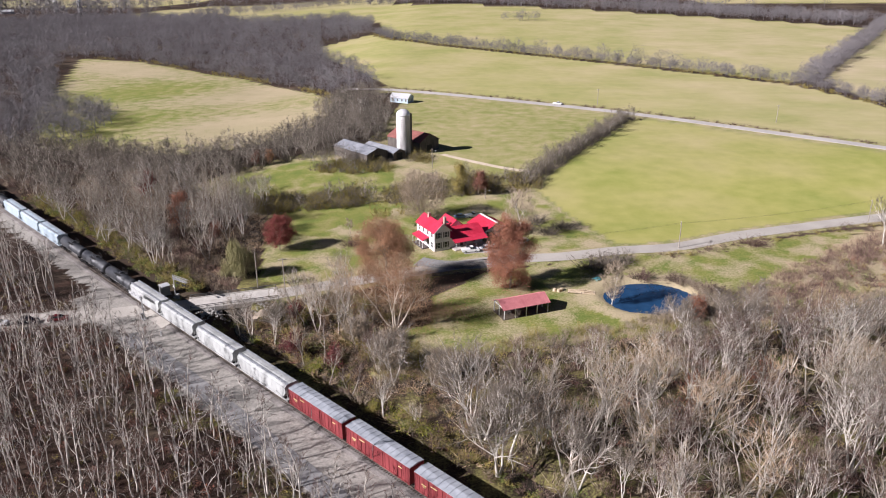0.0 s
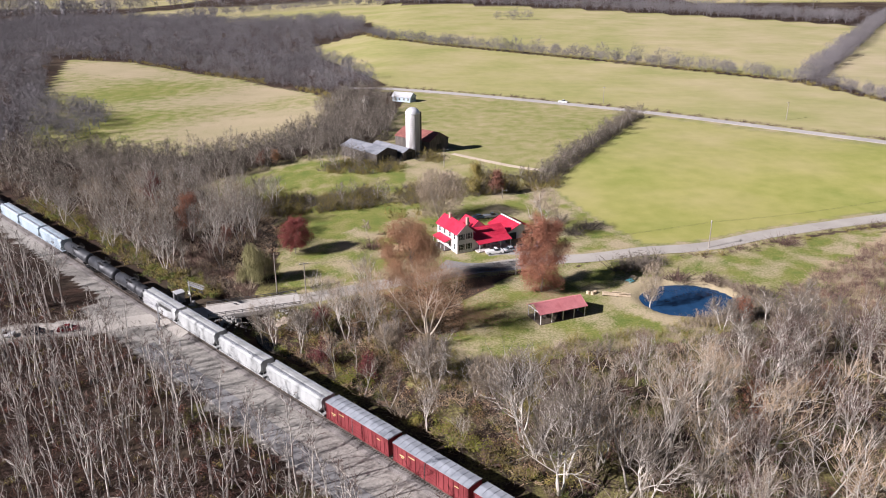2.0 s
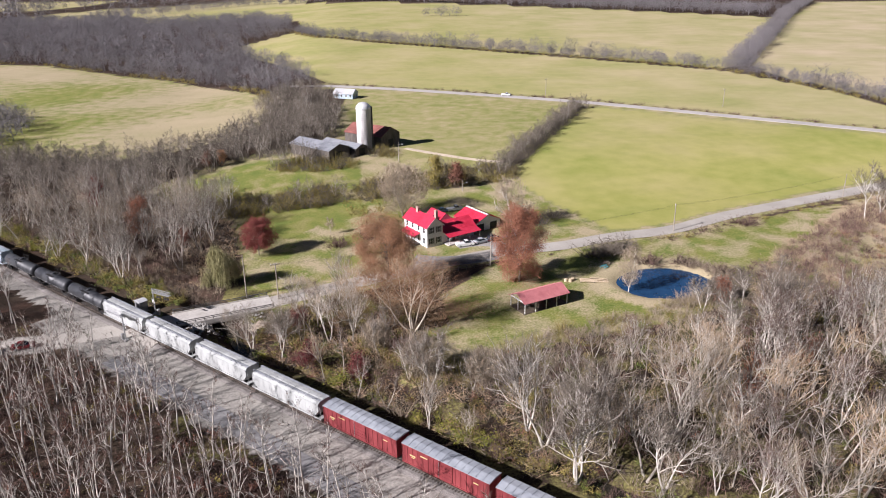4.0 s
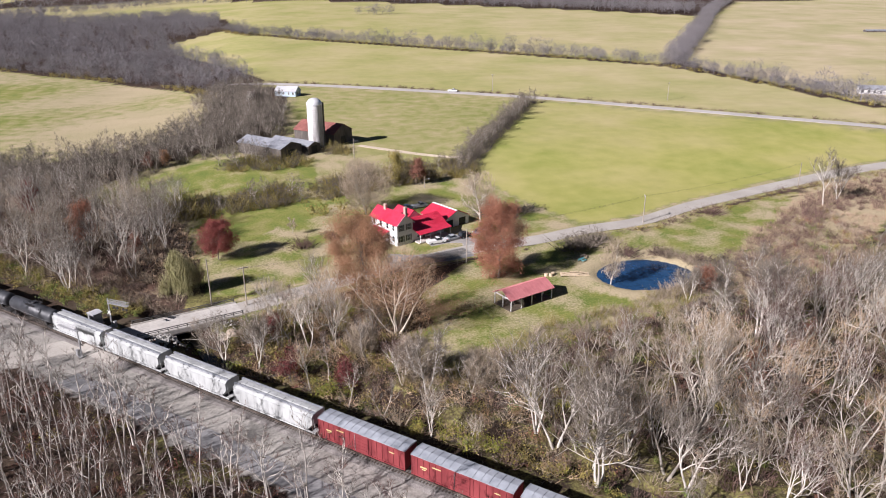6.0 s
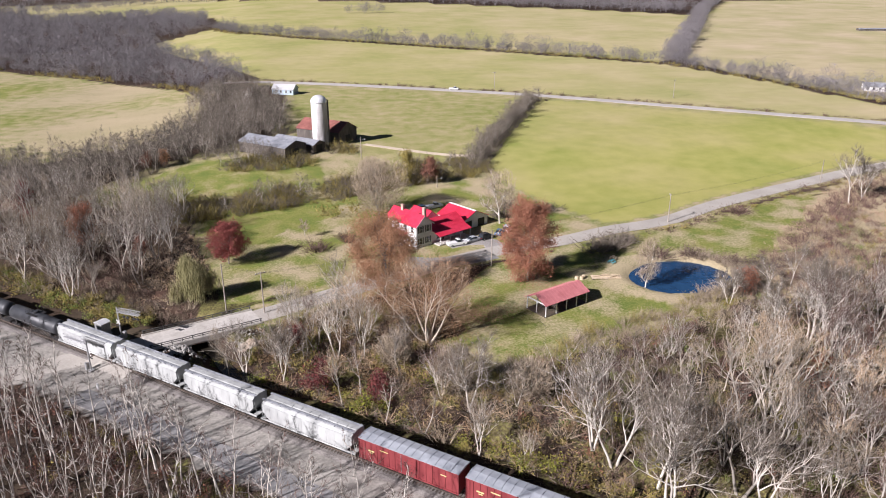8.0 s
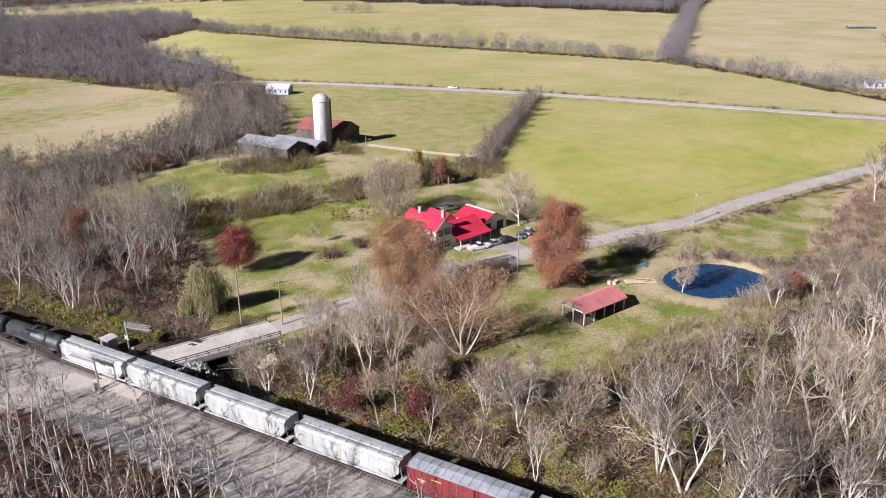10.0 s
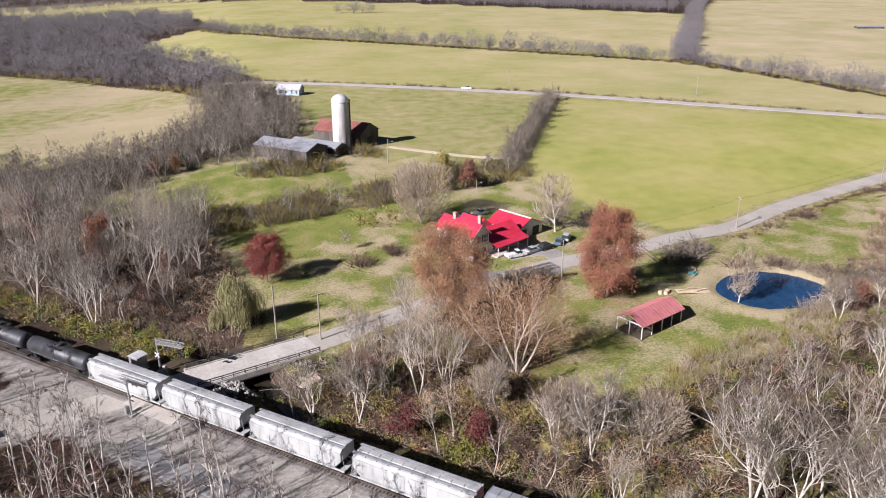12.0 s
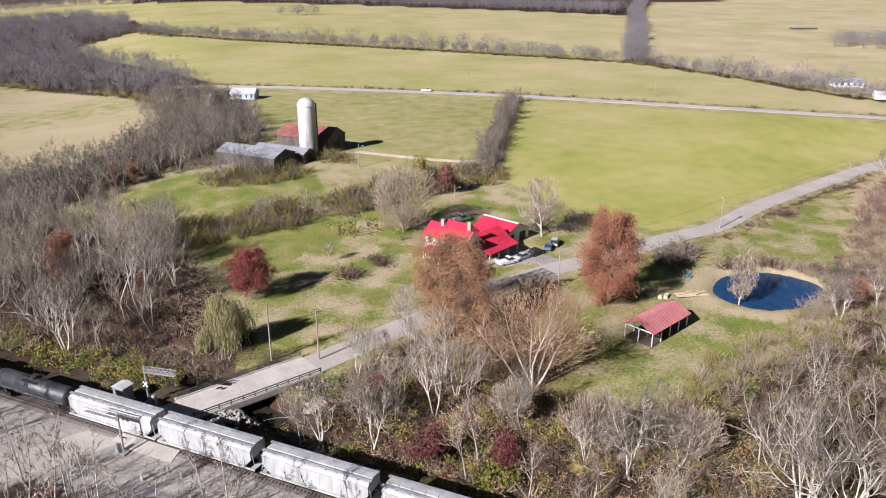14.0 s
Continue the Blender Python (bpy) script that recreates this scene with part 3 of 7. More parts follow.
def boxcar(n, paint, label, marks):
    car = thing("boxcar", label, "boxcar", group="freight train cars")
    a, w, top = n / 2 - 0.55, 1.52, 4.35
    body = Geo().box(-a, a, -w, w, 1.05, top)
    for i in range(int(2 * a / 1.02) + 1):
        x = -a + 0.06 + i * (2 * a - 0.12) / int(2 * a / 1.02)
        if abs(x) > 1.75:
            for k in (-1, 1):
                body.box(x - 0.05, x + 0.05, min(k * w, k * (w + 0.07)), max(k * w, k * (w + 0.07)), 1.1, top - 0.1)
    for k in (-1, 1):
        body.box(-a, a, min(k * w, k * (w + 0.09)), max(k * w, k * (w + 0.09)), top - 0.12, top)
        body.box(-a, a, min(k * w, k * (w + 0.09)), max(k * w, k * (w + 0.09)), 0.98, 1.2)
    part("body", body, paint, car)
    roof = Geo().extrude([(-w - 0.1, top), (-w - 0.1, top + 0.05), (0, top + 0.28), (w + 0.1, top + 0.05), (w + 0.1, top)], -a - 0.04, a + 0.04)
    for i in range(int(2 * a / 1.25) + 1):
        x = -a + i * 2 * a / int(2 * a / 1.25)
        roof.extrude([(-w - 0.1, top + 0.05), (-w - 0.1, top + 0.11), (0, top + 0.34), (w + 0.1, top + 0.11), (w + 0.1, top + 0.05), (0, top + 0.27)], x - 0.04, x + 0.04)
    part("roof", roof, BOX_ROOF, car, "dull galvanised panelled roof")
    for k in (-1, 1):
        y0, y1 = sorted((k * (w + 0.01), k * (w + 0.11)))
        d = Geo().soft(-1.6, 1.6, y0, y1, 1.15, top - 0.12)
        for z in (1.7, 2.3, 2.9, 3.5):
            d.box(-1.5, 1.5, *sorted((k * (w + 0.11), k * (w + 0.15))), z, z + 0.08)
        door = part("door", d, paint, car)
        part("lock_bar", Geo().rod((0.9, k * (w + 0.16), 1.25), (0.9, k * (w + 0.16), top - 0.2), 0.035, n=5), STEEL_GREY, door)
        part("ladder", ladder(k * (a - 0.35), k * (w + 0.14), 0.95, top - 0.1), paint, car)
        for x0, x1, z0, z1 in marks:
            part("marking", Geo().box(x0, x1, *sorted((k * (w + 0.02), k * (w + 0.095))), z0, z1), MARK_YELLOW, car, "row of pale yellow lettering too small to read")
    common(car, n)
    return car


def hopper(n, paint, label, ribbed=True):
    """A covered hopper with curved sides, sloped bottoms, hatches and roof walks."""
    car = thing("covered_hopper", label, "hopper car", group="freight train cars")
    a, w, top = n / 2 - 0.75, 1.56, 4.3
    side = [(-w + 0.15, 1.2), (-w, 1.55), (-w, 3.75), (-w + 0.10, 4.05), (-w + 0.38, 4.26), (-0.6, top + 0.07), (0.6, top + 0.07), (w - 0.38, 4.26), (w - 0.10, 4.05), (w, 3.75), (w, 1.55), (w - 0.15, 1.2)]
    body = Geo().extrude(side, -a + 1.1, a - 1.1)
    for k in (-1, 1):
        upper = [(-w, 2.6), (-w, 3.75), (-w + 0.10, 4.05), (-w + 0.38, 4.26), (-0.6, top + 0.07), (0.6, top + 0.07), (w - 0.38, 4.26), (w - 0.10, 4.05), (w, 3.75), (w, 2.6)]
        v = [(k * (a - 1.1), p, z) for p, z in upper] + [(k * a, p, z) for p, z in upper] + [(k * (a - 1.1), -w + 0.1, 1.4), (k * (a - 1.1), w - 0.1, 1.4)]
        m = len(upper)
        f = [(i, i + 1, m + i + 1, m + i) for i in range(m - 1)] + [tuple(range(m, 2 * m)), (m, 2 * m - 1, 2 * m + 1, 2 * m), (0, m, 2 * m), (m - 1, 2 * m - 1, 2 * m + 1)]
        body.add(v, f)
    if ribbed:
        c = int(2 * a / 1.6)
        for i in range(1, c):
            x = -a + i * 2 * a / c
            for k in (-1, 1):
                body.box(x - 0.03, x + 0.03, *sorted((k * w, k * (w + 0.025))), 1.5 if abs(x) < a - 1.2 else 2.65, 3.8)
    for k in (-1, 1):
        body.box(-a, a, *sorted((k * (w - 0.02), k * (w + 0.07))), 3.78, 3.92)
        body.box(-a - 0.5, a + 0.5, *sorted((k * (w - 0.12), k * (w + 0.03))), 1.0, 1.25)
    part("body", body, paint, car)
    for k in (-1, 1):
        walkway = Geo()
        for j in (0.0, 0.16, 0.32):
            walkway.box(-a - 0.25, a + 0.25, k * 0.78 + k * j - 0.05, k * 0.78 + k * j + 0.05, top + 0.20, top + 0.24)
        for i in range(11):
            walkway.box(-a + i * a / 5 - 0.03, -a + i * a / 5 + 0.03, *sorted((k * 0.72, k * 1.16)), top + 0.0, top + 0.2)
        part("roof_walk", walkway, TIN_ROOF, car, "grey steel grating walk along the roof")
        part("ladder", ladder(k * (a - 0.3), k * (w + 0.1), 1.0, top), paint, car)
        g = Geo()
        for x in (-1, 1):
            g.rod((k * (a + 0.45), x * 1.3, 1.1), (k * (a + 0.05), x * 1.3, 3.6), 0.05, n=4)
        g.box(k * (a + 0.1) - 0.4, k * (a + 0.1) + 0.4, -1.4, 1.4, 1.1, 1.2)
        part("end_frame", g, paint, car)
    for i in range(10):
        part("hatch", Geo().soft(-0.80, 0.80, -0.33, 0.33, 0, 0.09, 0.04), paint, car, m=Matrix.Translation((-a + (i + 0.5) * a / 5, 0, top + 0.06)))
    for i in range(3):
        x = (i - 1) * (a - 2.6) * 0.62
        part("discharge_bay", Geo().add([(x - 1.5, -1.25, 1.35), (x + 1.5, -1.25, 1.35), (x + 1.5, 1.25, 1.35), (x - 1.5, 1.25, 1.35), (x - 0.4, -0.5, 0.45), (x + 0.4, -0.5, 0.45), (x + 0.4, 0.5, 0.45), (x - 0.4, 0.5, 0.45)],
                                        [(0, 1, 5, 4), (1, 2, 6, 5), (2, 3, 7, 6), (3, 0, 4, 7), (4, 5, 6, 7), (0, 3, 2, 1)]), paint, car)
    common(car, n, 1.2)
    return car


def tank(n, label):
    car = thing("tank_car", label, "tank car", group="freight train cars")
    a, r = n / 2 - 0.6, 1.5
    prof = [(0.02, -a), (0.7, -a + 0.07), (1.2, -a + 0.26), (1.44, -a + 0.5), (r, -a + 0.8), (r, -0.02), (r + 0.015, 0.0), (r, 0.02), (r, a - 0.8), (1.44, a - 0.5), (1.2, a - 0.26), (0.7, a - 0.07), (0.02, a)]
    part("tank", Geo().lathe(prof, 32, "x", (0, 0, 2.75)), CAR_BLACK, car, smooth=True)
    dome = Geo().lathe([(0.55, 4.1), (0.55, 4.55), (0.5, 4.62), (0.02, 4.64)], 16).lathe([(0.12, 4.2), (0.12, 4.5), (0.02, 4.52)], 8, at=(1.0, 0.25, 0))
    part("manway", dome, CAR_BLACK, car)
    deck = Geo().box(-1.5, 1.5, -1.25, -0.62, 4.12, 4.17).box(-1.5, 1.5, 0.62, 1.25, 4.12, 4.17)
    for k in (-1, 1):
        for x in (-1.45, 0, 1.45):
            deck.rod((x, k * 1.22, 4.15), (x, k * 1.22, 5.05), 0.025, n=4)
        deck.rod((-1.45, k * 1.22, 5.05), (1.45, k * 1.22, 5.05), 0.025, n=4)
    part("platform", deck, BLACK_IRON, car)
    for k in (-1, 1):
        part("ladder", ladder(0.0, k * 1.56, 1.0, 4.2), BLACK_IRON, car)
        part("saddle", Geo().extrude([(-1.2, 1.0), (1.2, 1.0), (1.35, 1.9), (0.8, 1.45), (0, 1.28), (-0.8, 1.45), (-1.35, 1.9)], k * (a - 2.2) - 0.3, k * (a - 2.2) + 0.3), BLACK_IRON, car)
        part("handrail", Geo().rod((-a + 0.6, k * 1.58, 2.3), (a - 0.6, k * 1.58, 2.3), 0.02, n=4), STEEL_GREY, car)
        part("end_platform", Geo().box(k * (a + 0.1) - 0.5, k * (a + 0.1) + 0.5, -1.45, 1.45, 1.08, 1.16), BLACK_IRON, car)
        part("marking", Geo().box(k * 3.6 - 0.9, k * 3.6 + 0.9, -1.515, -1.49, 2.7, 2.86), MARK_WHITE, car, "white stencil strip")
    common(car, n, 0.9)
    return car


def consist():
    """The cars from the nearest to the farthest along the track."""
    yellow = boxcar(17.8, CAR_YELLOW, "yellow boxcar with a faded galvanised roof and dark door marking", [(-5.9, -4.2, 3.25, 3.45), (-5.9, -4.8, 2.95, 3.1), (3.9, 5.6, 2.9, 3.1), (2.2, 3.2, 1.6, 2.6)])
    red = boxcar(17.8, CAR_RED, "dark red boxcar with grey galvanised roof", [(5.6, 6.7, 2.75, 2.93), (5.8, 6.4, 2.45, 2.57), (-6.4, -5.5, 3.25, 3.37), (3.2, 4.6, 3.45, 3.57)])
    white = hopper(17.4, CAR_WHITE, "weathered white covered hopper car with roof hatches")
    long_white = hopper(19.2, CAR_WHITE, "long weathered white covered hopper car with roof hatches")
    blue = hopper(18.0, CAR_BLUE, "pale blue covered hopper car with roof hatches")
    black = tank(17.0, "black cylindrical tank car with top platform")
    s = 8.8
    for ob, n in ((red, 17.8), (red, 17.8), (red, 17.8), (yellow, 17.8), (yellow, 17.8), (yellow, 17.8)):
        s -= n
        place(ob, s + n / 2)
    s = 8.8
    for ob, n in ((long_white, 19.2), (white, 18.2), (white, 17.4), (white, 17.2), (black, 17.0), (black, 17.0), (black, 17.0), (blue, 18), (blue, 18), (blue, 18), (black, 17.0), (black, 17.0), (white, 18), (white, 18)):
        place(ob, s + n / 2)
        s += n


USED = set()


def place(ob, s):
    m = track_pose(s, 0, RAIL_TOP + 0.11)
    if ob.name in USED:
        copy_thing(ob, m)
    else:
        USED.add(ob.name)
        ob.matrix_basis = m


consist()


# ---------------------------------------------------------------- buildings
def turned(x, y, direction, z=None):
    """A pose whose x axis runs along a direction on the plan."""
    a = math.atan2(direction[1], direction[0])
    return Matrix.Translation((x, y, h(x, y) if z is None else z)) @ Matrix.Rotation(a, 4, "Z")


def metal_roof(parent, name, x0, x1, y0, y1, eave, ridge, material, label="", over=0.35, thick=0.1, gap=0.6, along_x=True):
    """A gable roof of two thick slopes with raised seams; the ridge runs along x or along y."""
    def put(p, q, z):
        return (p, q, z) if along_x else (q, p, z)
    a0, a1, b0, b1 = (x0, x1, y0, y1) if along_x else (y0, y1, x0, x1)
    a0, a1 = a0 - over, a1 + over
    mid = (b0 + b1) / 2
    slope = (ridge - eave) / (mid - b0)
    hexa = [(0, 1, 5, 4), (1, 2, 6, 5), (2, 3, 7, 6), (3, 0, 4, 7), (0, 3, 2, 1), (4, 5, 6, 7)]
    ze = eave - slope * over
    g = Geo()
    for b in (b0 - over, b1 + over):
        g.add([put(a, c, z) for a in (a0, a1) for c, z in ((b, ze), (mid, ridge), (mid, ridge + thick), (b, ze + thick))], hexa)
    roof = part(name, g, material, parent, label)
    for b in (b0 - over, b1 + over):
        me = Geo().add([put(d, c, z) for d in (-0.025, 0.025) for c, z in ((b, ze + thick), (mid, ridge + thick), (mid, ridge + thick + 0.05), (b, ze + thick + 0.05))], hexa).mesh("seam", material)
        n = int((a1 - a0) / gap)
        for i in range(n + 1):
            a = a0 + 0.03 + i * (a1 - a0 - 0.06) / n
            part("seam", me, material, roof, m=Matrix.Translation(put(a, 0, 0)))
    return roof


def gable_walls(x0, x1, y0, y1, top, ridge, base=-0.6, along_x=True):
    if along_x:
        return Geo().extrude([(y0, base), (y1, base), (y1, top), ((y0 + y1) / 2, ridge), (y0, top)], x0, x1, "x")
    return Geo().extrude([(x0, base), (x1, base), (x1, top), ((x0 + x1) / 2, ridge), (x0, top)], y0, y1, "y")


def siding(g, x0, x1, y0, y1, z0, z1, gap=0.3):
    """Horizontal clapboard laps on the four walls of a block."""
    z = z0
    while z < z1:
        for a, b, c, d in ((x0 - 0.03, x1 + 0.03, y0 - 0.03, y0 + 0.02), (x0 - 0.03, x1 + 0.03, y1 - 0.02, y1 + 0.03), (x0 - 0.03, x0 + 0.02, y0, y1), (x1 - 0.02, x1 + 0.03, y0, y1)):
            g.box(a, b, c, d, z, z + 0.05)
        z += gap
    return g


def window(parent, x, y, z, face, w=0.95, t=1.7, shutters=False):
    """A framed sash window on a wall; face names the wall's outward axis."""
    a = {"-y": 0, "+x": math.pi / 2, "+y": math.pi, "-x": -math.pi / 2}[face]
    m = Matrix.Translation((x, y, z)) @ Matrix.Rotation(a, 4, "Z")
    win = part("window", Geo().box(-w / 2, w / 2, -0.03, 0.02, 0, t), GLASS_DARK, parent, "dark sash window in a white frame", m)
    fr = Geo().box(-w / 2 - 0.1, w / 2 + 0.1, -0.08, 0.02, -0.1, 0).box(-w / 2 - 0.1, w / 2 + 0.1, -0.08, 0.02, t, t + 0.12)
    fr.box(-w / 2 - 0.1, -w / 2, -0.08, 0.02, 0, t).box(w / 2, w / 2 + 0.1, -0.08, 0.02, 0, t).box(-w / 2, w / 2, -0.06, 0.02, t / 2 - 0.03, t / 2 + 0.03)
    part("frame", fr, WHITE_PAINT, win)
    if shutters:
        for k in (-1, 1):
            part("shutter", Geo().soft(k * (w / 2 + 0.3) - 0.2, k * (w / 2 + 0.3) + 0.2, -0.09, -0.02, -0.05, t + 0.05, 0.02), BLACK_IRON, win)


def farmstead():
    ob = thing("farmhouse", "white two-storey wooden farmhouse with bright red metal roofs", "house", turned(6.0, 199.0, (0.885, 0.466)))
    # the tall wing
    w = gable_walls(-2.7, 2.7, 0, 12.3, 6.25, 8.6, along_x=False)
    part("tall_wing_wall", siding(w, -2.7, 2.7, 0, 12.3, 0.3, 6.15), WHITE_PAINT, ob, "white clapboard wall")
    metal_roof(ob, "tall_wing_roof", -2.7, 2.7, 0, 12.3, 6.3, 8.65, RED_ROOF, "bright red seamed metal roof", over=0.45, along_x=False)
    for x in (-1.25, 1.25):
        for z in (1.0, 4.2):
            window(ob, x, -0.02, z, "-y", shutters=True)
    for y in (1.6, 4.4, 7.6, 10.6):
        for z in (1.0, 4.2):
            window(ob, -2.72, y, z, "-x")
    window(ob, 2.72, 9.6, 4.2, "+x")
    part("gable_trim", Geo().add([(-3.1, -0.5, 5.82), (0, -0.5, 8.55), (3.1, -0.5, 5.82), (-3.1, -0.5, 6.07), (0, -0.5, 8.8), (3.1, -0.5, 6.07), (-3.1, -0.42, 5.82), (0, -0.42, 8.55), (3.1, -0.42, 5.82), (-3.1, -0.42, 6.07), (0, -0.42, 8.8), (3.1, -0.42, 6.07)],
                                 [(0, 1, 4, 3), (1, 2, 5, 4), (6, 9, 10, 7), (7, 10, 11, 8), (3, 4, 10, 9), (4, 5, 11, 10), (0, 6, 7, 1), (1, 7, 8, 2)]), WHITE_PAINT, ob)
    # side porch
    part("porch_roof", Geo().add([(-2.7, 3.5, 3.6), (-2.7, 11.0, 3.6), (-5.2, 11.0, 2.8), (-5.2, 3.5, 2.8), (-2.7, 3.5, 3.72), (-2.7, 11.0, 3.72), (-5.2, 11.0, 2.92), (-5.2, 3.5, 2.92)],
                                 [(0, 1, 2, 3), (7, 6, 5, 4), (0, 3, 7, 4), (3, 2, 6, 7), (2, 1, 5, 6), (1, 0, 4, 5)]), RED_ROOF, ob)
    part("porch_floor", Geo().soft(-5.1, -2.72, 3.6, 10.9, -0.3, 0.35), OLD_WOOD, ob)
    for y in (3.8, 6.0, 8.4, 10.7):
        part("porch_post", Geo().soft(-5.05, -4.9, y - 0.08, y + 0.08, 0.3, 2.9, 0.02), WHITE_PAINT, ob)
    # the long low ell
    part("ell_wall", siding(gable_walls(2.72, 14.6, 0.6, 7.0, 3.7, 5.7), 2.8, 14.6, 0.6, 7.0, 0.3, 3.4), WHITE_PAINT, ob, "white clapboard wall")
    metal_roof(ob, "ell_roof", 3.1, 14.6, 0.6, 7.0, 3.75, 5.75, RED_ROOF, "bright red seamed metal roof", over=0.4)
    part("front_porch_roof", Geo().add([(3.2, 0.25, 3.5), (14.9, 0.25, 3.5), (14.9, -2.7, 2.6), (3.2, -2.7, 2.6), (3.2, 0.25, 3.6), (14.9, 0.25, 3.6), (14.9, -2.7, 2.7), (3.2, -2.7, 2.7)],
                                       [(0, 1, 2, 3), (7, 6, 5, 4), (0, 3, 7, 4), (3, 2, 6, 7), (2, 1, 5, 6), (1, 0, 4, 5)]), RED_ROOF, ob, "bright red metal porch roof")
    for x in (3.6, 7.2, 10.8, 14.5):
        part("porch_post", Geo().soft(x - 0.08, x + 0.08, -2.5, -2.34, 0, 2.66, 0.02), WHITE_PAINT, ob)
    part("front_porch_floor", Geo().soft(3.2, 14.8, -2.6, 0.55, -0.3, 0.3), CONCRETE, ob)
    for x in (5.2, 8.6, 11.4):
        window(ob, x, 0.58, 0.9, "-y", 0.9, 1.4)
    part("front_door", Geo().soft(6.6, 7.5, 0.52, 0.6, 0.3, 2.3, 0.02), OLD_WOOD, ob, "dark wooden front door")
    # the rear block
    part("rear_wall", siding(gable_walls(5.8, 11.8, 7.05, 14.4, 3.9, 6.3, along_x=False), 5.8, 11.8, 7.05, 14.4, 0.3, 3.6), WHITE_PAINT, ob, "white clapboard wall")
    metal_roof(ob, "rear_roof", 5.8, 11.8, 7.45, 14.4, 3.95, 6.35, RED_ROOF, "bright red seamed metal roof", over=0.4, along_x=False)
    part("skylight", Geo().soft(6.6, 7.7, 9.2, 10.8, 4.95, 5.3, 0.03), GLASS_DARK, ob)
    # the garage wing
    part("garage_wall", gable_walls(16.4, 26.2, 2.6, 13.0, 2.6, 4.8, along_x=False), WHITE_PAINT, ob, "white clapboard wall")
    metal_roof(ob, "garage_roof", 16.4, 26.2, 2.6, 13.0, 2.65, 4.85, RED_ROOF, "bright red seamed metal roof", over=0.4, along_x=False)
    part("ridge_cap", Geo().extrude([(20.8, 4.9), (21.3, 5.06), (21.8, 4.9), (21.3, 4.96)], 2.2, 13.4, "y"), WHITE_PAINT, ob, "white metal ridge cap")
    for x in (18.6, 23.6):
        # solid black panel on the wall for the shade of an open bay
        part("garage_bay_shade", Geo().soft(x - 1.3, x + 1.3, 2.52, 2.6, 0, 2.3, 0.02), BLACK_IRON, ob, "black panel in place of the shade inside a garage bay")
    for x, y in ((-0.2, 8.6), (2.1, 2.4)):
        ch = Geo().box(x - 0.35, x + 0.35, y - 0.45, y + 0.45, 6.4, 9.9).box(x - 0.45, x + 0.45, y - 0.55, y + 0.55, 9.7, 9.85)
        part("chimney", ch.box(x - 0.2, x + 0.2, y - 0.3, y + 0.3, 9.8, 10.0), BRICK, ob, "pale brick chimney")


# Dark brown that paints the shade under the pavilion roof onto its floor.
SHADED_FLOOR = mat("shaded_pavilion_floor", [(0.07, 0.055, 0.04), (0.15, 0.12, 0.085)], scale=2, big=0.3, bump=0.3)


def pavilion():
    ob = thing("picnic_pavilion", "open timber picnic pavilion with a faded red metal roof", "pavilion", turned(26.3, 156.4, (0.925, 0.38)))
    metal_roof(ob, "roof", -6.3, 6.3, -3.0, 3.0, 2.85, 4.3, FADED_ROOF, "faded red metal roof", over=0.3, thick=0.08, gap=0.9)
    for x in (-6.1, -3.05, 0, 3.05, 6.1):
        for y in (-2.88, 2.88):
            part("post", Geo().soft(x - 0.09, x + 0.09, y - 0.09, y + 0.09, -0.3, 2.85, 0.02), WHITE_PAINT, ob, "white painted post")
    for x in (-6.1, 6.1):
        part("post", Geo().soft(x - 0.09, x + 0.09, -0.09, 0.09, -0.3, 2.75, 0.02), WHITE_PAINT, ob, "white painted post")
        part("tie_beam", Geo().soft(x - 0.07, x + 0.07, -2.92, 2.92, 2.62, 2.86, 0.02), WHITE_PAINT, ob, "white painted beam")
    for y in (-2.88, 2.88):
        part("eave_beam", Geo().soft(-6.2, 6.2, y - 0.07, y + 0.07, 2.66, 2.88, 0.02), WHITE_PAINT, ob, "white painted beam")
    part("slab", Geo().soft(-6.4, 6.4, -3.1, 3.1, -0.4, 0.08), SHADED_FLOOR, ob, "pavilion floor coloured dark for the shade under the roof")
    for x in (-3.6, -0.6, 2.6):
        picnic_table(turned(26.3, 156.4, (0.925, 0.38)) @ Matrix.Translation((x, 0.1, 0.09)) @ Matrix.Rotation(math.pi / 2, 4, "Z"), OLD_WOOD, "dark wooden picnic table under the pavilion roof")


def picnic_table(m, material, label):
    ob = thing("picnic_table", label, "table", m, "picnic tables")
    for i in range(5):
        part("board", Geo().soft(-0.9, 0.9, -0.37 + i * 0.15, -0.24 + i * 0.15, 0.71, 0.75, 0.01), material, ob)
    for k in (-1, 1):
        part("bench", Geo().soft(-0.9, 0.9, k * 0.72 - 0.14, k * 0.72 + 0.14, 0.41, 0.45, 0.01), material, ob)
        part("leg_frame", Geo().rod((k * 0.65, -0.75, 0), (k * 0.65, -0.25, 0.72), 0.05, n=4).rod((k * 0.65, 0.75, 0), (k * 0.65, 0.25, 0.72), 0.05, n=4).box(k * 0.65 - 0.03, k * 0.65 + 0.03, -0.85, 0.85, 0.34, 0.41), material, ob)


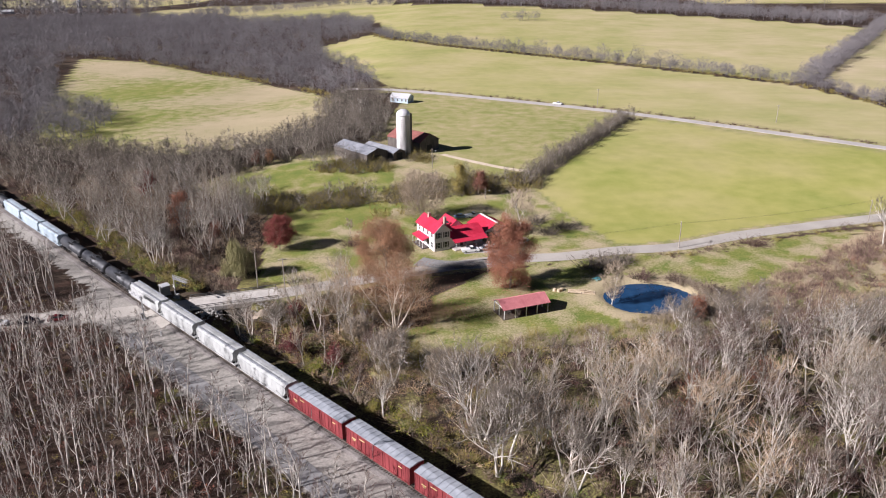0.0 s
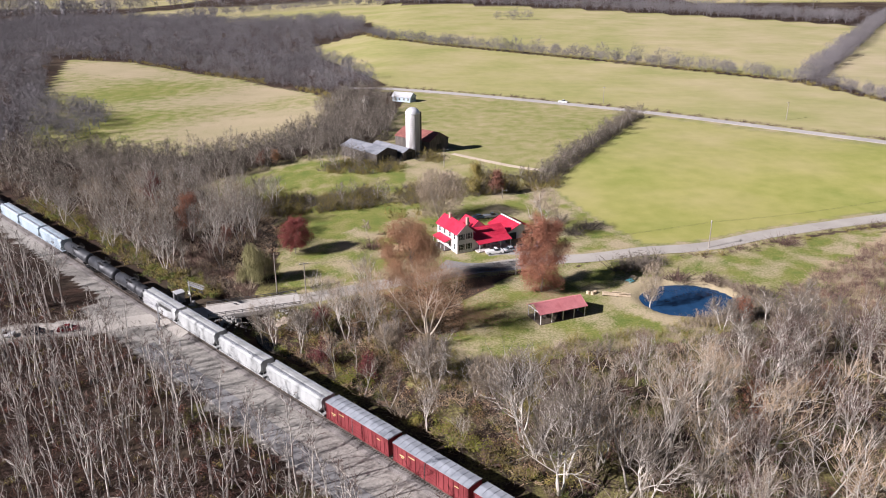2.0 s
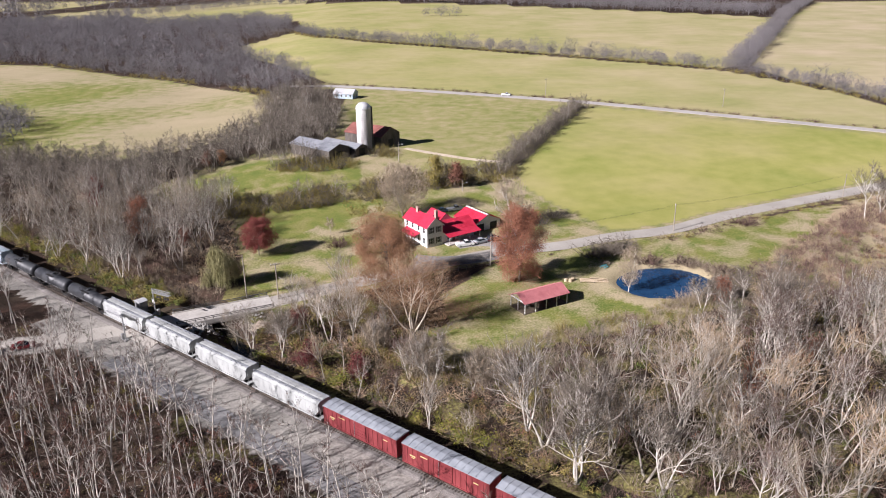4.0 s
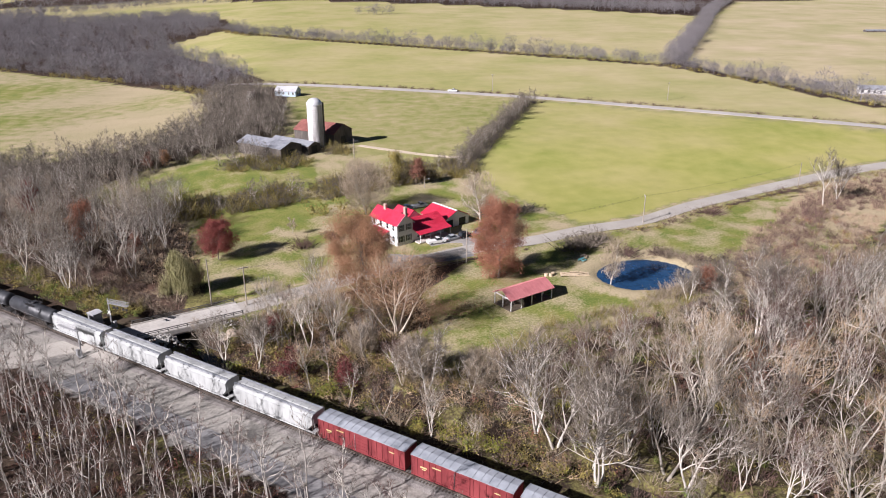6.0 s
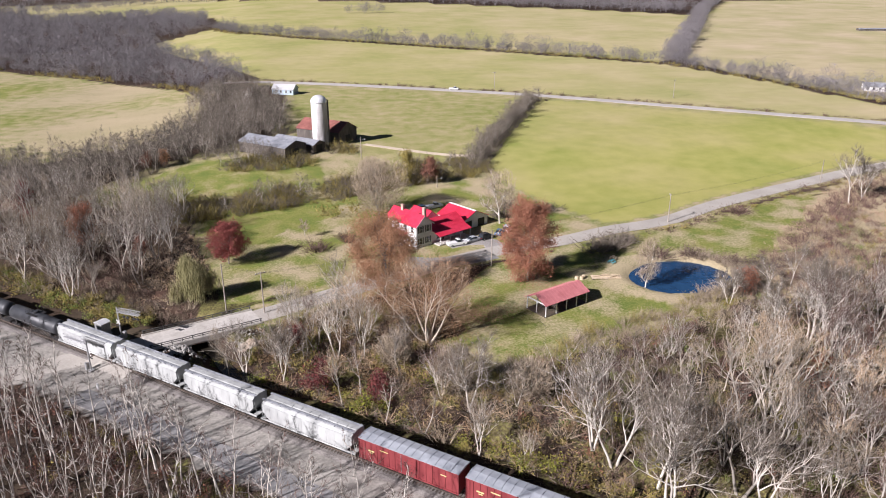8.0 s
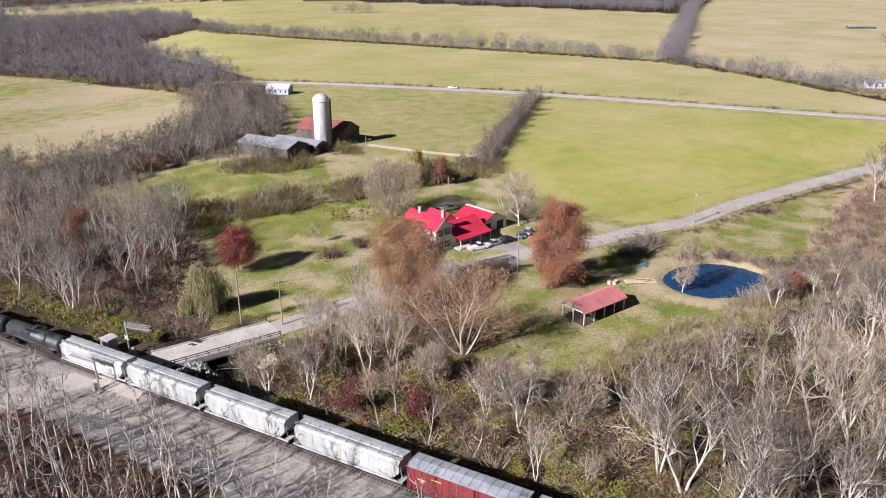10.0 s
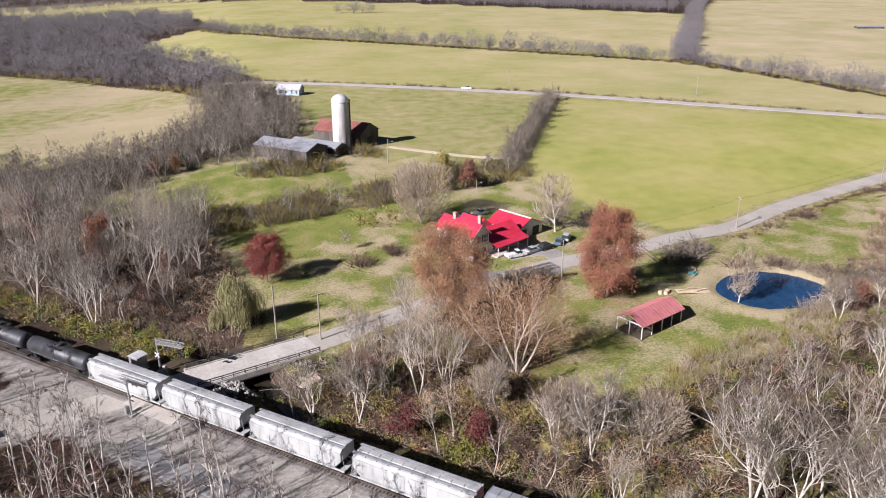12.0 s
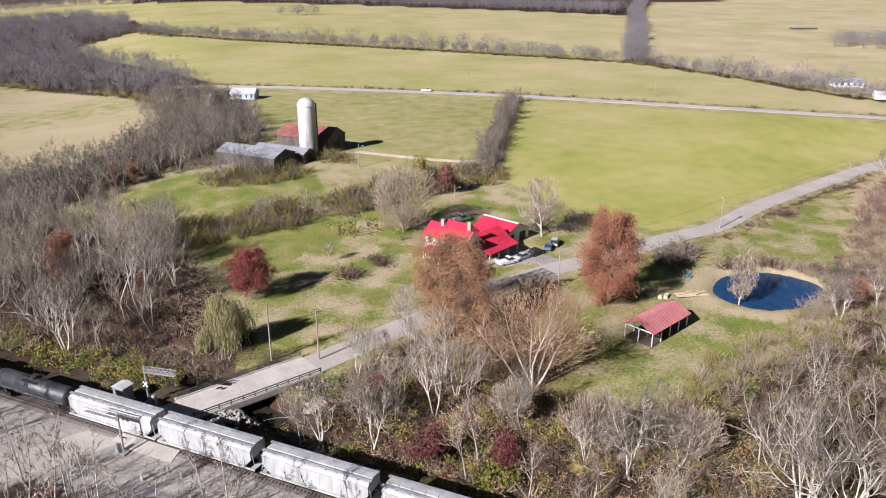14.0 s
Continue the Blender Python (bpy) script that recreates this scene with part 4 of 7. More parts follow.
def silo():
    x, y = -12.0, 304.0
    ob = thing("silo", "tall pale concrete stave silo with a bright metal dome", "silo", Matrix.Translation((x, y, h(x, y))))
    r, top = 3.05, 17.3
    part("wall", Geo().lathe([(r, -0.5), (r, top)], 36), SILO_WALL, ob, smooth=False)
    part("dome", Geo().lathe([(r + 0.12, top)] + [((r + 0.1) * math.cos(a), top + 2.7 * math.sin(a)) for a in np.linspace(0.05, 1.5, 8)], 36), DOME, ob, "bright weathered metal dome", smooth=True)
    ring_mesh = Geo().lathe([(r + 0.005, -0.03), (r + 0.045, -0.03), (r + 0.045, 0.03), (r + 0.005, 0.03)], 36).mesh("hoop", STEEL_GREY)
    for i in range(18):
        part("hoop", ring_mesh, STEEL_GREY, ob, m=Matrix.Translation((0, 0, 0.6 + i * 0.88)))
    chute = Geo().extrude([(-0.5, 0), (0.5, 0), (0.5, top + 0.6), (-0.5, top + 0.6)], 0, 0.9, "x", Matrix.Rotation(0.35, 4, "Z") @ Matrix.Translation((r - 0.15, 0, 0)))
    part("chute", chute, DARK_STEEL, ob, "dark metal side chute")


def shed(name, label, x, y, direction, n, w, eave, ridge, wall, roof_mat, roof_label, posts=False):
    ob = thing(name, label, "barn", turned(x, y, direction))
    part("wall", gable_walls(-n / 2, n / 2, -w / 2, w / 2, eave, ridge, -1.2), wall, ob)
    metal_roof(ob, "roof", -n / 2, n / 2, -w / 2, w / 2, eave + 0.05, ridge + 0.05, roof_mat, roof_label, over=0.4, thick=0.06, gap=1.1)
    g = Geo()
    for i in range(int(n / 0.3)):
        for k in (-1, 1):
            a = -n / 2 + i * 0.3
            g.box(a, a + 0.26, *sorted((k * w / 2, k * (w / 2 + 0.03 + 0.015 * (i % 3)))), -0.8, eave - 0.05)
    tagged(part("boarding", g, wall, ob, "upright weathered boards"), kind="stuff")
    # no opening is cut: a black slab paints the dark of the doorway
    part("doorway", Geo().box(n / 2 - 0.02, n / 2 + 0.04, -1.6, 1.6, -0.3, min(3.0, eave - 0.3)), BLACK_IRON, ob, "black panel in place of the shade inside a doorway")
    return ob


def farm():
    silo()
    a = (0.68, -0.733)
    shed("grey_barn", "weathered wooden barn with a patched grey tin roof", -30.5, 299.5, a, 24, 11, 4.0, 5.9, OLD_WOOD, TIN_ROOF, "patched grey tin roof")
    shed("low_shed", "low wooden shed with a pale grey tin roof", -20.5, 303.5, a, 21, 6.5, 3.0, 4.3, OLD_WOOD, TIN_ROOF, "pale grey tin roof")
    shed("red_barn", "old barn with a rusty red metal roof behind the silo", -8.5, 316.5, (0.73, -0.683), 21, 12, 4.8, 8.0, OLD_WOOD, RUST_ROOF, "rusty red metal roof")
    ob = thing("farm_cottage", "small single-storey house with a white roof and shade-blue walls beside the highway", "house", turned(-20.5, 428.5, (0.90, -0.43)))
    part("wall", siding(gable_walls(-6, 6, -3.6, 3.6, 2.8, 5.0), -6, 6, -3.6, 3.6, 0.3, 2.8), SHADE_BLUE, ob, "clapboard wall coloured blue for its shaded gable")
    metal_roof(ob, "roof", -6, 6, -3.6, 3.6, 2.85, 5.05, DOME, "pale metal roof", over=0.4)
    for x in (-4, -1, 2, 4.6):
        window(ob, x, -3.62, 0.9, "-y", 0.9, 1.3)
    window(ob, 6.02, -1.2, 0.9, "+x", 0.9, 1.3)
    window(ob, 6.02, 1.4, 0.9, "+x", 0.9, 1.3)
    # the long house past the highway and its outbuildings
    ob = thing("long_house", "long low white farm building with a grey roof behind trees", "house", turned(306, 366, (0.85, -0.53)))
    part("wall", gable_walls(-8, 8, -4, 4, 2.6, 4.4), WHITE_PAINT, ob)
    metal_roof(ob, "roof", -8, 8, -4, 4, 2.65, 4.45, TIN_ROOF, "", over=0.4)
    for i in range(5):
        window(ob, -6.2 + i * 3.1, -4.02, 0.7, "-y", 1.3, 1.5)
    ob = thing("white_outbuilding", "small white outbuilding near the highway", "shed", turned(287, 327, (0.85, -0.53)))
    part("wall", gable_walls(-4, 4, -2.5, 2.5, 2.6, 4.0), WHITE_PAINT, ob)
    metal_roof(ob, "roof", -4, 4, -2.5, 2.5, 2.65, 4.05, DOME, "", over=0.3)
    ob = thing("far_barn", "long low grey barn in a distant pasture", "barn", turned(572, 660, (0.97, -0.2)))
    part("wall", gable_walls(-14, 14, -3, 3, 1.6, 2.4), OLD_WOOD, ob)
    metal_roof(ob, "roof", -14, 14, -3, 3, 1.65, 2.45, TIN_ROOF, "", over=0.4, gap=2)
    for x, y in ((-749, 1446), (-700, 1440)):
        ob = thing("far_silo", "pale silo on a distant farm", "silo", Matrix.Translation((x, y, h(x, y))), "distant silos")
        part("wall", Geo().lathe([(4.0, -1), (4.0, 19)], 20), SILO_WALL, ob)
        part("dome", Geo().lathe([(4.1, 19), (3.3, 21), (1.8, 22.4), (0.05, 23)], 20), DOME, ob)
    ob = thing("distant_barn", "pale barn of a distant farm", "barn", turned(-807, 1376, (0.9, 0.4)))
    part("wall", gable_walls(-14, 14, -6, 6, 4.0, 7.0), WHITE_PAINT, ob)
    metal_roof(ob, "roof", -14, 14, -6, 6, 4.05, 7.05, DOME, "", over=0.4, gap=2)


farmstead()
pavilion()
farm()


# ---------------------------------------------------------------- bridge and crossing
def bridge():
    a, b = Vector((-59.0, 159.6)), Vector((-37.5, 166.7))
    d = (b - a).normalized()
    m = Matrix.Translation((a.x, a.y, 0.24)) @ Matrix.Rotation(math.atan2(d.y, d.x), 4, "Z")
    n = (b - a).length
    ob = thing("road_bridge", "short concrete road bridge with steel railings over the creek", "bridge", m)
    part("deck", Geo().soft(0, n, -3.85, 3.85, -0.75, 0.05, 0.04), CONCRETE, ob, "pale worn concrete deck")
    for k in (-1, 1):
        part("kerb", Geo().soft(0, n, *sorted((k * 3.45, k * 3.85)), 0.05, 0.28, 0.03), CONCRETE, ob)
        rail = part("railing", Geo().soft(0.2, n - 0.2, k * 3.65 - 0.06, k * 3.65 + 0.06, 0.95, 1.12, 0.02).soft(0.2, n - 0.2, k * 3.65 - 0.05, k * 3.65 + 0.05, 0.58, 0.72, 0.02), DARK_STEEL, ob, "dark steel two-bar railing")
        for i in range(12):
            x = 0.4 + i * (n - 0.8) / 11
            part("post", Geo().soft(x - 0.08, x + 0.08, k * 3.65 - 0.09, k * 3.65 + 0.09, 0.2, 1.1, 0.02), DARK_STEEL, rail)
        part("girder", Geo().box(0.3, n - 0.3, k * 3.0 - 0.2, k * 3.0 + 0.2, -1.35, -0.7), CONCRETE, ob)
    for x in (7.5, 15.5):
        part("pier", Geo().add([(x - 0.35, -3.8, -1.3), (x + 0.35, -3.8, -1.3), (x + 0.35, 3.8, -1.3), (x - 0.35, 3.8, -1.3), (x - 0.6, -4.2, -4.0), (x + 0.6, -4.2, -4.0), (x + 0.6, 4.2, -4.0), (x - 0.6, 4.2, -4.0)],
                               [(0, 1, 5, 4), (1, 2, 6, 5), (2, 3, 7, 6), (3, 0, 4, 7), (0, 3, 2, 1), (4, 5, 6, 7)]), CONCRETE, ob, "pale concrete pier")
    for x in (1.2, n - 1.2):
        part("abutment", Geo().soft(x - 1.4, x + 1.4, -3.85, 3.85, -3.4, -0.74, 0.04), CONCRETE, ob)
    rng = np.random.default_rng(3)
    for cx, cy, k in ((-51.4, 155.2, 260), (-38.6, 158.5, 40)):
        heap = thing("riprap_heap", "heap of broken grey riprap stone at the bridge abutment", "stones", Matrix.Translation((cx, cy, h(cx, cy))), "riprap heaps")
        stones = [rock(np.random.default_rng(90 + i)) for i in range(5)]
        for i in range(k):
            x, y = rng.normal(size=2) * (1.9, 1.5)
            z = h(cx + x, cy + y) - h(cx, cy) + max(0, 1.3 - 0.45 * math.hypot(x, y)) * rng.uniform(0.3, 1)
            s = rng.uniform(0.16, 0.42)
            part("stone", stones[i % 5], RIPRAP, heap, m=pose(x, y, z, *rng.uniform(0, 360, 3)) @ Matrix.Scale(s, 4))


def rock(rng):
    bm = bmesh.new()
    bmesh.ops.create_icosphere(bm, subdivisions=1, radius=1)
    for v in bm.verts:
        v.co *= rng.uniform(0.65, 1.15)
        v.co.z *= 0.75
    me = bpy.data.meshes.new("stone")
    bm.to_mesh(me)
    bm.free()
    me.materials.append(RIPRAP)
    return me


def cantilever_signal(x, y, reach, turn, label):
    ob = thing("crossing_signal", label, "signal", Matrix.Translation((x, y, h(x, y))) @ Matrix.Rotation(turn, 4, "Z"), "crossing signals")
    part("mast", Geo().rod((0, 0, -0.3), (0, 0, 6.6), 0.16, 0.13, 8).box(-0.5, 0.5, -0.5, 0.5, -0.3, 0.25), STEEL_GREY, ob)
    arm = Geo()
    for y2 in (-0.35, 0.35):
        for z in (5.6, 6.3):
            arm.rod((0, y2, z), (reach, y2, z), 0.06, n=5)
    for i in range(8):
        u, v = reach * i / 8, reach * (i + 1) / 8
        for y2 in (-0.35, 0.35):
            arm.rod((u, y2, 5.6), (v, y2, 6.3), 0.035, n=4)
        arm.rod((u, -0.35, 6.3), (v, 0.35, 6.3), 0.035, n=4).rod((u, -0.35, 5.6), (u, 0.35, 5.6), 0.035, n=4)
    part("arm", arm.box(0, reach, -0.3, 0.3, 5.62, 5.66), STEEL_GREY, ob, "galvanised lattice arm")
    for u in (reach * 0.45, reach - 0.5):
        part("light_head", Geo().box(u - 0.7, u + 0.7, -0.55, -0.45, 4.9, 5.1).lathe([(0.28, -0.6), (0.30, -0.45), (0.05, -0.42)], 12, "y", (u - 0.45, 0, 5.0)).lathe([(0.28, -0.6), (0.30, -0.45), (0.05, -0.42)], 12, "y", (u + 0.45, 0, 5.0)), BLACK_IRON, ob, "pair of black flasher heads")
    part("crossbuck", Geo().box(-0.6, 0.6, -0.22, -0.18, -0.1, 0.1, pose(0, 0, 3.4, 0, 45, 0)).box(-0.6, 0.6, -0.26, -0.22, -0.1, 0.1, pose(0, 0, 3.4, 0, -45, 0)), WHITE_PAINT, ob, "white crossed boards")
    part("mast_lights", Geo().box(-0.7, 0.7, -0.3, -0.2, 2.5, 2.65), BLACK_IRON, ob)
    part("control_cabinet", Geo().soft(0.7, 1.3, -0.3, 0.3, -0.2, 1.4, 0.03), STEEL_GREY, ob)


def crossing():
    bridge()
    cantilever_signal(-64.0, 163.9, 5.5, -0.6, "galvanised railway crossing mast with a lattice arm")
    cantilever_signal(-67.2, 151.0, 6.0, 2.4, "galvanised railway crossing mast with a lattice arm and crossed boards")
    x, y = -67.7, 166.2
    ob = thing("signal_house", "pale grey metal railway signal cabinet", "cabinet", turned(x, y, (0.7, 0.7)))
    part("body", Geo().soft(-1.0, 1.0, -1.1, 1.1, 0, 2.6, 0.04), STEEL_GREY, ob)
    part("roof", Geo().extrude([(-1.25, 2.55), (0, 2.85), (1.25, 2.55), (1.25, 2.65), (0, 2.95), (-1.25, 2.65)], -1.15, 1.15), DOME, ob)
    part("door", Geo().soft(-0.45, 0.45, -1.16, -1.1, 0.15, 2.2, 0.02), STEEL_GREY, ob)
    part("base", Geo().soft(-1.2, 1.2, -1.3, 1.3, -0.4, 0.02), CONCRETE, ob)
    panel = Geo().box(-5.5, 5.5, -0.62, 0.62, 0, 0.2)
    single("crossing_panel", panel, CONCRETE, "concrete crossing panel between the rails", "crossing", track_pose(65.5, 0, 0.37), kind="structure")
    for k in (-1, 1):
        ramp = Geo().add([(-5.5, k * 0.9, 0.2), (5.5, k * 0.9, 0.2), (6.0, k * 4.6, -0.5), (-6.0, k * 4.6, -0.5), (-5.5, k * 0.9, -0.5), (5.5, k * 0.9, -0.5)], [(0, 1, 2, 3), (4, 5, 2, 3), (0, 4, 3), (1, 5, 2), (0, 1, 5, 4)])
        single("crossing_ramp", ramp, ASPHALT, "worn asphalt ramp up to the railway crossing", "road", track_pose(65.5, 0, 0.37), kind="structure")
    side_line = [tuple(on_track(s, -10.6 + 0.5 * math.sin(s * 0.05))) for s in range(-70, 64, 6)]
    strip("service_road", smooth_line(side_line), 4.2, 0.06, SERVICE, "dark grey service road along the railway")
    for s, p2 in ((56.0, -5.2), (60.5, -7.6)):
        q = on_track(s, p2)
        single("line_post", Geo().soft(-0.15, 0.15, -0.15, 0.15, -0.2, 1.1, 0.03), WHITE_PAINT, "short white marker post at the crossing", "post", Matrix.Translation((q[0], q[1], h(*q))), "marker posts")


SERVICE = mat("service_asphalt", [(0.15, 0.147, 0.145), (0.27, 0.262, 0.255)], scale=2, big=0.15, bump=0.2)
crossing()


# ---------------------------------------------------------------- poles and fences
def pole(x, y, tall, label, arms=1, lamp=False, turn=0.0):
    ob = thing("utility_pole", label, "pole", Matrix.Translation((x, y, h(x, y))) @ Matrix.Rotation(turn, 4, "Z"), "utility poles")
    part("post", Geo().rod((0, 0, -0.5), (0, 0, tall), 0.17, 0.11, 8), POLE_WOOD, ob)
    for i in range(arms):
        z = tall - 0.5 - 0.8 * i
        arm = part("crossarm", Geo().soft(-1.2, 1.2, 0.1, 0.22, z, z + 0.14, 0.01), POLE_WOOD, ob)
        for u in (-1.05, -0.45, 0.45, 1.05):
            part("insulator", Geo().lathe([(0.05, z + 0.14), (0.07, z + 0.22), (0.04, z + 0.32)], 8, at=(u, 0.16, 0)), WHITE_PAINT, arm)
    if lamp:
        part("lamp_arm", Geo().rod((0, 0, tall - 1.2), (1.5, 0, tall - 0.8), 0.04, n=5), STEEL_GREY, ob)
        part("lamp_head", Geo().lathe([(0.05, 0.18), (0.2, 0.05), (0.24, -0.12)], 10, at=(1.6, 0, tall - 0.85)), STEEL_GREY, ob)
    return (x, y, h(x, y) + tall - 0.35)


def cables(name, tops, label, spread=0.8):
    """Sagging wires from pole to pole."""
    ob = thing(name, label, "cables")
    for off in (-spread, spread):
        for a, b in zip(tops, tops[1:]):
            a, b = Vector(a), Vector(b)
            out = (b - a).cross(Vector((0, 0, 1))).normalized()
            g = Geo()
            for i in range(13):
                u = i / 12
                p = a.lerp(b, u) + out * off - Vector((0, 0, 0.012 * (b - a).length * 4 * u * (1 - u)))
                for k in range(3):
                    w = k * math.tau / 3
                    g.v.append(tuple(p + out * (0.018 * math.cos(w)) + Vector((0, 0, 0.018 * math.sin(w)))))
            g.f = [(3 * i + k, 3 * i + (k + 1) % 3, 3 * i + 3 + (k + 1) % 3, 3 * i + 3 + k) for i in range(12) for k in range(3)]
            part("wire", g, BLACK_IRON, ob)


tops = [pole(-43.9, 170.4, 11.2, "tall weathered wooden utility pole beside the bridge", 0), pole(-36.0, 168.0, 9.6, "weathered wooden utility pole among trees", 1, turn=0.4), pole(19.2, 181.6, 9.5, "weathered wooden utility pole by the driveway", 0, True), pole(79.5, 201.6, 8.6, "wooden utility pole with a crossarm by the road", 1, turn=1.2), pole(150.0, 224.0, 9.0, "dark wooden utility pole by the road bend", 0)]
cables("power_line", tops, "thin overhead wires along the country road", 0.3)
pole(1.0, 284.5, 8.0, "weathered wooden pole in the pasture below the silo", 0, True)
for x, y in ((180.0, 371.0), (265.0, 303.0), (95.0, 418.0)):
    pole(x, y, 9.5, "pale wooden utility pole beside the highway", 1, turn=0.6)
pole(21.5, 249.5, 4.0, "small yard pole with a white lamp", 0, True)


def plank_fence():
    a, b = Vector((3.5, 178.0)), Vector((19.0, 182.0))
    d = (b - a).normalized()
    ob = thing("plank_fence", "low dark wooden plank fence beside the driveway", "fence", turned(a.x, a.y, d))
    n = (b - a).length
    for i in range(8):
        part("post", Geo().soft(i * n / 7 - 0.07, i * n / 7 + 0.07, -0.07, 0.07, -0.2, 1.35, 0.02), OLD_WOOD, ob)
    for z in (0.35, 0.75, 1.12):
        part("rail", Geo().soft(0, n, 0.07, 0.11, z, z + 0.14, 0.01), OLD_WOOD, ob)


plank_fence()
strip("driveway", smooth_line([(22, 189.5), (14, 187.5), (6, 187.2), (-1, 190)]), 6.5, 0.1, SERVICE, "grey driveway in front of the farmhouse")
strip("car_park", smooth_line([(24, 191), (24, 198), (18, 200), (12, 198.5)]), 5.5, 0.07, GRAVEL, "gravel parking patch beside the farmhouse")
FARM_TRACK = mat("bare_track_soil", [(0.40, 0.33, 0.24), (0.58, 0.49, 0.38)], scale=1.0, big=0.2, bump=0.2)
strip("farm_track", smooth_line([(5, 304), (14, 296), (26, 287), (37, 281), (44, 280)]), 2.6, 0.06, FARM_TRACK, "bare pale farm track across the pasture")


# ---------------------------------------------------------------- pond side
def landing():
    ob = thing("plank_landing", "low timber landing with stacked planks at the pond", "deck", turned(43.6, 167.8, (0.96, -0.2)))
    for i in range(16):
        part("plank", Geo().soft(-3.6 + i * 0.45, -3.18 + i * 0.45, -1.1, 1.1, 0.25, 0.33, 0.01), NEW_WOOD, ob)
    for x in (-3.4, 0, 3.4):
        part("bearer", Geo().soft(x - 0.1, x + 0.1, -1.0, 1.0, -0.4, 0.25, 0.01), OLD_WOOD, ob)
    rng = np.random.default_rng(4)
    for i in range(9):
        x, y = rng.uniform(-3, 2.4), rng.uniform(-0.7, 0.7)
        part("loose_board", Geo().soft(-1.0, 1.0, -0.12, 0.12, 0, 0.09, 0.01), NEW_WOOD, ob, m=pose(x, y, 0.34 + 0.1 * (i % 4), 0, 0, rng.uniform(-30, 30)))
    for i, (x, y) in enumerate(((36.5, 169.0), (37.6, 168.6), (38.4, 169.3))):
        single("stump", Geo().lathe([(0.55, -0.2), (0.48, 0.3), (0.42, 0.7), (0.1, 0.72)], 12), NEW_WOOD, "short pale log standing near the pond", "log", Matrix.Translation((x, y, h(x, y))), "logs by the pond")
    picnic_table(turned(49.2, 176.4, (0.8, 0.6)), TEAL, "teal painted picnic table on the pond lawn")
    x, y = 50.6, 178.6
    picnic_table(turned(x, y, (0.5, 0.8)), NEW_WOOD, "pale wooden picnic table on the pond lawn")


TEAL = mat("teal_paint", [(0.08, 0.30, 0.33), (0.16, 0.42, 0.44)], rough=0.5)
landing()


# ---------------------------------------------------------------- vehicles
def vehicle(m, paint, label, n=4.7, w=1.85, tall=1.5, kind="car"):
    """A parked car: body with wheel arches, cabin, panes, lights and wheels."""
    ob = thing("parked_car", label, "car", m, "cars and trucks")
    a = n / 2
    side = [(-a, 0.45), (-a, 0.85), (-a + 0.1, 0.98), (-a * 0.35, 1.02), (a * 0.55, 0.98), (a - 0.2, 0.88), (a, 0.7), (a, 0.4), (a - 0.35, 0.32), (-a + 0.3, 0.32)]
    if kind == "truck":
        side = [(-a, 0.55), (-a, 1.05), (-a + 0.1, 1.12), (a * 0.5, 1.15), (a - 0.15, 1.08), (a, 0.85), (a, 0.5), (a - 0.35, 0.4), (-a + 0.3, 0.4)]
    v = [(x, k * (w / 2 - (0.06 if z > 0.9 else 0)), z) for k in (-1, 1) for x, z in side]
    c = len(side)
    part("body", Geo().add(v, [(i, (i + 1) % c, c + (i + 1) % c, c + i) for i in range(c)] + [tuple(range(c - 1, -1, -1)), tuple(range(c, 2 * c))]), paint, ob)
    z0 = 1.0 if kind != "truck" else 1.12
    x0, x1, x2, x3 = (-a * 0.9, -a * 0.7, a * 0.15, a * 0.48) if kind == "suv" else (-a * 0.72, -a * 0.38, a * 0.12, a * 0.45) if kind == "car" else (-a * 0.05, 0.0, a * 0.3, a * 0.52)
    u, t = w / 2 - 0.08, w / 2 - 0.24
    cab = Geo().add([(x0, -u, z0 - 0.05), (x3, -u, z0 - 0.05), (x3, u, z0 - 0.05), (x0, u, z0 - 0.05), (x1, -t, tall), (x2, -t, tall), (x2, t, tall), (x1, t, tall)],
                    [(0, 1, 5, 4), (1, 2, 6, 5), (2, 3, 7, 6), (3, 0, 4, 7), (0, 3, 2, 1)])
    part("glazing", cab, GLASS_DARK, ob, "dark tinted windows")
    part("roof", Geo().soft(x1 - 0.04, x2 + 0.04, -t - 0.03, t + 0.03, tall - 0.02, tall + 0.05, 0.02), paint, ob)
    for k in (-1, 1):
        part("headlight", Geo().soft(a - 0.16, a + 0.01, k * (w / 2 - 0.35) - 0.18, k * (w / 2 - 0.35) + 0.18, 0.62, 0.76, 0.02), WHITE_PAINT, ob)
        part("tail_light", Geo().soft(-a - 0.01, -a + 0.1, k * (w / 2 - 0.25) - 0.13, k * (w / 2 - 0.25) + 0.13, 0.68, 0.86, 0.02), TAIL_RED, ob)
        for x in (-a * 0.6, a * 0.62):
            wheel = part("wheel", Geo().lathe([(0.2, -0.1), (0.33, -0.1), (0.35, 0), (0.33, 0.1), (0.2, 0.1)], 16, "y", (x, k * (w / 2 - 0.09), 0.35)), TYRE, ob)
            part("rim", Geo().lathe([(0.2, -0.11), (0.2, 0.11)], 12, "y", (x, k * (w / 2 - 0.09), 0.35)), STEEL_GREY, wheel)
    return ob


def paint(name, c):
    return mat(name, [tuple(v * 0.85 for v in c), c], rough=0.25, spec=0.5, scale=0.6)


TAIL_RED = paint("tail_light_red", (0.35, 0.02, 0.02))
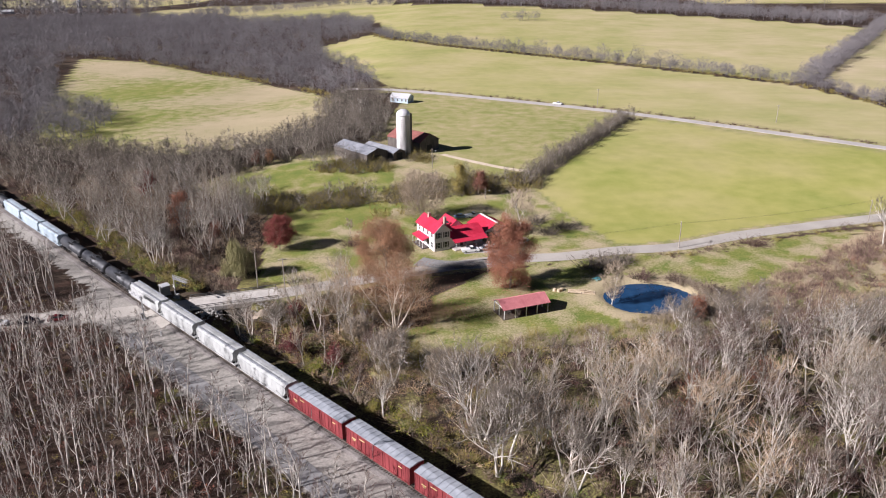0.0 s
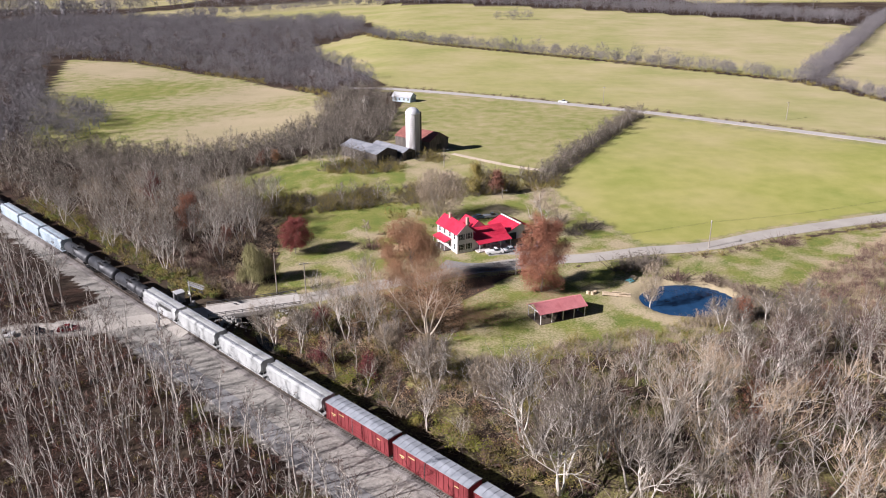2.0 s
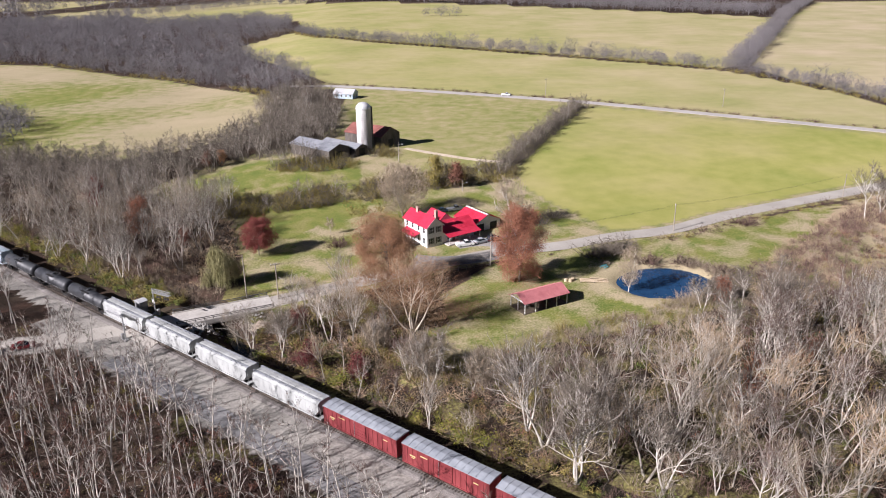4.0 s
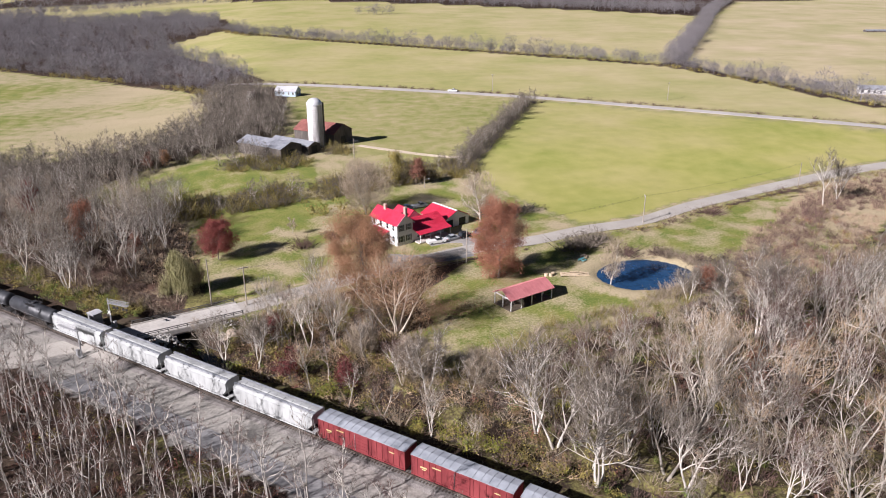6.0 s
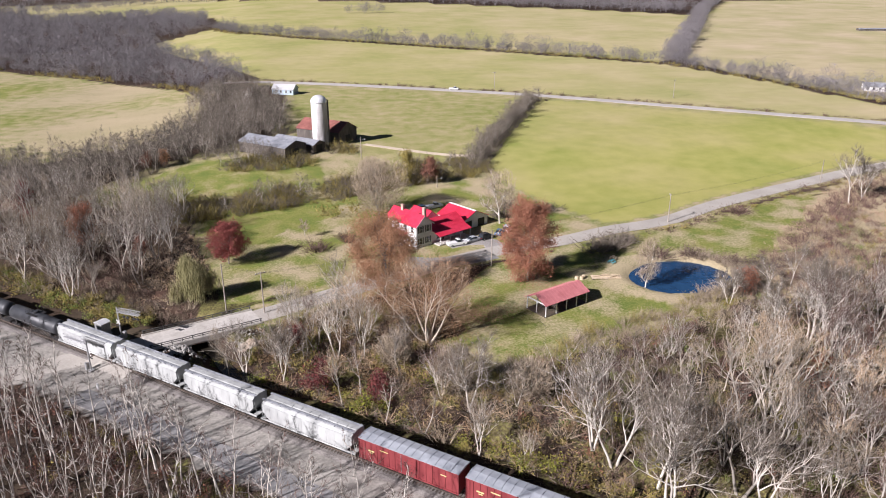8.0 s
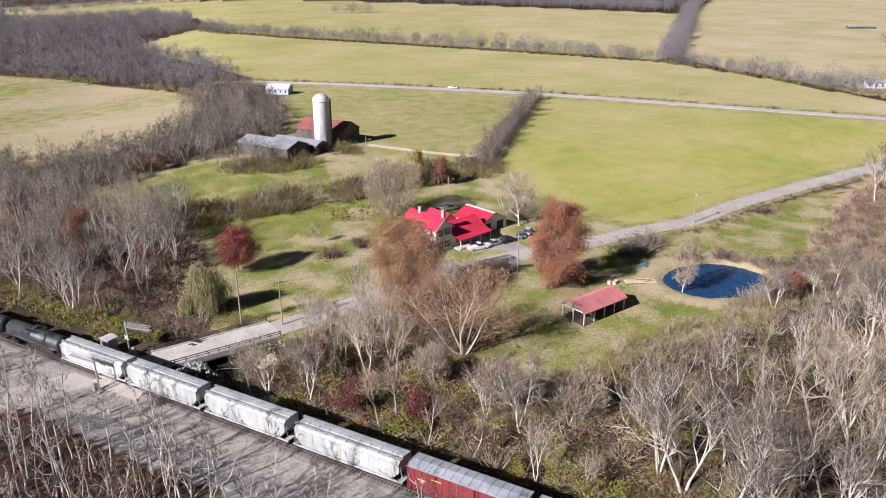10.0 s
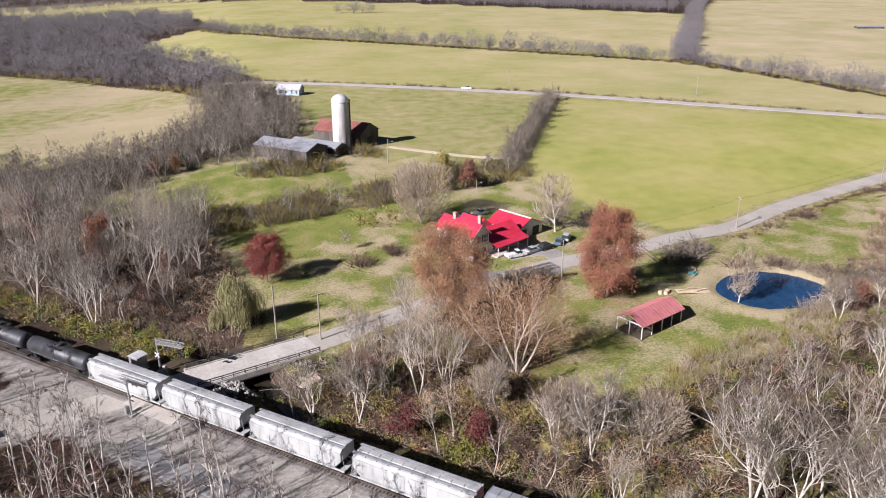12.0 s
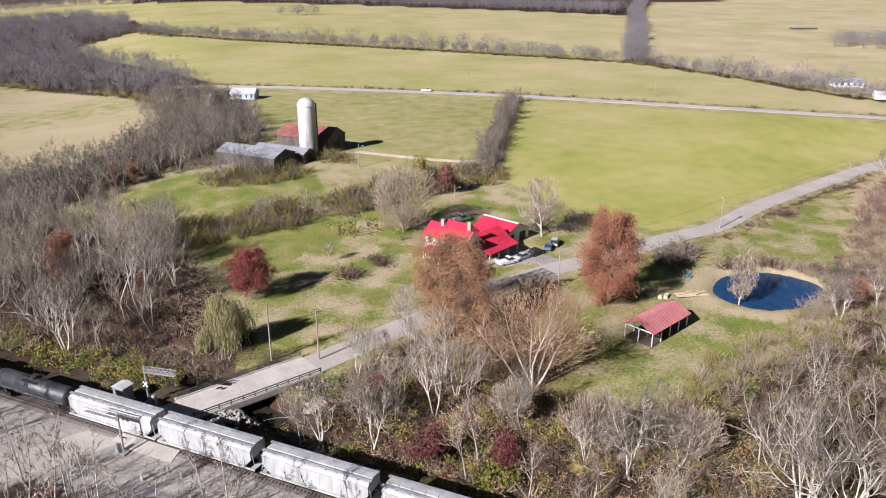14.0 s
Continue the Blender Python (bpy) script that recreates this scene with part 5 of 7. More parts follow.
BLUE_CAR, WHITE_CAR, DARK_CAR, WINE_CAR, SILVER_CAR = paint("slate_blue_car_paint", (0.09, 0.15, 0.22)), paint("white_car_paint", (0.75, 0.75, 0.74)), paint("black_car_paint", (0.02, 0.022, 0.026)), paint("wine_red_car_paint", (0.16, 0.018, 0.022)), paint("silver_car_paint", (0.4, 0.42, 0.44))


def on_road(x, y, direction):
    return turned(x, y, direction, road_level(x, y) + 0.02)


vehicle(on_road(-94.8, 148.6, (0.97, 0.2)), DARK_CAR, "dark sport utility car waiting at the railway crossing", 4.8, 1.95, 1.75, "suv")
vehicle(on_road(-88.0, 150.1, (0.96, 0.25)), WINE_CAR, "wine red car waiting at the railway crossing")
vehicle(on_road(-101.5, 147.4, (0.98, 0.15)), WHITE_CAR, "white car waiting on the country road")
vehicle(turned(14.6, 197.9, (0.97, 0.2)), WHITE_CAR, "white pickup truck parked in front of the farmhouse", 5.4, 1.95, 1.8, "truck")
vehicle(turned(19.8, 199.8, (0.9, 0.4)), SILVER_CAR, "silver car parked beside the farmhouse")
vehicle(turned(23.8, 200.9, (0.9, 0.4)), DARK_CAR, "dark car parked beside the farmhouse", 4.8, 1.95, 1.75, "suv")
vehicle(turned(16.2, 231.0, (0.96, 0.28)), SILVER_CAR, "silver pickup truck parked behind the farmhouse", 5.4, 1.95, 1.8, "truck")
vehicle(turned(12.2, 230.2, (0.96, 0.28)), BLUE_CAR, "blue car parked behind the farmhouse")
vehicle(turned(28.6, 203.6, (0.6, 0.8)), BLUE_CAR, "blue car parked by a bare tree")
vehicle(turned(31.6, 205.8, (0.6, 0.8)), SILVER_CAR, "silver sport utility car parked by a bare tree", 4.8, 1.95, 1.75, "suv")
vehicle(turned(72.0, 425.0 - 4.6, (0.87, -0.5)), WHITE_CAR, "white pickup truck on the distant highway", 5.4, 1.95, 1.8, "truck")

# Compacted gravel whose cool grey also holds the shadow of the trees.
LANE_SHADE_GREY = mat("shade_toned_gravel", [(0.21, 0.205, 0.20), (0.36, 0.355, 0.35)], scale=1.5, big=0.15, bump=0.3)
strip("gravel_lane", [tuple(on_track(s, -11.0 + 0.5 * math.sin(s * 0.06))) for s in np.arange(-80, 52, 3.0)], 3.4, 0.03, LANE_SHADE_GREY, "grey gravel lane beside the railway with tree shade in its colour", thick=0.1)

PALE_CLAY = mat("pale_clay_bank", [(0.28, 0.22, 0.165), (0.46, 0.39, 0.31)], scale=1.2, big=0.4, bump=0.5)


def clay_bank(x, y, wide, deep, tall, seed):
    """A broken, bare slope of clay at the creek."""
    rng = np.random.default_rng(seed)
    g, rings, n = Geo(), 6, 18
    bump = rng.uniform(0.75, 1.25, (rings, n))
    for i in range(rings):
        u = i / (rings - 1)
        for k in range(n):
            a = k * math.tau / n
            r = (1 - u ** 1.6 * 0.92) * bump[i, k]
            g.v.append((wide * r * math.cos(a), deep * r * math.sin(a), tall * u * bump[i, (k + 5) % n] - 0.4))
    g.f = [(i * n + k, i * n + (k + 1) % n, (i + 1) * n + (k + 1) % n, (i + 1) * n + k) for i in range(rings - 1) for k in range(n)] + [tuple(range((rings - 1) * n, rings * n))]
    single("clay_bank", g, PALE_CLAY, "bare pale clay bank beside the creek", "earth", Matrix.Translation((x, y, h(x, y) - 0.3)), "clay banks")


clay_bank(-38.6, 154.3, 2.6, 2.0, 1.7, 51)
clay_bank(-57.6, 173.6, 3.4, 1.6, 1.0, 52)
clay_bank(-60.6, 176.6, 2.2, 1.4, 0.8, 53)


# ---------------------------------------------------------------- trees and brush
TWIG_TAN = mat("tan_twig", [(0.26, 0.18, 0.108), (0.45, 0.335, 0.22)], scale=0.5, big=0.05, island=0.3)


class Cloud:
    """Triangles gathered as arrays, fast to repeat."""

    def __init__(self):
        self.v, self.t, self.n = [], [], 0

    def add(self, v, t):
        self.v.append(np.asarray(v, np.float32))
        self.t.append(np.asarray(t, np.int32) + self.n)
        self.n += len(v)

    def arrays(self):
        return np.concatenate(self.v), np.concatenate(self.t)

    def tube(self, pts, radii, n):
        pts = [Vector(p) for p in pts]
        v = []
        for i, (p, r) in enumerate(zip(pts, radii)):
            d = (pts[min(i + 1, len(pts) - 1)] - pts[max(i - 1, 0)]).normalized()
            a = d.orthogonal().normalized()
            b = d.cross(a)
            v += [p + (a * math.cos(k * math.tau / n) + b * math.sin(k * math.tau / n)) * r for k in range(n)]
        t = []
        for i in range(len(pts) - 1):
            for k in range(n):
                a, b = i * n + k, i * n + (k + 1) % n
                t += [(a, b, b + n), (a, b + n, a + n)]
        self.add([tuple(p) for p in v], t)

    def spikes(self, base, tip, r):
        """Tapered three-sided twigs."""
        base, tip = np.asarray(base, float), np.asarray(tip, float)
        d = tip - base
        d /= np.linalg.norm(d, axis=1)[:, None] + 1e-9
        a = np.cross(d, np.where(np.abs(d[:, 2:3]) > 0.9, [[1.0, 0, 0]], [[0, 0, 1.0]]))
        a /= np.linalg.norm(a, axis=1)[:, None] + 1e-9
        b = np.cross(d, a)
        r = np.broadcast_to(np.asarray(r, float), (len(base),))[:, None]
        c, s = -0.5, 0.866
        v = np.stack([base + a * r, base + (a * c + b * s) * r, base + (a * c - b * s) * r, tip], 1).reshape(-1, 3)
        i = np.arange(len(base))[:, None] * 4
        self.add(v, np.concatenate([i + [0, 1, 3], i + [1, 2, 3], i + [2, 0, 3]]))

    def shoots(self, base, tip, r, rng):
        """The finest twigs: a single tapered sliver each."""
        base, tip = np.asarray(base, float), np.asarray(tip, float)
        a = np.cross(tip - base, rng.normal(size=base.shape))
        a /= np.linalg.norm(a, axis=1)[:, None] + 1e-9
        a = a * np.broadcast_to(np.asarray(r, float), (len(base),))[:, None]
        self.add(np.stack([base + a, base - a, tip], 1).reshape(-1, 3), np.arange(len(base) * 3).reshape(-1, 3))

    def leaves(self, at, size, rng, flat=0.0):
        """Small folded leaf clumps: two triangles hinged on a rib."""
        at = np.asarray(at, float)
        n = len(at)
        d = rng.normal(size=(n, 3))
        d[:, 2] *= 1 - flat
        d /= np.linalg.norm(d, axis=1)[:, None]
        e = np.cross(d, rng.normal(size=(n, 3)))
        e[:, 2] *= 1 - flat
        e /= np.linalg.norm(e, axis=1)[:, None]
        up = np.cross(d, e)
        s = (size * rng.uniform(0.6, 1.4, n))[:, None]
        v = np.stack([at - d * s, at + d * s, at + e * s * 0.7 + up * s * 0.25, at - e * s * 0.7 + up * s * 0.25], 1).reshape(-1, 3)
        i = np.arange(n)[:, None] * 4
        self.add(v, np.concatenate([i + [0, 1, 2], i + [1, 0, 3]]))


def rotated(d, angle, rng):
    """d leaned by an angle to a random side."""
    a = d.orthogonal().normalized()
    a = Matrix.Rotation(rng.uniform(0, math.tau), 3, d) @ a
    return (d * math.cos(angle) + a * math.sin(angle)).normalized()


def bare_tree(seed, tall, spread=1.0, clear=0.4, limbs=7, boughs=5, sticks=5, twigs=4, girth=0.022, stems=1, rise=0.25, twig_r=0.022, sides=6, lean=(0.18, 0.40), light=False, fan=()):
    """Wood (trunk and limbs) and twigs as two clouds. A tapered trunk, limbs that fork off above the clear stem, boughs, sticks, twigs."""
    rng = np.random.default_rng(seed)
    wood, fine = Cloud(), Cloud()
    tips = []

    def stroke(p, d, length, n, bend, up):
        pts = [Vector(p)]
        for _ in range(n):
            d = (d + Vector(rng.normal(size=3)) * bend + Vector((0, 0, up))).normalized()
            pts.append(pts[-1] + d * (length / n))
        return pts, d

    for k in range(stems):
        turn, tilt = k * math.tau / stems + rng.uniform(-0.4, 0.4), rng.uniform(0.02, 0.08) if stems == 1 else rng.uniform(*lean)
        if fan:
            turn, tilt = fan[k]
        d0 = Vector((math.sin(tilt) * math.cos(turn), math.sin(tilt) * math.sin(turn), math.cos(tilt)))
        length = tall * rng.uniform(0.82, 0.95) * (1 if stems == 1 else rng.uniform(0.8, 1.0))
        trunk, _ = stroke((0.25 * rng.normal() * (stems > 1), 0.25 * rng.normal() * (stems > 1), -0.4), d0, length, 7, 0.10, 0.06)
        r = tall * girth
        radii = [r * (1.25 if i == 0 else 1) * (1 - 0.86 * i / 7) for i in range(8)]
        wood.tube(trunk, radii, sides)
        for i in range(limbs):
            u = clear + (1 - clear) * (i + rng.uniform(0.1, 0.9)) / limbs
            j = min(int(u * 7), 6)
            p = trunk[j].lerp(trunk[j + 1], u * 7 - j)
            d = rotated((trunk[j + 1] - trunk[j]).normalized(), rng.uniform(0.42, 0.92), rng)
            size = tall * 0.42 * spread * (1.15 - 0.75 * (u - clear) / (1 - clear)) * rng.uniform(0.75, 1.15)
            limb, _ = stroke(p, d, size, 4, 0.27, rise * 0.55)
            lr = max(radii[j] * 0.72, 0.05)
            wood.tube(limb, [lr, lr * 0.8, lr * 0.6, lr * 0.4, lr * 0.18], max(3, sides - 2))
            for m in range(boughs):
                w = 0.25 + 0.75 * (m + rng.uniform(0, 1)) / boughs
                q = min(int(w * 4), 3)
                bp = limb[q].lerp(limb[q + 1], min(1, w * 4 - q))
                bd = rotated((limb[q + 1] - limb[q]).normalized(), rng.uniform(0.45, 0.95), rng)
                bough, _ = stroke(bp, bd, size * 0.5 * rng.uniform(0.6, 1.1), 2, 0.24, rise * 0.5)
                br = lr * 0.6
                if light:
                    wood.spikes([bough[0]], [bough[2]], br)
                else:
                    wood.tube(bough, [br, br * 0.6, br * 0.2], 3)
                tips.append((bough, size * 0.5))
    if sticks and tips:
        base, tip, rr = [], [], []
        b2, t2 = [], []
        for bough, size in tips:
            for _ in range(sticks):
                u = rng.uniform(0.15, 1.0)
                p = bough[0].lerp(bough[1], u * 2) if u < 0.5 else bough[1].lerp(bough[2], u * 2 - 1)
                d = rotated((bough[2] - bough[1]).normalized(), rng.uniform(0.3, 0.9), rng)
                d = (d + Vector((0, 0, rise * 0.8))).normalized()
                q = p + d * size * rng.uniform(0.4, 0.8)
                base.append(p), tip.append(q), rr.append(twig_r * 1.7)
                for _ in range(twigs):
                    b = p.lerp(q, rng.uniform(0.2, 0.95))
                    e = (rotated(d, rng.uniform(0.35, 0.9), rng) + Vector((0, 0, rise * 0.6))).normalized()
                    b2.append(b), t2.append(b + e * size * rng.uniform(0.25, 0.55))
        if light:
            fine.shoots(base, tip, np.array(rr) * 1.2, rng)
        else:
            fine.spikes(base, tip, rr)
        fine.shoots(b2, t2, twig_r * 1.25, rng)
    return wood, fine, tips


def repeat(v, t, spots, rng, lo=0.75, hi=1.25):
    """A template set at spots (x, y, z, scale) with random turns, as one pair of arrays."""
    n = len(spots)
    a = rng.uniform(0, math.tau, n)
    c, s = np.cos(a)[:, None], np.sin(a)[:, None]
    k = spots[:, 3:4]
    x = (v[:, 0] * c - v[:, 1] * s) * k + spots[:, 0:1]
    y = (v[:, 0] * s + v[:, 1] * c) * k + spots[:, 1:2]
    z = v[:, 2] * k * rng.uniform(0.9, 1.12, n)[:, None] + spots[:, 2:3]
    return np.stack([x, y, z], -1).reshape(-1, 3), (t[None] + np.arange(n)[:, None, None] * len(v)).reshape(-1, 3)


def scatter(rng, box, gap, keep, lo=0.75, hi=1.2):
    """Spots on a jittered grid inside a box where keep(x, y) holds."""
    x, y = np.meshgrid(np.arange(box[0], box[1], gap), np.arange(box[2], box[3], gap))
    x = x.ravel() + rng.uniform(-0.5, 0.5, x.size) * gap
    y = y.ravel() + rng.uniform(-0.5, 0.5, y.size) * gap
    k = keep(x, y)
    x, y = x[k], y[k]
    return np.stack([x, y, height(x, y), rng.uniform(lo, hi, len(x))], 1)


def stuff(name, templates, spots, material, label, category, rng):
    """Uncountable growth as one object."""
    cl = Cloud()
    pick = rng.integers(0, len(templates), len(spots))
    for i, (v, t) in enumerate(templates):
        mine = spots[pick == i]
        if len(mine):
            cl.add(*repeat(v, t, mine, rng))
    if cl.n:
        v, t = cl.arrays()
        return tagged(new(name, fast_mesh(name, v, t, material)), label, category, kind="stuff")


def perp(x, y):
    return (x - TRACK0[0]) * TRACK_N[0] + (y - TRACK0[1]) * TRACK_N[1]


def along(x, y):
    return (x - TRACK0[0]) * TRACK_U[0] + (y - TRACK0[1]) * TRACK_U[1]


NEAR_LINE = [tuple(q) for q in smooth_line(ROAD_NEAR, 8)]


def off_road(x, y, d=5.5):
    return from_line(x, y, NEAR_LINE) > d


W_RIGHT = [(-12, 116), (4, 112), (14, 124), (30, 130), (52, 135), (80, 144), (108, 156), (140, 178), (180, 196), (260, 190), (200, 60), (60, 20), (20, 60)]
W_MID = [(-70, 176), (-62, 188), (-58, 204), (-61, 228), (-56, 246), (-95, 262), (-112, 276), (-150, 320), (-230, 338), (-330, 350), (-330, 290), (-120, 170)]
W_BAND = [(-190, 320), (-150, 320), (-121, 317), (-98, 322), (-76, 338), (-63, 364), (-60, 424), (-48, 424), (-24, 380), (-24, 326), (-44, 306), (-52, 300), (-66, 292), (-84, 278), (-92, 268), (-120, 280)]
W_LINK = [(-72, 395), (-66, 440), (-58, 474), (-40, 462), (-26, 424), (-24, 385)]
W_BACK = [(-62, 446), (-84, 484), (-140, 554), (-201, 605), (-275, 671), (-340, 696), (-430, 660), (-700, 1000), (-620, 1230), (-370, 1220), (-300, 1090), (-215, 1065), (-140, 1070), (-92, 980), (-82, 846), (-128, 777), (-114, 700), (-62, 562), (-36, 482)]
W_CLUMP = [(-192, 336), (-178, 368), (-182, 405), (-212, 432), (-246, 460), (-290, 540), (-345, 668), (-232, 402)]
W_LEFT = [(-190, 332), (-230, 402), (-345, 672), (-520, 640), (-620, 330)]
W_COPSE = [(464, 524), (492, 494), (600, 420), (680, 430), (620, 500), (520, 560)]
A_LINE = [(-78, 845), (-48, 764), (-2, 710), (64, 655), (110, 617), (150, 584), (185, 553), (217, 524), (244, 494), (258, 452), (268, 408), (276, 370), (283, 335), (310, 296), (420, 230)]
B_LINE = [(259, 505), (408, 720), (550, 930), (690, 1112)]
H_LINE = [(38, 266), (103, 380)]


def brush_shape(seed, n=64, tall=2.6, wide=1.3, r=0.045):
    """A thicket of bare stems that fan out from the ground, each with side shoots."""
    g = np.random.default_rng(seed)
    base = g.normal(size=(n, 3)) * [wide * 0.5, wide * 0.5, 0]
    tip = base * 1.9 + g.normal(size=(n, 3)) * [0.7, 0.7, 0] + np.stack([0 * base[:, 0], 0 * base[:, 0], tall * g.uniform(0.35, 1.0, n)], 1)
    k = g.integers(0, n, 2 * n)
    u = g.uniform(0.35, 0.95, 2 * n)[:, None]
    b2 = base[k] * (1 - u) + tip[k] * u
    t2 = b2 + g.normal(size=(2 * n, 3)) * [0.45, 0.45, 0.3] + [0, 0, 0.2]
    c = Cloud()
    c.shoots(np.r_[base, b2], np.r_[tip, t2], np.r_[np.full(n, r), np.full(2 * n, r * 0.8)] * 1.2, g)
    return c.arrays()


def bush_shape(seed, n=95, wide=1.5, tall=2.0, size=0.15):
    """A leafy bush of uneven lobes."""
    g = np.random.default_rng(seed)
    lobes = g.normal(size=(7, 3)) * [wide * 0.5, wide * 0.5, tall * 0.2] + [0, 0, tall * 0.45]
    at = lobes[g.integers(0, 7, n)] + g.normal(size=(n, 3)) * [wide * 0.28, wide * 0.28, tall * 0.2]
    at[:, 2] = np.abs(at[:, 2])
    c = Cloud()
    c.leaves(at, size, g)
    stems = lobes * [0.2, 0.2, 0]
    c.spikes(stems, lobes, 0.04)
    return c.arrays()


def near_line(line, lo, hi):
    return lambda x, y: (from_line(x, y, line) > lo) & (from_line(x, y, line) < hi)


SCRUB = [(78, 166), (92, 174), (125, 198), (155, 219), (185, 228), (230, 232), (210, 200), (140, 196), (108, 166), (86, 153)]
YARD_HEDGE = [(-62, 240), (-46, 244), (-30, 249), (-14, 252), (8, 260), (36, 266)]
HIGHWAY_EDGE = [(x + 3.4, y + 5.0) for x, y in ROAD_FAR]


def woods():
    rng = np.random.default_rng(11)
    tall = [bare_tree(20 + i, 16 + i % 3, (1.0, 1.2, 0.85)[i % 3], 0.24 + 0.07 * (i % 3), 9, 6, 3, 2, 0.0125, (1, 2, 2, 1, 3, 1)[i % 6], 0.30, 0.018, 5) for i in range(6)]
    slim = [bare_tree(40 + i, 14 + i % 4, 0.55, 0.42, 7, 3, 3, 4, 0.0105, 1, 0.35, 0.016, 4, light=True) for i in range(5)]
    mid = [[c.arrays() for c in bare_tree(60 + i, 13, 1.25, 0.10, 9, 4, 3, 4, 0.0135, rise=0.12, twig_r=0.032, sides=3, light=True)[:2]] for i in range(4)]
    far, coarse = [], []
    for i in range(8):
        r = np.random.default_rng(80 + i)
        c = Cloud()
        n, thick = (210, 0.06) if i < 5 else (90, 0.14)
        d = r.normal(size=(n, 3))
        d /= np.linalg.norm(d, axis=1)[:, None]
        lump = 1 + 0.18 * np.sin(d[:, 0] * 5 + i) + 0.14 * np.sin(d[:, 1] * 6 + 2 * i)
        at = d * (r.uniform(0.25, 1.0, n) ** 0.45 * lump)[:, None] * [4.2, 4.2, 3.7] + [0, 0, 4.9]
        at[:, 2] = np.maximum(at[:, 2], 0.3)
        go = at - [0, 0, 2.5]
        go = go / (np.linalg.norm(go, axis=1)[:, None] + 0.3) + r.normal(size=(n, 3)) * 0.75
        go *= (r.uniform(1.2, 2.6, n) / np.linalg.norm(go, axis=1))[:, None]
        c.shoots(at - go * 0.6, at + go * 0.4, thick, r)
        c.spikes([[0, 0, -0.5]], [[0, 0, 8.0]], 0.16)
        (far if i < 5 else coarse).append(c.arrays())
    # the thin young wood beside the track
    k1 = lambda x, y: (perp(x, y) < -14.6) & off_road(x, y, 6) & (along(x, y) < 150) & (along(x, y) > -95) & (perp(x, y) > -62) & (y > 55)
    spots = scatter(rng, (-190, 60, 30, 240), 3.7, k1, 0.6, 1.25)
    order = np.argsort(-perp(spots[:, 0], spots[:, 1]))
    plant(slim, spots[order[:95]], BARK_YOUNG, (TWIG, TWIG_RUST), "slender leafless young tree with pale bark", "bare trees beside the railway", rng)
    rest = spots[order[95:]]
    stuff("young_wood_stems", [c[0].arrays() for c in slim], rest, BARK_YOUNG, "thin pale stems of a leafless young wood", "woods", np.random.default_rng(5))
    stuff("young_wood_twigs", [c[1].arrays() for c in slim], rest, TWIG_RUST, "bare twigs of a leafless young wood", "woods", np.random.default_rng(5))
    # the tall wood by the meadow and along the creek
    k2 = lambda x, y: inside(x, y, W_RIGHT) & (perp(x, y) > 18) & (y > 62) & (x < 165)
    s2 = scatter(rng, (-30, 260, 20, 220), 7.3, k2, 0.6, 1.12)
    hem = from_line(s2[:, 0], s2[:, 1], [(14, 124), (30, 130), (52, 135), (80, 144), (108, 156), (140, 178)])
    s2[:, 3] *= 0.5 + 0.5 * step(3, 20, hem)
    k3 = lambda x, y: (perp(x, y) > 10.5) & (perp(x, y) < 26) & (along(x, y) > -70) & (along(x, y) < 50) & ~inside(x, y, MEADOW) & (from_line(x, y, CREEK) > 2.5)
    s3 = scatter(rng, (-80, 60, 60, 180), 8.5, k3, 0.4, 0.72)
    by_creek = [(-32, 145, 0.78), (-23, 144, 0.74), (-18, 143, 0.7), (-43, 148, 0.66), (-27, 148, 0.76), (-24, 156, 0.66), (-21, 161, 0.68), (-20, 134, 0.62), (-40, 147, 0.7), (-29, 160, 0.66)]
    s3 = np.concatenate([s3, np.array([(x, y, h(x, y), k) for x, y, k in by_creek])])
    k3b = lambda x, y: (perp(x, y) > 24) & (perp(x, y) < 44) & (along(x, y) > 26) & (along(x, y) < 56) & off_road(x, y, 7)
    s2 = np.concatenate([s2, s3, scatter(rng, (-60, 20, 130, 185), 5.0, k3b, 0.5, 0.95)])
    s2 = s2[np.hypot(s2[:, 0] + 39, s2[:, 1] - 155) > 6]
    glade = [(-15, 141), (-17, 149), (-18.5, 168), (4, 168), (4, 142)]
    s2 = s2[~inside(s2[:, 0], s2[:, 1], glade)]
    s2[(s2[:, 1] > 149) & (s2[:, 0] < -20) & (s2[:, 0] > -34), 3] *= 0.8
    order = np.argsort(np.hypot(s2[:, 0] - 15, s2[:, 1] - 120))
    plant(tall, s2[order[:145]], (BARK_PALE, BARK_WHITE, BARK_PALE), (TWIG, TWIG_PALE, TWIG_RUST, TWIG_PALE, TWIG_TAN), "leafless tree with pale forked limbs in dense woods", "bare trees of the wood", rng)
    rest = s2[order[145:]]
    # woods left of the farm
    k4 = lambda x, y: inside(x, y, W_MID) & (np.hypot(x + 52, y - 178) > 11) & (perp(x, y) > 10) & (from_line(x, y, CREEK) > 1.6)
    s4 = scatter(rng, (-230, -40, 150, 360), 6.6, k4, 0.65, 1.05)
    order = np.argsort(np.hypot(s4[:, 0] + 60, s4[:, 1] - 190))
    plant(tall, s4[order[:80]], (BARK_PALE, BARK_YOUNG, BARK_PALE), (TWIG, TWIG, TWIG_PALE, TWIG), "leafless grey tree at the creek bank", "bare trees by the creek", rng)
    rest = np.concatenate([rest, s4[order[80:]]])
    k5 = lambda x, y: inside(x, y, W_BAND) | inside(x, y, W_LINK) | (from_line(x, y, H_LINE) < 3.2) | ((from_line(x, y, YARD_HEDGE) < 4) & (np.sin(x * 0.5) > 0.2)) | ((np.hypot((x + 38) / 1.6, y - 288) < 8) & (x < -31))
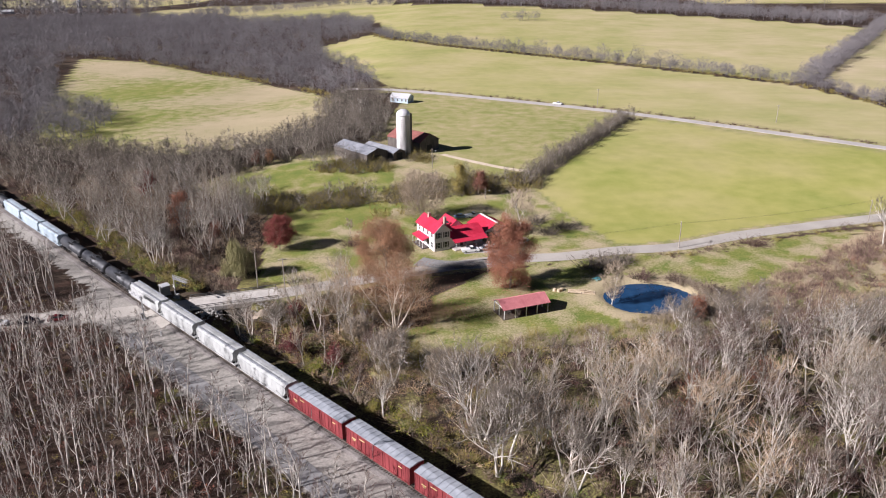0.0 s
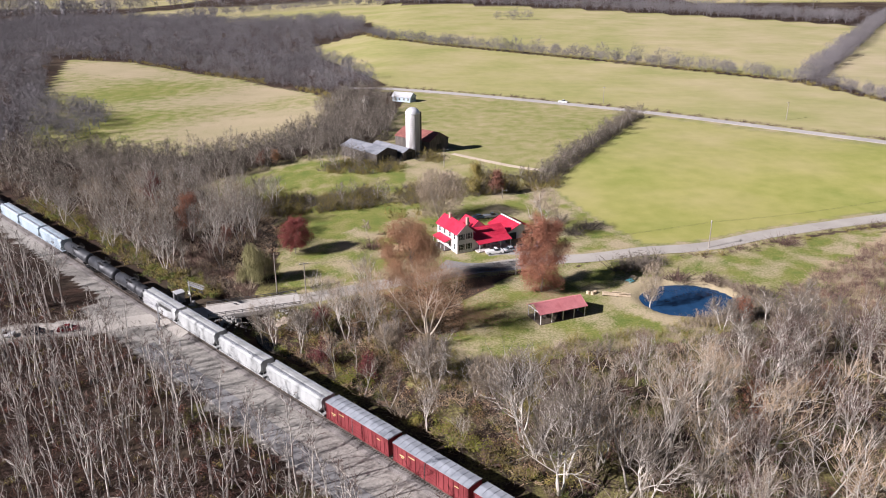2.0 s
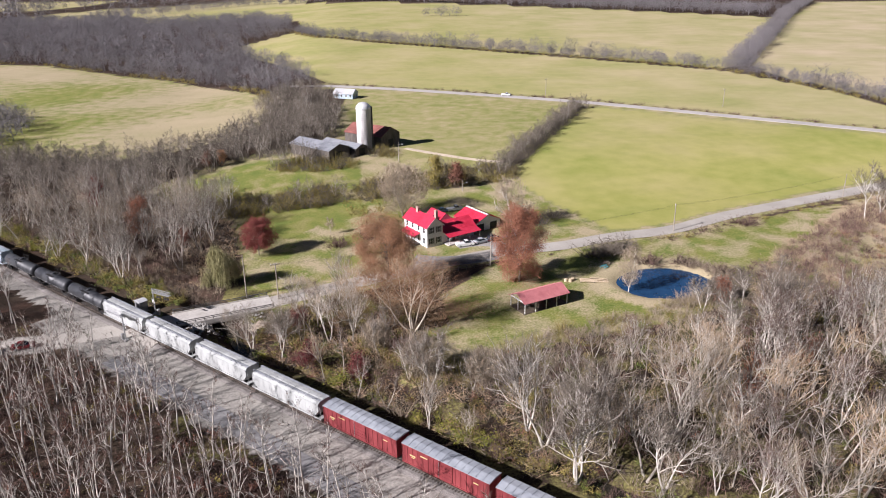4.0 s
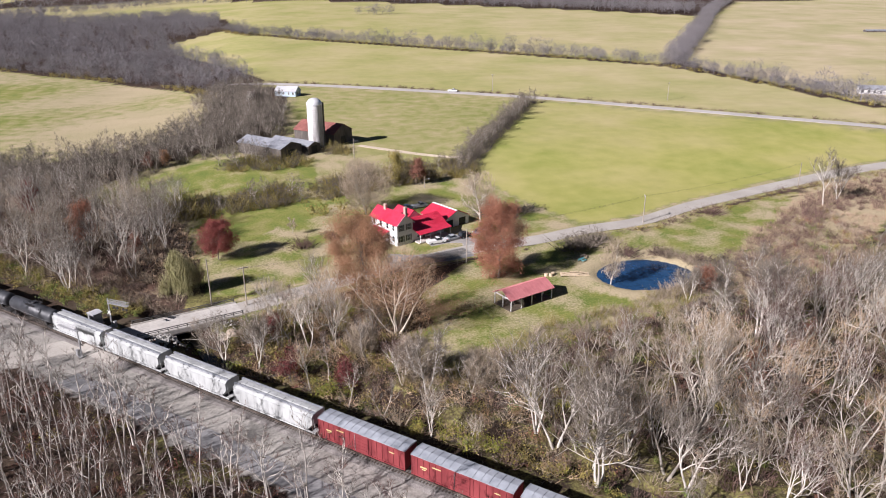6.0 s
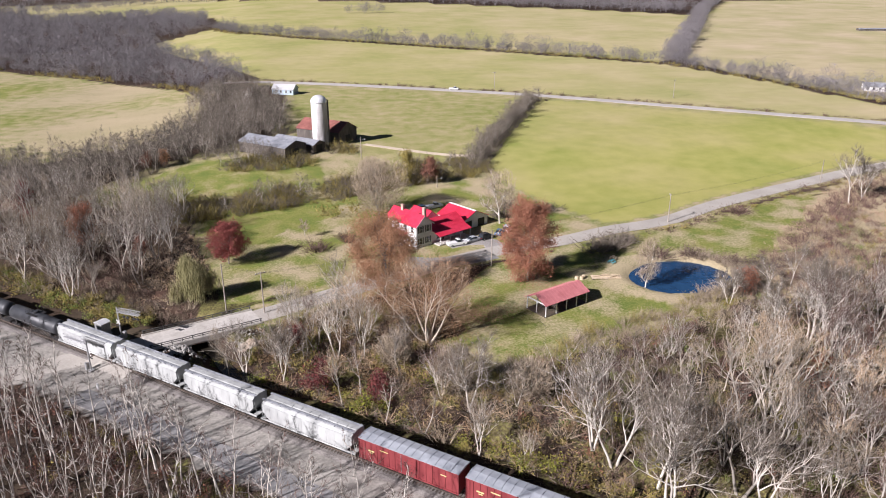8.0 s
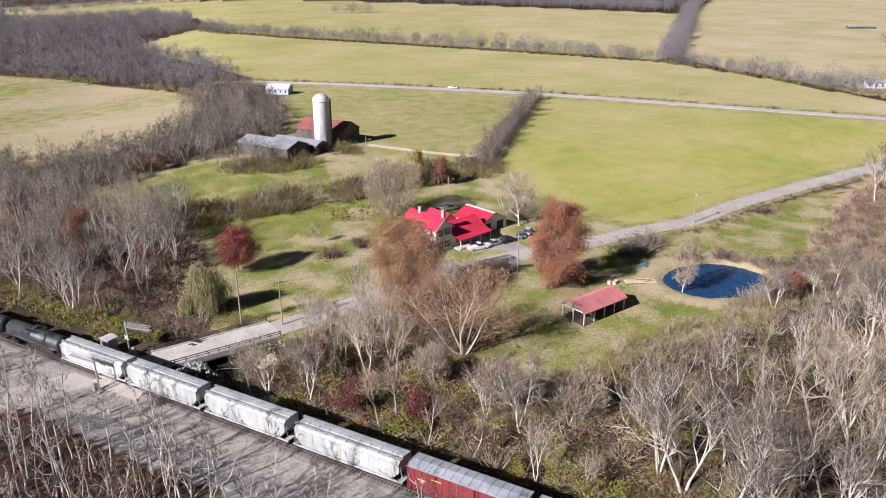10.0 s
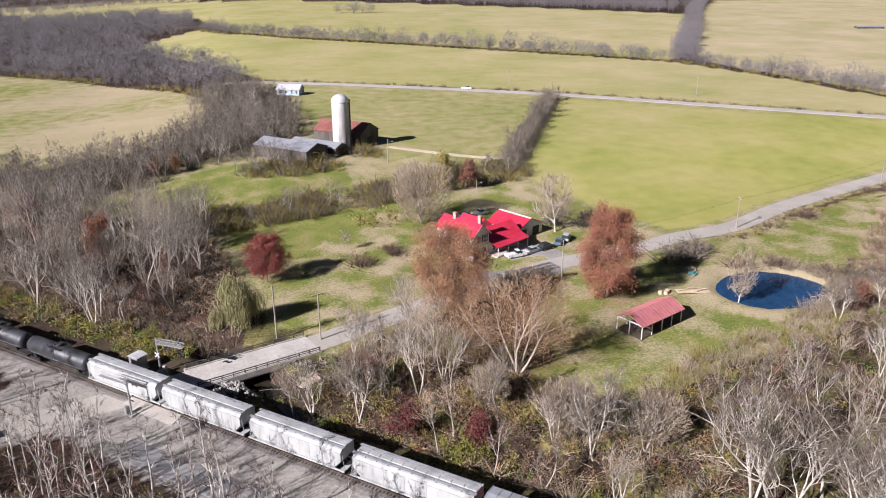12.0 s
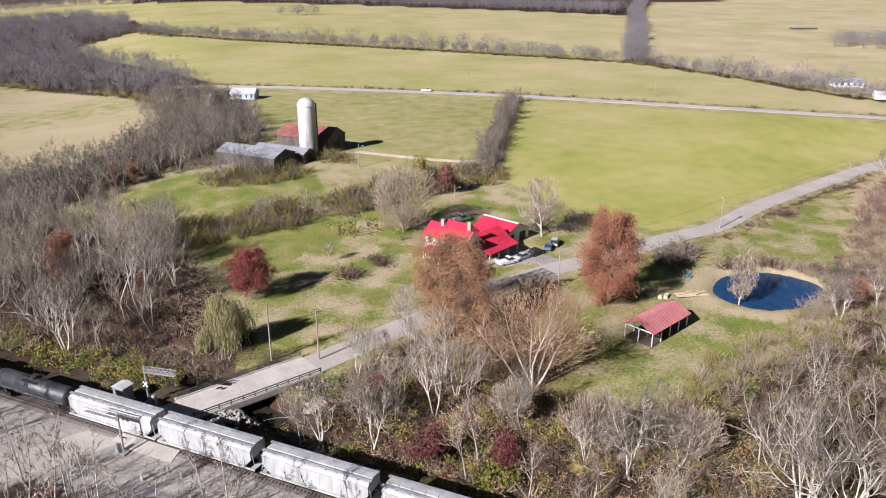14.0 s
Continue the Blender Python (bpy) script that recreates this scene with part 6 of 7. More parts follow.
    s5 = scatter(rng, (-200, 120, 235, 480), 4.6, k5, 0.4, 0.66)
    s5[inside(s5[:, 0], s5[:, 1], W_BAND), 3] *= 1.32
    rest = np.concatenate([rest, s5, scatter(rng, (30, 110, 255, 385), 3.4, near_line(H_LINE, 0, 3.0), 0.34, 0.52)])
    rest = rest[rest[:, 0] > -0.72 * rest[:, 1] - 12]
    stuff("wood_limbs", [c[0] for c in mid], rest, BARK_PALE, "grey trunks and limbs of leafless woods", "woods", np.random.default_rng(6))
    stuff("wood_twigs", [c[1] for c in mid], rest, TWIG, "bare grey-brown twigs of leafless woods", "woods", np.random.default_rng(6))
    # distance
    k6 = lambda x, y: inside(x, y, W_BACK) | inside(x, y, W_CLUMP) | inside(x, y, W_LEFT) | inside(x, y, W_COPSE) | ((from_line(x, y, A_LINE) < 4) & (np.hypot(x - 304, y - 364) > 15)) | (from_line(x, y, B_LINE) < 7) | (np.hypot((x - 98) / 24, (y - 966) / 14) < 1)
    s6 = scatter(rng, (-700, 700, 310, 1230), 11.0, k6, 1.05, 1.7)
    k7 = lambda x, y: (np.sin(x * 0.0063 + 0.5) * np.sin(y * 0.0071 + 1.0) < 0.08) & (np.abs(x - 60) < 0.75 * y + 60) & ~inside(x, y, FIELD_B) & ~inside(x, y, FIELD_R) & (y > 1170)
    s7 = scatter(rng, (-1500, 1900, 1170, 2300), 42, k7, 2.8, 3.8)
    s6 = np.concatenate([s6, scatter(rng, (-500, 720, 850, 1490), 11, near_line([(-420, 1290), (-300, 1390), (-200, 1465), (0, 1330), (190, 1190), (490, 912), (520, 930), (300, 1160)], 0, 17), 1.4, 2.1)])
    s6 = np.concatenate([s6, scatter(rng, (-120, 440, 225, 860), 5.0, lambda x, y: (from_line(x, y, A_LINE) < 5.5) & (np.hypot(x - 304, y - 364) > 13), 0.6, 1.2), scatter(rng, (-700, 0, 310, 1230), 7.0, lambda x, y: (inside(x, y, W_BACK) | inside(x, y, W_LEFT)) & (from_line(x, y, FIELD_1 + FIELD_1[:1]) < 14), 0.5, 0.9), scatter(rng, (250, 700, 500, 1120), 7.0, near_line(B_LINE, 0, 8), 0.9, 1.3), scatter(rng, (-350, -170, 330, 670), 7.5, lambda x, y: inside(x, y, W_CLUMP), 0.7, 1.2)])
    s6 = s6[s6[:, 0] > -0.72 * s6[:, 1] - 10]
    # both far belts carry the distance haze in their twig colour
    stuff("farthest_woods", coarse, s7, TWIG_HAZED, "leafless woods along the horizon with haze put into their grey", "woods", np.random.default_rng(8))
    stuff("far_woods", far, s6, TWIG_HAZED, "leafless woods in the distance with haze put into their grey-brown", "woods", np.random.default_rng(7))
    # thickets and undergrowth
    thicket = [brush_shape(100 + i, 36, 2.2 + 0.4 * i) for i in range(4)]
    low = [brush_shape(110 + i, 22, 1.2, 1.4, 0.04) for i in range(3)]
    bush = [bush_shape(120 + i) for i in range(4)]
    creek_side = lambda x, y: (np.hypot(x + 45, y - 155.5) > 9) & (perp(x, y) > 9.5) & (perp(x, y) < 42) & (along(x, y) > -70) & (along(x, y) < 58) & ~inside(x, y, MEADOW) & off_road(x, y, 6)
    skirt = [(-12, 116), (2, 122), (14, 132), (30, 137), (52, 142), (76, 150), (100, 172), (135, 200), (180, 212), (180, 190), (100, 140), (50, 120), (10, 105)]
    wood_floor = lambda x, y: (inside(x, y, W_RIGHT) & (perp(x, y) > 17)) | creek_side(x, y) | inside(x, y, skirt)
    b1 = scatter(rng, (-80, 160, 66, 220), 3.0, lambda x, y: wood_floor(x, y) & (x < 140), 0.5, 1.1)
    b2 = scatter(rng, (-170, -40, 160, 270), 3.6, lambda x, y: inside(x, y, W_MID) & (perp(x, y) > 9) & (np.hypot(x + 52, y - 178) > 6), 0.6, 1.4)
    b2 = np.concatenate([b2, scatter(rng, (-130, -50, 165, 250), 2.0, lambda x, y: (from_line(x, y, CREEK) < 6) & (perp(x, y) > 9) & (y > 172), 0.5, 1.1)])
    hem_brush = scatter(rng, (-6, 90, 118, 180), 2.2, near_line([(-4, 126), (12, 133), (30, 139), (52, 145), (74, 153)], 0, 5.0), 0.45, 1.0)
    stuff("pale_thicket", thicket, np.concatenate([b1[::4], b2[::3], b2[1::6], hem_brush[1::3], hem_brush[2::3]]), TWIG_PALE, "pale leafless thicket under the trees", "undergrowth", rng)
    stuff("brown_thicket", thicket, np.concatenate([b1[1::4], b1[2::4], b2[2::3], scatter(rng, (70, 240, 150, 235), 3.0, lambda x, y: inside(x, y, SCRUB), 0.5, 1.0)]), TWIG_RUST, "rusty brown leafless thicket", "undergrowth", rng)
    bank = scatter(rng, (-60, 12, 95, 178), 2.1, creek_side, 0.6, 1.5)
    fringe = scatter(rng, (-80, -40, 170, 240), 2.1, lambda x, y: inside(x, y, [(-70, 176), (-52, 182), (-50, 200), (-55, 234), (-66, 230), (-64, 200)]) & (np.hypot(x + 50, y - 179) > 5), 0.6, 1.5)
    stuff("tan_brush", low, np.concatenate([bank[::2], fringe[::2]]), TWIG_TAN, "tan dry brush on the creek banks", "undergrowth", rng)
    stuff("grey_brush", low, np.concatenate([bank[1::2], fringe[1::2]]), TWIG, "grey leafless brush on the creek banks", "undergrowth", rng)
    young = scatter(rng, (-130, 30, 62, 190), 2.7, k1, 0.5, 1.3)
    stuff("young_wood_bushes", bush, np.concatenate([young[::4] * [1, 1, 1, 0.7], scatter(rng, (-130, 30, 62, 190), 2.2, lambda x, y: (perp(x, y) < -14.2) & (perp(x, y) > -17) & off_road(x, y, 7) & (along(x, y) < 50) & (along(x, y) > -70) & (np.sin(x * 0.3) > -0.2), 0.35, 0.7)]), LEAF_OLIVE, "low olive bushes on the floor of the young wood", "undergrowth", rng)
    stuff("young_wood_brambles", bush, np.concatenate([young[3::4], young[1::6]]) * [1, 1, 1, 0.7], LEAF_RUSSET, "low russet brambles on the floor of the young wood", "undergrowth", rng)
    stuff("young_wood_brush", low, young, TWIG_RUST, "low rusty brush on the floor of the young wood", "undergrowth", rng)
    track_side = lambda x, y: (perp(x, y) > 10.4) & (perp(x, y) < 15.0) & (along(x, y) > -60) & (along(x, y) < 200) & off_road(x, y, 7)
    g1 = scatter(rng, (-170, 40, 60, 260), 2.6, track_side, 0.45, 0.95)
    g1 = np.concatenate([g1, scatter(rng, (-190, -50, 150, 300), 2.3, lambda x, y: (perp(x, y) > 8.4) & (perp(x, y) < 16) & (along(x, y) > 66) & (along(x, y) < 200) & off_road(x, y, 8), 0.5, 1.2)])
    g2 = scatter(rng, (-60, 140, 70, 200), 4.6, wood_floor, 0.4, 1.15)
    lush = [bush_shape(130 + i, 380, 1.7, 2.7, 0.12) for i in range(4)]
    g3 = scatter(rng, (-60, 20, 95, 180), 3.9, creek_side, 0.5, 1.35)
    g4 = scatter(rng, (-190, -50, 150, 300), 4.2, lambda x, y: (perp(x, y) > 9.5) & (perp(x, y) < 17) & (along(x, y) > 66) & (along(x, y) < 190) & off_road(x, y, 8), 0.5, 1.1)
    hedge = scatter(rng, (-74, 45, 228, 280), 1.7, near_line(YARD_HEDGE, 0, 8.5), 0.5, 1.5)
    hedge[:, 3] *= 0.85 + 0.45 * np.sin(hedge[:, 0] * 0.42 + 1.5 * np.sin(hedge[:, 0] * 0.17))
    stuff("green_bushes", bush, np.concatenate([g1[::3], g2[::3]]), LEAF_GREEN, "green leafy bushes along the creek", "undergrowth", rng)
    stuff("bank_shrubs", lush, np.concatenate([g3[::3], g4[::2]]), LEAF_OLIVE, "tall yellow-olive leafy shrubs along the railway and creek", "undergrowth", rng)
    stuff("green_bank_shrubs", lush, np.concatenate([g3[1::6], g4[1::2]]), LEAF_LIME, "tall yellow-green leafy shrubs along the railway and creek", "undergrowth", rng)
    stuff("tan_bank_shrubs", lush, np.concatenate([g3[2::6], g3[4::6]]), LEAF_DRY, "tan half-bare shrubs along the creek", "undergrowth", rng)
    stuff("russet_bushes", bush, np.concatenate([g2[2::3] * [1, 1, 1, 0.8]]), LEAF_RUSSET, "russet leafy bushes under the trees", "undergrowth", rng)
    farm_edge = scatter(rng, (-55, 20, 275, 305), 2.6, lambda x, y: (np.hypot((x + 32) / 1.8, y - 284) < 9) | (np.hypot(x + 4, y - 297) < 6), 0.7, 1.7)
    line_foot = scatter(rng, (-120, 440, 225, 850), 4.2, lambda x, y: from_line(x, y, [(p - 2.5, q - 3.5) for p, q in A_LINE]) < 3.0, 0.7, 1.4)
    lane_bush = scatter(rng, (62, 200, 185, 240), 3.4, lambda x, y: (from_line(x, y, NEAR_LINE) > 5.2) & (from_line(x, y, NEAR_LINE) < 9) & (y < 205 + (x - 85) * 0.31) & (np.sin(x * 0.25) > -0.3), 0.4, 0.95)
    wood_foot = scatter(rng, (-345, -55, 420, 700), 4.0, near_line([(-60, 440), (-82, 484), (-138, 554), (-199, 605), (-273, 671), (-330, 694)], 0, 3.5), 0.7, 1.5)
    wood_foot = wood_foot[np.sin(wood_foot[:, 0] * 0.07) > -0.5]
    stuff("olive_bushes", bush, np.concatenate([g1[1::3], g1[2::3], g2[1::3], line_foot, wood_foot, lane_bush]), LEAF_OLIVE, "yellow-olive leafy bushes and vines", "undergrowth", rng)
    stuff("olive_brush", thicket, np.concatenate([hedge[::2], farm_edge[::2], hem_brush[::3]]), LEAF_OLIVE, "olive-green brushy hedges along the lawn and the wood", "undergrowth", rng)
    band = scatter(rng, (-200, -15, 262, 430), 4.2, lambda x, y: inside(x, y, W_BAND), 0.8, 1.6)
    stuff("hedge_thicket", thicket, np.concatenate([band, hedge[1::2], farm_edge[1::2], scatter(rng, (30, 110, 255, 385), 2.4, near_line(H_LINE, 0, 4.0), 0.8, 1.3)]), TWIG, "grey leafless hedge thicket", "undergrowth", rng)
    reeds = scatter(rng, (50, 90, 145, 185), 1.9, lambda x, y: (np.hypot((x - POND[0]) / POND[2], (y - POND[1]) / POND[3]) > 1.04) & (np.hypot((x - POND[0]) / POND[2], (y - POND[1]) / POND[3]) < 1.45) & (x + 0.5 * (POND[1] - y) > POND[0] + 2), 0.5, 1.1)
    stuff("pond_brush", thicket, reeds, TWIG_PALE, "pale leafless brush on the pond bank", "undergrowth", rng)
    dry = scatter(rng, (68, 240, 146, 246), 2.5, lambda x, y: inside(x, y, SCRUB_LAND) & off_road(x, y, 7) & (np.hypot((x - POND[0]) / POND[2], (y - POND[1]) / POND[3]) > 1.25) & (np.sin(x * 0.19 + 1.3 * np.sin(y * 0.23)) > -0.45), 0.5, 1.2)
    stuff("dry_brush", low, dry, DRY_STEM, "dry tan weeds and stems on rough ground", "undergrowth", rng)
    edge = scatter(rng, (-100, 345, 215, 500), 3.0, near_line(HIGHWAY_EDGE, 0, 1.6), 0.5, 1.0)
    lane = scatter(rng, (70, 200, 190, 240), 2.2, lambda x, y: (from_line(x, y, NEAR_LINE) > 4.5) & (from_line(x, y, NEAR_LINE) < 8) & (y < 205 + (x - 85) * 0.31), 0.5, 1.2)
    stuff("roadside_brush", low + thicket[:1], np.concatenate([edge, lane[::2]]), TWIG_RUST, "rusty brown roadside brush", "undergrowth", rng)


def plant(templates, spots, bark, twig, label, group, rng):
    """Each tree a thing of its own: trunk and crown."""
    made = []
    twig = twig if isinstance(twig, tuple) else (twig,)
    barks = bark if isinstance(bark, tuple) else (bark,)
    bark = barks[0]
    for i, (wood, fine, _) in enumerate(templates):
        made.append((fast_mesh("trunk", *wood.arrays(), barks[i % len(barks)], True), [fast_mesh("crown", *fine.arrays(), t) for t in twig]))
    for x, y, z, k in spots:
        tr, crowns = made[rng.integers(0, len(made))]
        ob = new("bare_tree", tr)
        ob.matrix_basis = Matrix.Translation((x, y, z)) @ Matrix.Rotation(rng.uniform(0, math.tau), 4, "Z") @ Matrix.Diagonal((k, k, k * rng.uniform(0.9, 1.15), 1))
        tagged(ob, label, "tree", group)
        part("crown", crowns[rng.integers(0, len(crowns))], bark, ob)


def leafy(name, label, x, y, seed, tall, spread, clear, leaf_mat, n, size, bark, puff=0.7, limbs=9, stems=1, group="", twig=None, crown=None, dome=None, girth=0.015, **kw):
    """A tree that holds its leaves: trunk and limbs, twigs, and a crown of small leaf clumps round the twig ends."""
    wood, fine, tips = bare_tree(seed, tall, spread, clear, limbs, 6, 3 if n else 5, 3 if n else 4, girth, stems, twig_r=0.012 if "fan" in kw else 0.018, **kw)
    ob = new(name, fast_mesh("trunk", *wood.arrays(), bark, True))
    ob.matrix_basis = Matrix.Translation((x, y, h(x, y)))
    tagged(ob, label, "tree", group)
    if dome:
        wide, low, high, k = dome
        g = np.random.default_rng(seed + 2)
        d = g.normal(size=(k, 3))
        d /= np.linalg.norm(d, axis=1)[:, None]
        lump = 1 + 0.10 * np.sin(d[:, 0] * 5 + seed) + 0.09 * np.sin(d[:, 1] * 6 + d[:, 2] * 4)
        at = d * (g.uniform(0.2, 1.0, k) ** 0.35 * lump)[:, None] * [wide, wide, (high - low) / 2] + [0, 0, (high + low) / 2]
        go = (at - [0, 0, low]) / np.linalg.norm(at - [0, 0, low], axis=1)[:, None] + g.normal(size=(k, 3)) * 0.35
        go *= (g.uniform(0.7, 1.7, k) / np.linalg.norm(go, axis=1))[:, None]
        fine.shoots(at - go, at, 0.03 if "fan" in kw else 0.055, g)
    part("twig_crown", fast_mesh("twig_crown", *fine.arrays(), twig or TWIG), TWIG, ob)
    if n:
        g = np.random.default_rng(seed + 1)
        ends = np.array([tuple(t[0][j]) for t in tips for j in (1, 2)])
        at = ends[g.integers(0, len(ends), n)] + g.normal(size=(n, 3)) * puff
        if crown:
            wide, low, high = crown
            k = 110
            d = g.normal(size=(k, 3))
            d /= np.linalg.norm(d, axis=1)[:, None]
            lobes = d * (g.uniform(0.35, 1.0, k) ** 0.5)[:, None] * [wide, wide, (high - low) / 2] * g.uniform(0.85, 1.12, (k, 1)) + [0, 0, (high + low) / 2]
            m = n * 4 // 5
            at[:m] = lobes[g.integers(0, k, m)] + g.normal(size=(m, 3)) * puff
            at[:, 2] = np.maximum(at[:, 2], low * 0.6)
        c = Cloud()
        c.leaves(at, size, g)
        part("leaf_crown", fast_mesh("leaf_crown", *c.arrays(), leaf_mat), leaf_mat, ob)
    return ob


def willow(x, y):
    wood, fine, tips = bare_tree(301, 13.0, 0.78, 0.25, 11, 5, 0, 0, 0.020)
    ob = new("willow_tree", fast_mesh("trunk", *wood.arrays(), BARK_GREY, True))
    ob.matrix_basis = Matrix.Translation((x, y, h(x, y)))
    tagged(ob, "weeping willow with thin yellow-olive hanging foliage", "tree")
    g = np.random.default_rng(302)
    ends = np.array([tuple(t[0][j]) for t in tips for j in (0, 1, 2)])
    n = 1200
    top = ends[g.integers(0, len(ends), n)] + g.normal(size=(n, 3)) * 0.4
    drop = np.minimum(top[:, 2] - 0.8, g.uniform(2.0, 9.0, n))
    out = top[:, :2] / (np.linalg.norm(top[:, :2], axis=1)[:, None] + 0.3)
    c = Cloud()
    for i in range(12):
        u = (i + g.uniform(0, 1, n)) / 12
        at = top.copy()
        at[:, :2] += out * (1.3 * np.sin(u * 1.6))[:, None] + g.normal(size=(n, 2)) * 0.12
        at[:, 2] -= u * drop
        c.shoots(at, at + g.normal(size=(n, 3)) * [0.25, 0.25, 0.2] - [0, 0, 1.1], 0.036, g)
    part("crown", fast_mesh("crown", *c.arrays(), LEAF_WILLOW), LEAF_WILLOW, ob)


def fallen_leaves():
    g = np.random.default_rng(77)
    at = []
    for x, y, wide, deep, n in ((-13, 162, 8.5, 5.5, 6000), (6, 155.5, 9.5, 5.0, 4500), (-2, 150, 6.0, 4.0, 2500)):
        p = np.stack([x + wide * 0.55 * g.normal(size=n), y + deep * 0.55 * g.normal(size=n)], 1)
        at.append(p[np.hypot((p[:, 0] - x) / wide, (p[:, 1] - y) / deep) < 1.3])
    p = np.concatenate(at)
    p = p[off_road(p[:, 0], p[:, 1], 5)]
    c = Cloud()
    c.leaves(np.column_stack([p, height(p[:, 0], p[:, 1]) + g.uniform(0.05, 0.2, len(p))]), 0.12, g)
    tagged(new("fallen_leaves", fast_mesh("fallen_leaves", *c.arrays(), LEAF_DRY)), "dry brown fallen leaves on the grass round the sycamore", "leaves", kind="stuff")


def specimen_trees():
    fallen_leaves()
    leafy("oak_tree", "tall oak holding dense russet brown leaves", 24.6, 170.6, 201, 20.0, 0.75, 0.12, LEAF_BROWN, 52000, 0.115, BARK_GREY, 0.75, 16, crown=(6.1, 0.6, 20.4))
    leafy("oak_tree", "oak with thinning tan brown leaves by the yard", -9.8, 171.5, 203, 19.0, 0.9, 0.15, LEAF_TAN, 60000, 0.11, BARK_GREY, 0.9, 15, crown=(7.6, 1.0, 20.0))
    leafy("maple_tree", "small dark red maple on the lawn", -44.2, 199.0, 205, 10.5, 0.95, 0.15, LEAF_RED, 20000, 0.12, BARK_GREY, 0.5, 13, crown=(4.7, 1.4, 11.4))
    leafy("sycamore_tree", "large many-stemmed sycamore with beige limbs and few tan leaves", -4.6, 146.8, 207, 20.0, 0.62, 0.38, LEAF_TAN, 20000, 0.07, BARK_BEIGE, 1.5, 7, 6, twig=TWIG_TAN, dome=(10.0, 4.5, 19.5, 3000), girth=0.011, fan=((3.2, 0.92), (2.6, 0.45), (4.4, 0.15), (0.2, 0.20), (-0.2, 0.62), (1.4, 0.42)))
    leafy("yard_tree", "broad leafless grey shade tree behind the house", -1.4, 228.0, 211, 17.0, 0.95, 0.06, LEAF_TAN, 0, 0.1, BARK_PALE, limbs=22, twig=TWIG_PALE, dome=(8.8, 1.5, 19.0, 6500))
    leafy("yard_tree", "leafless pale tree beside the garage", 31.5, 212.5, 213, 17.0, 0.9, 0.12, LEAF_TAN, 0, 0.1, BARK_WHITE, limbs=12, twig=TWIG_PALE, dome=(5.2, 4.0, 17.0, 1500))
    leafy("rust_tree", "small tree with rusty red leaves by the hedge", 19.1, 253.2, 215, 9.0, 0.8, 0.15, LEAF_RUSSET, 2200, 0.2, BARK_GREY, 0.7, 10)
    leafy("rust_tree", "dark brown-green tree by the hedge", 11.5, 254.5, 217, 12.0, 0.7, 0.1, LEAF_OLIVE, 3000, 0.2, BARK_GREY, 0.8, 12)
    leafy("pond_tree", "leafless grey tree at the pond bank", 50.4, 161.4, 219, 12.5, 0.55, 0.14, LEAF_TAN, 0, 0.1, BARK_WHITE, limbs=14, twig=TWIG_PALE, dome=(3.1, 2.0, 13.5, 900), girth=0.011)
    leafy("yard_tree", "small pale leafless tree on the lawn", -24.4, 213.8, 221, 5.5, 0.9, 0.2, LEAF_TAN, 0, 0.1, BARK_PALE, limbs=9, twig=TWIG_PALE)
    for i, (x, y, t, m, name) in enumerate(((-27.0, 136.0, 8.5, LEAF_WINE, "dark red leafy small tree by the railway"), (-17.0, 131.0, 6.5, LEAF_WINE, "dark red leafy small tree by the railway"), (-66.0, 204.0, 8.0, LEAF_RUSSET, "tree with rusty leaves among bare woods"),
                                          (-81.0, 217.0, 14.0, LEAF_BROWN, "tree with rusty leaves among bare woods"), (-104.0, 245.0, 14.0, LEAF_RED, "tree with rusty leaves among bare woods"), (68.5, 150.5, 8.5, LEAF_BROWN, "rusty thin-leaved tree at the wood's edge"),
                                          (72.0, 121.0, 7.0, LEAF_BROWN, "rusty thin-leaved tree at the wood's edge"), (-30.0, 151.0, 5.0, LEAF_WINE, "dark red leafy small tree by the railway"), (54.0, 110.0, 9.0, LEAF_BROWN, "rusty-leaved oak in the wood"))):
        leafy("russet_tree", name, x, y, 230 + i, t, 0.85, 0.12, m, 1700 if t < 12 else 5000, 0.15, BARK_GREY, 0.7, 10)
    for i, (x, y) in enumerate(((-69.0, 293.0), (-75.0, 293.0))):
        leafy("russet_tree", "small tree with russet leaves at the edge of the wood", x, y, 345 + i, 6.5, 0.85, 0.12, LEAF_RUSSET if i else LEAF_TAN, 1500, 0.16, BARK_GREY, 0.6, 10)
    for i, (x, y, t) in enumerate(((18.9, 99.2, 20), (14.6, 104.5, 18), (67.7, 128.0, 18), (43.0, 92.0, 19), (30.0, 90.5, 16), (16.5, 92.5, 18), (59.0, 126.0, 15), (-3.5, 121.5, 14), (-40.0, 385.0, 15), (144.0, 203.8, 17), (152.0, 207.0, 15), (80.0, 140.0, 14), (73.0, 148.0, 10), (63.5, 148.0, 9), (69.0, 151.5, 8), (82.0, 152.0, 11), (-33.0, 142.5, 12))):
        leafy("white_tree", "tall leafless tree with white forked limbs", x, y, 250 + i, t, 0.95, 0.3, LEAF_TAN, 0, 0.1, BARK_WHITE, limbs=11, stems=1 + i % 3, twig=TWIG, group="white-limbed trees", rise=0.3, girth=0.0125)
    for i, (x, y, t) in enumerate(((-5.0, 127.0, 10.0), (7.0, 121.5, 9.0), (-13.0, 138.0, 8.0))):
        leafy("creek_tree", "round-crowned leafless tan-grey tree by the creek", x, y, 330 + i, t, 0.9, 0.12, LEAF_TAN, 0, 0.1, BARK_PALE, limbs=14, twig=TWIG_PALE, dome=(t * 0.46, 1.2, t * 1.02, 2200), girth=0.011, group="round-crowned trees by the creek")
    willow(-49.7, 179.5)
    g = np.random.default_rng(77)
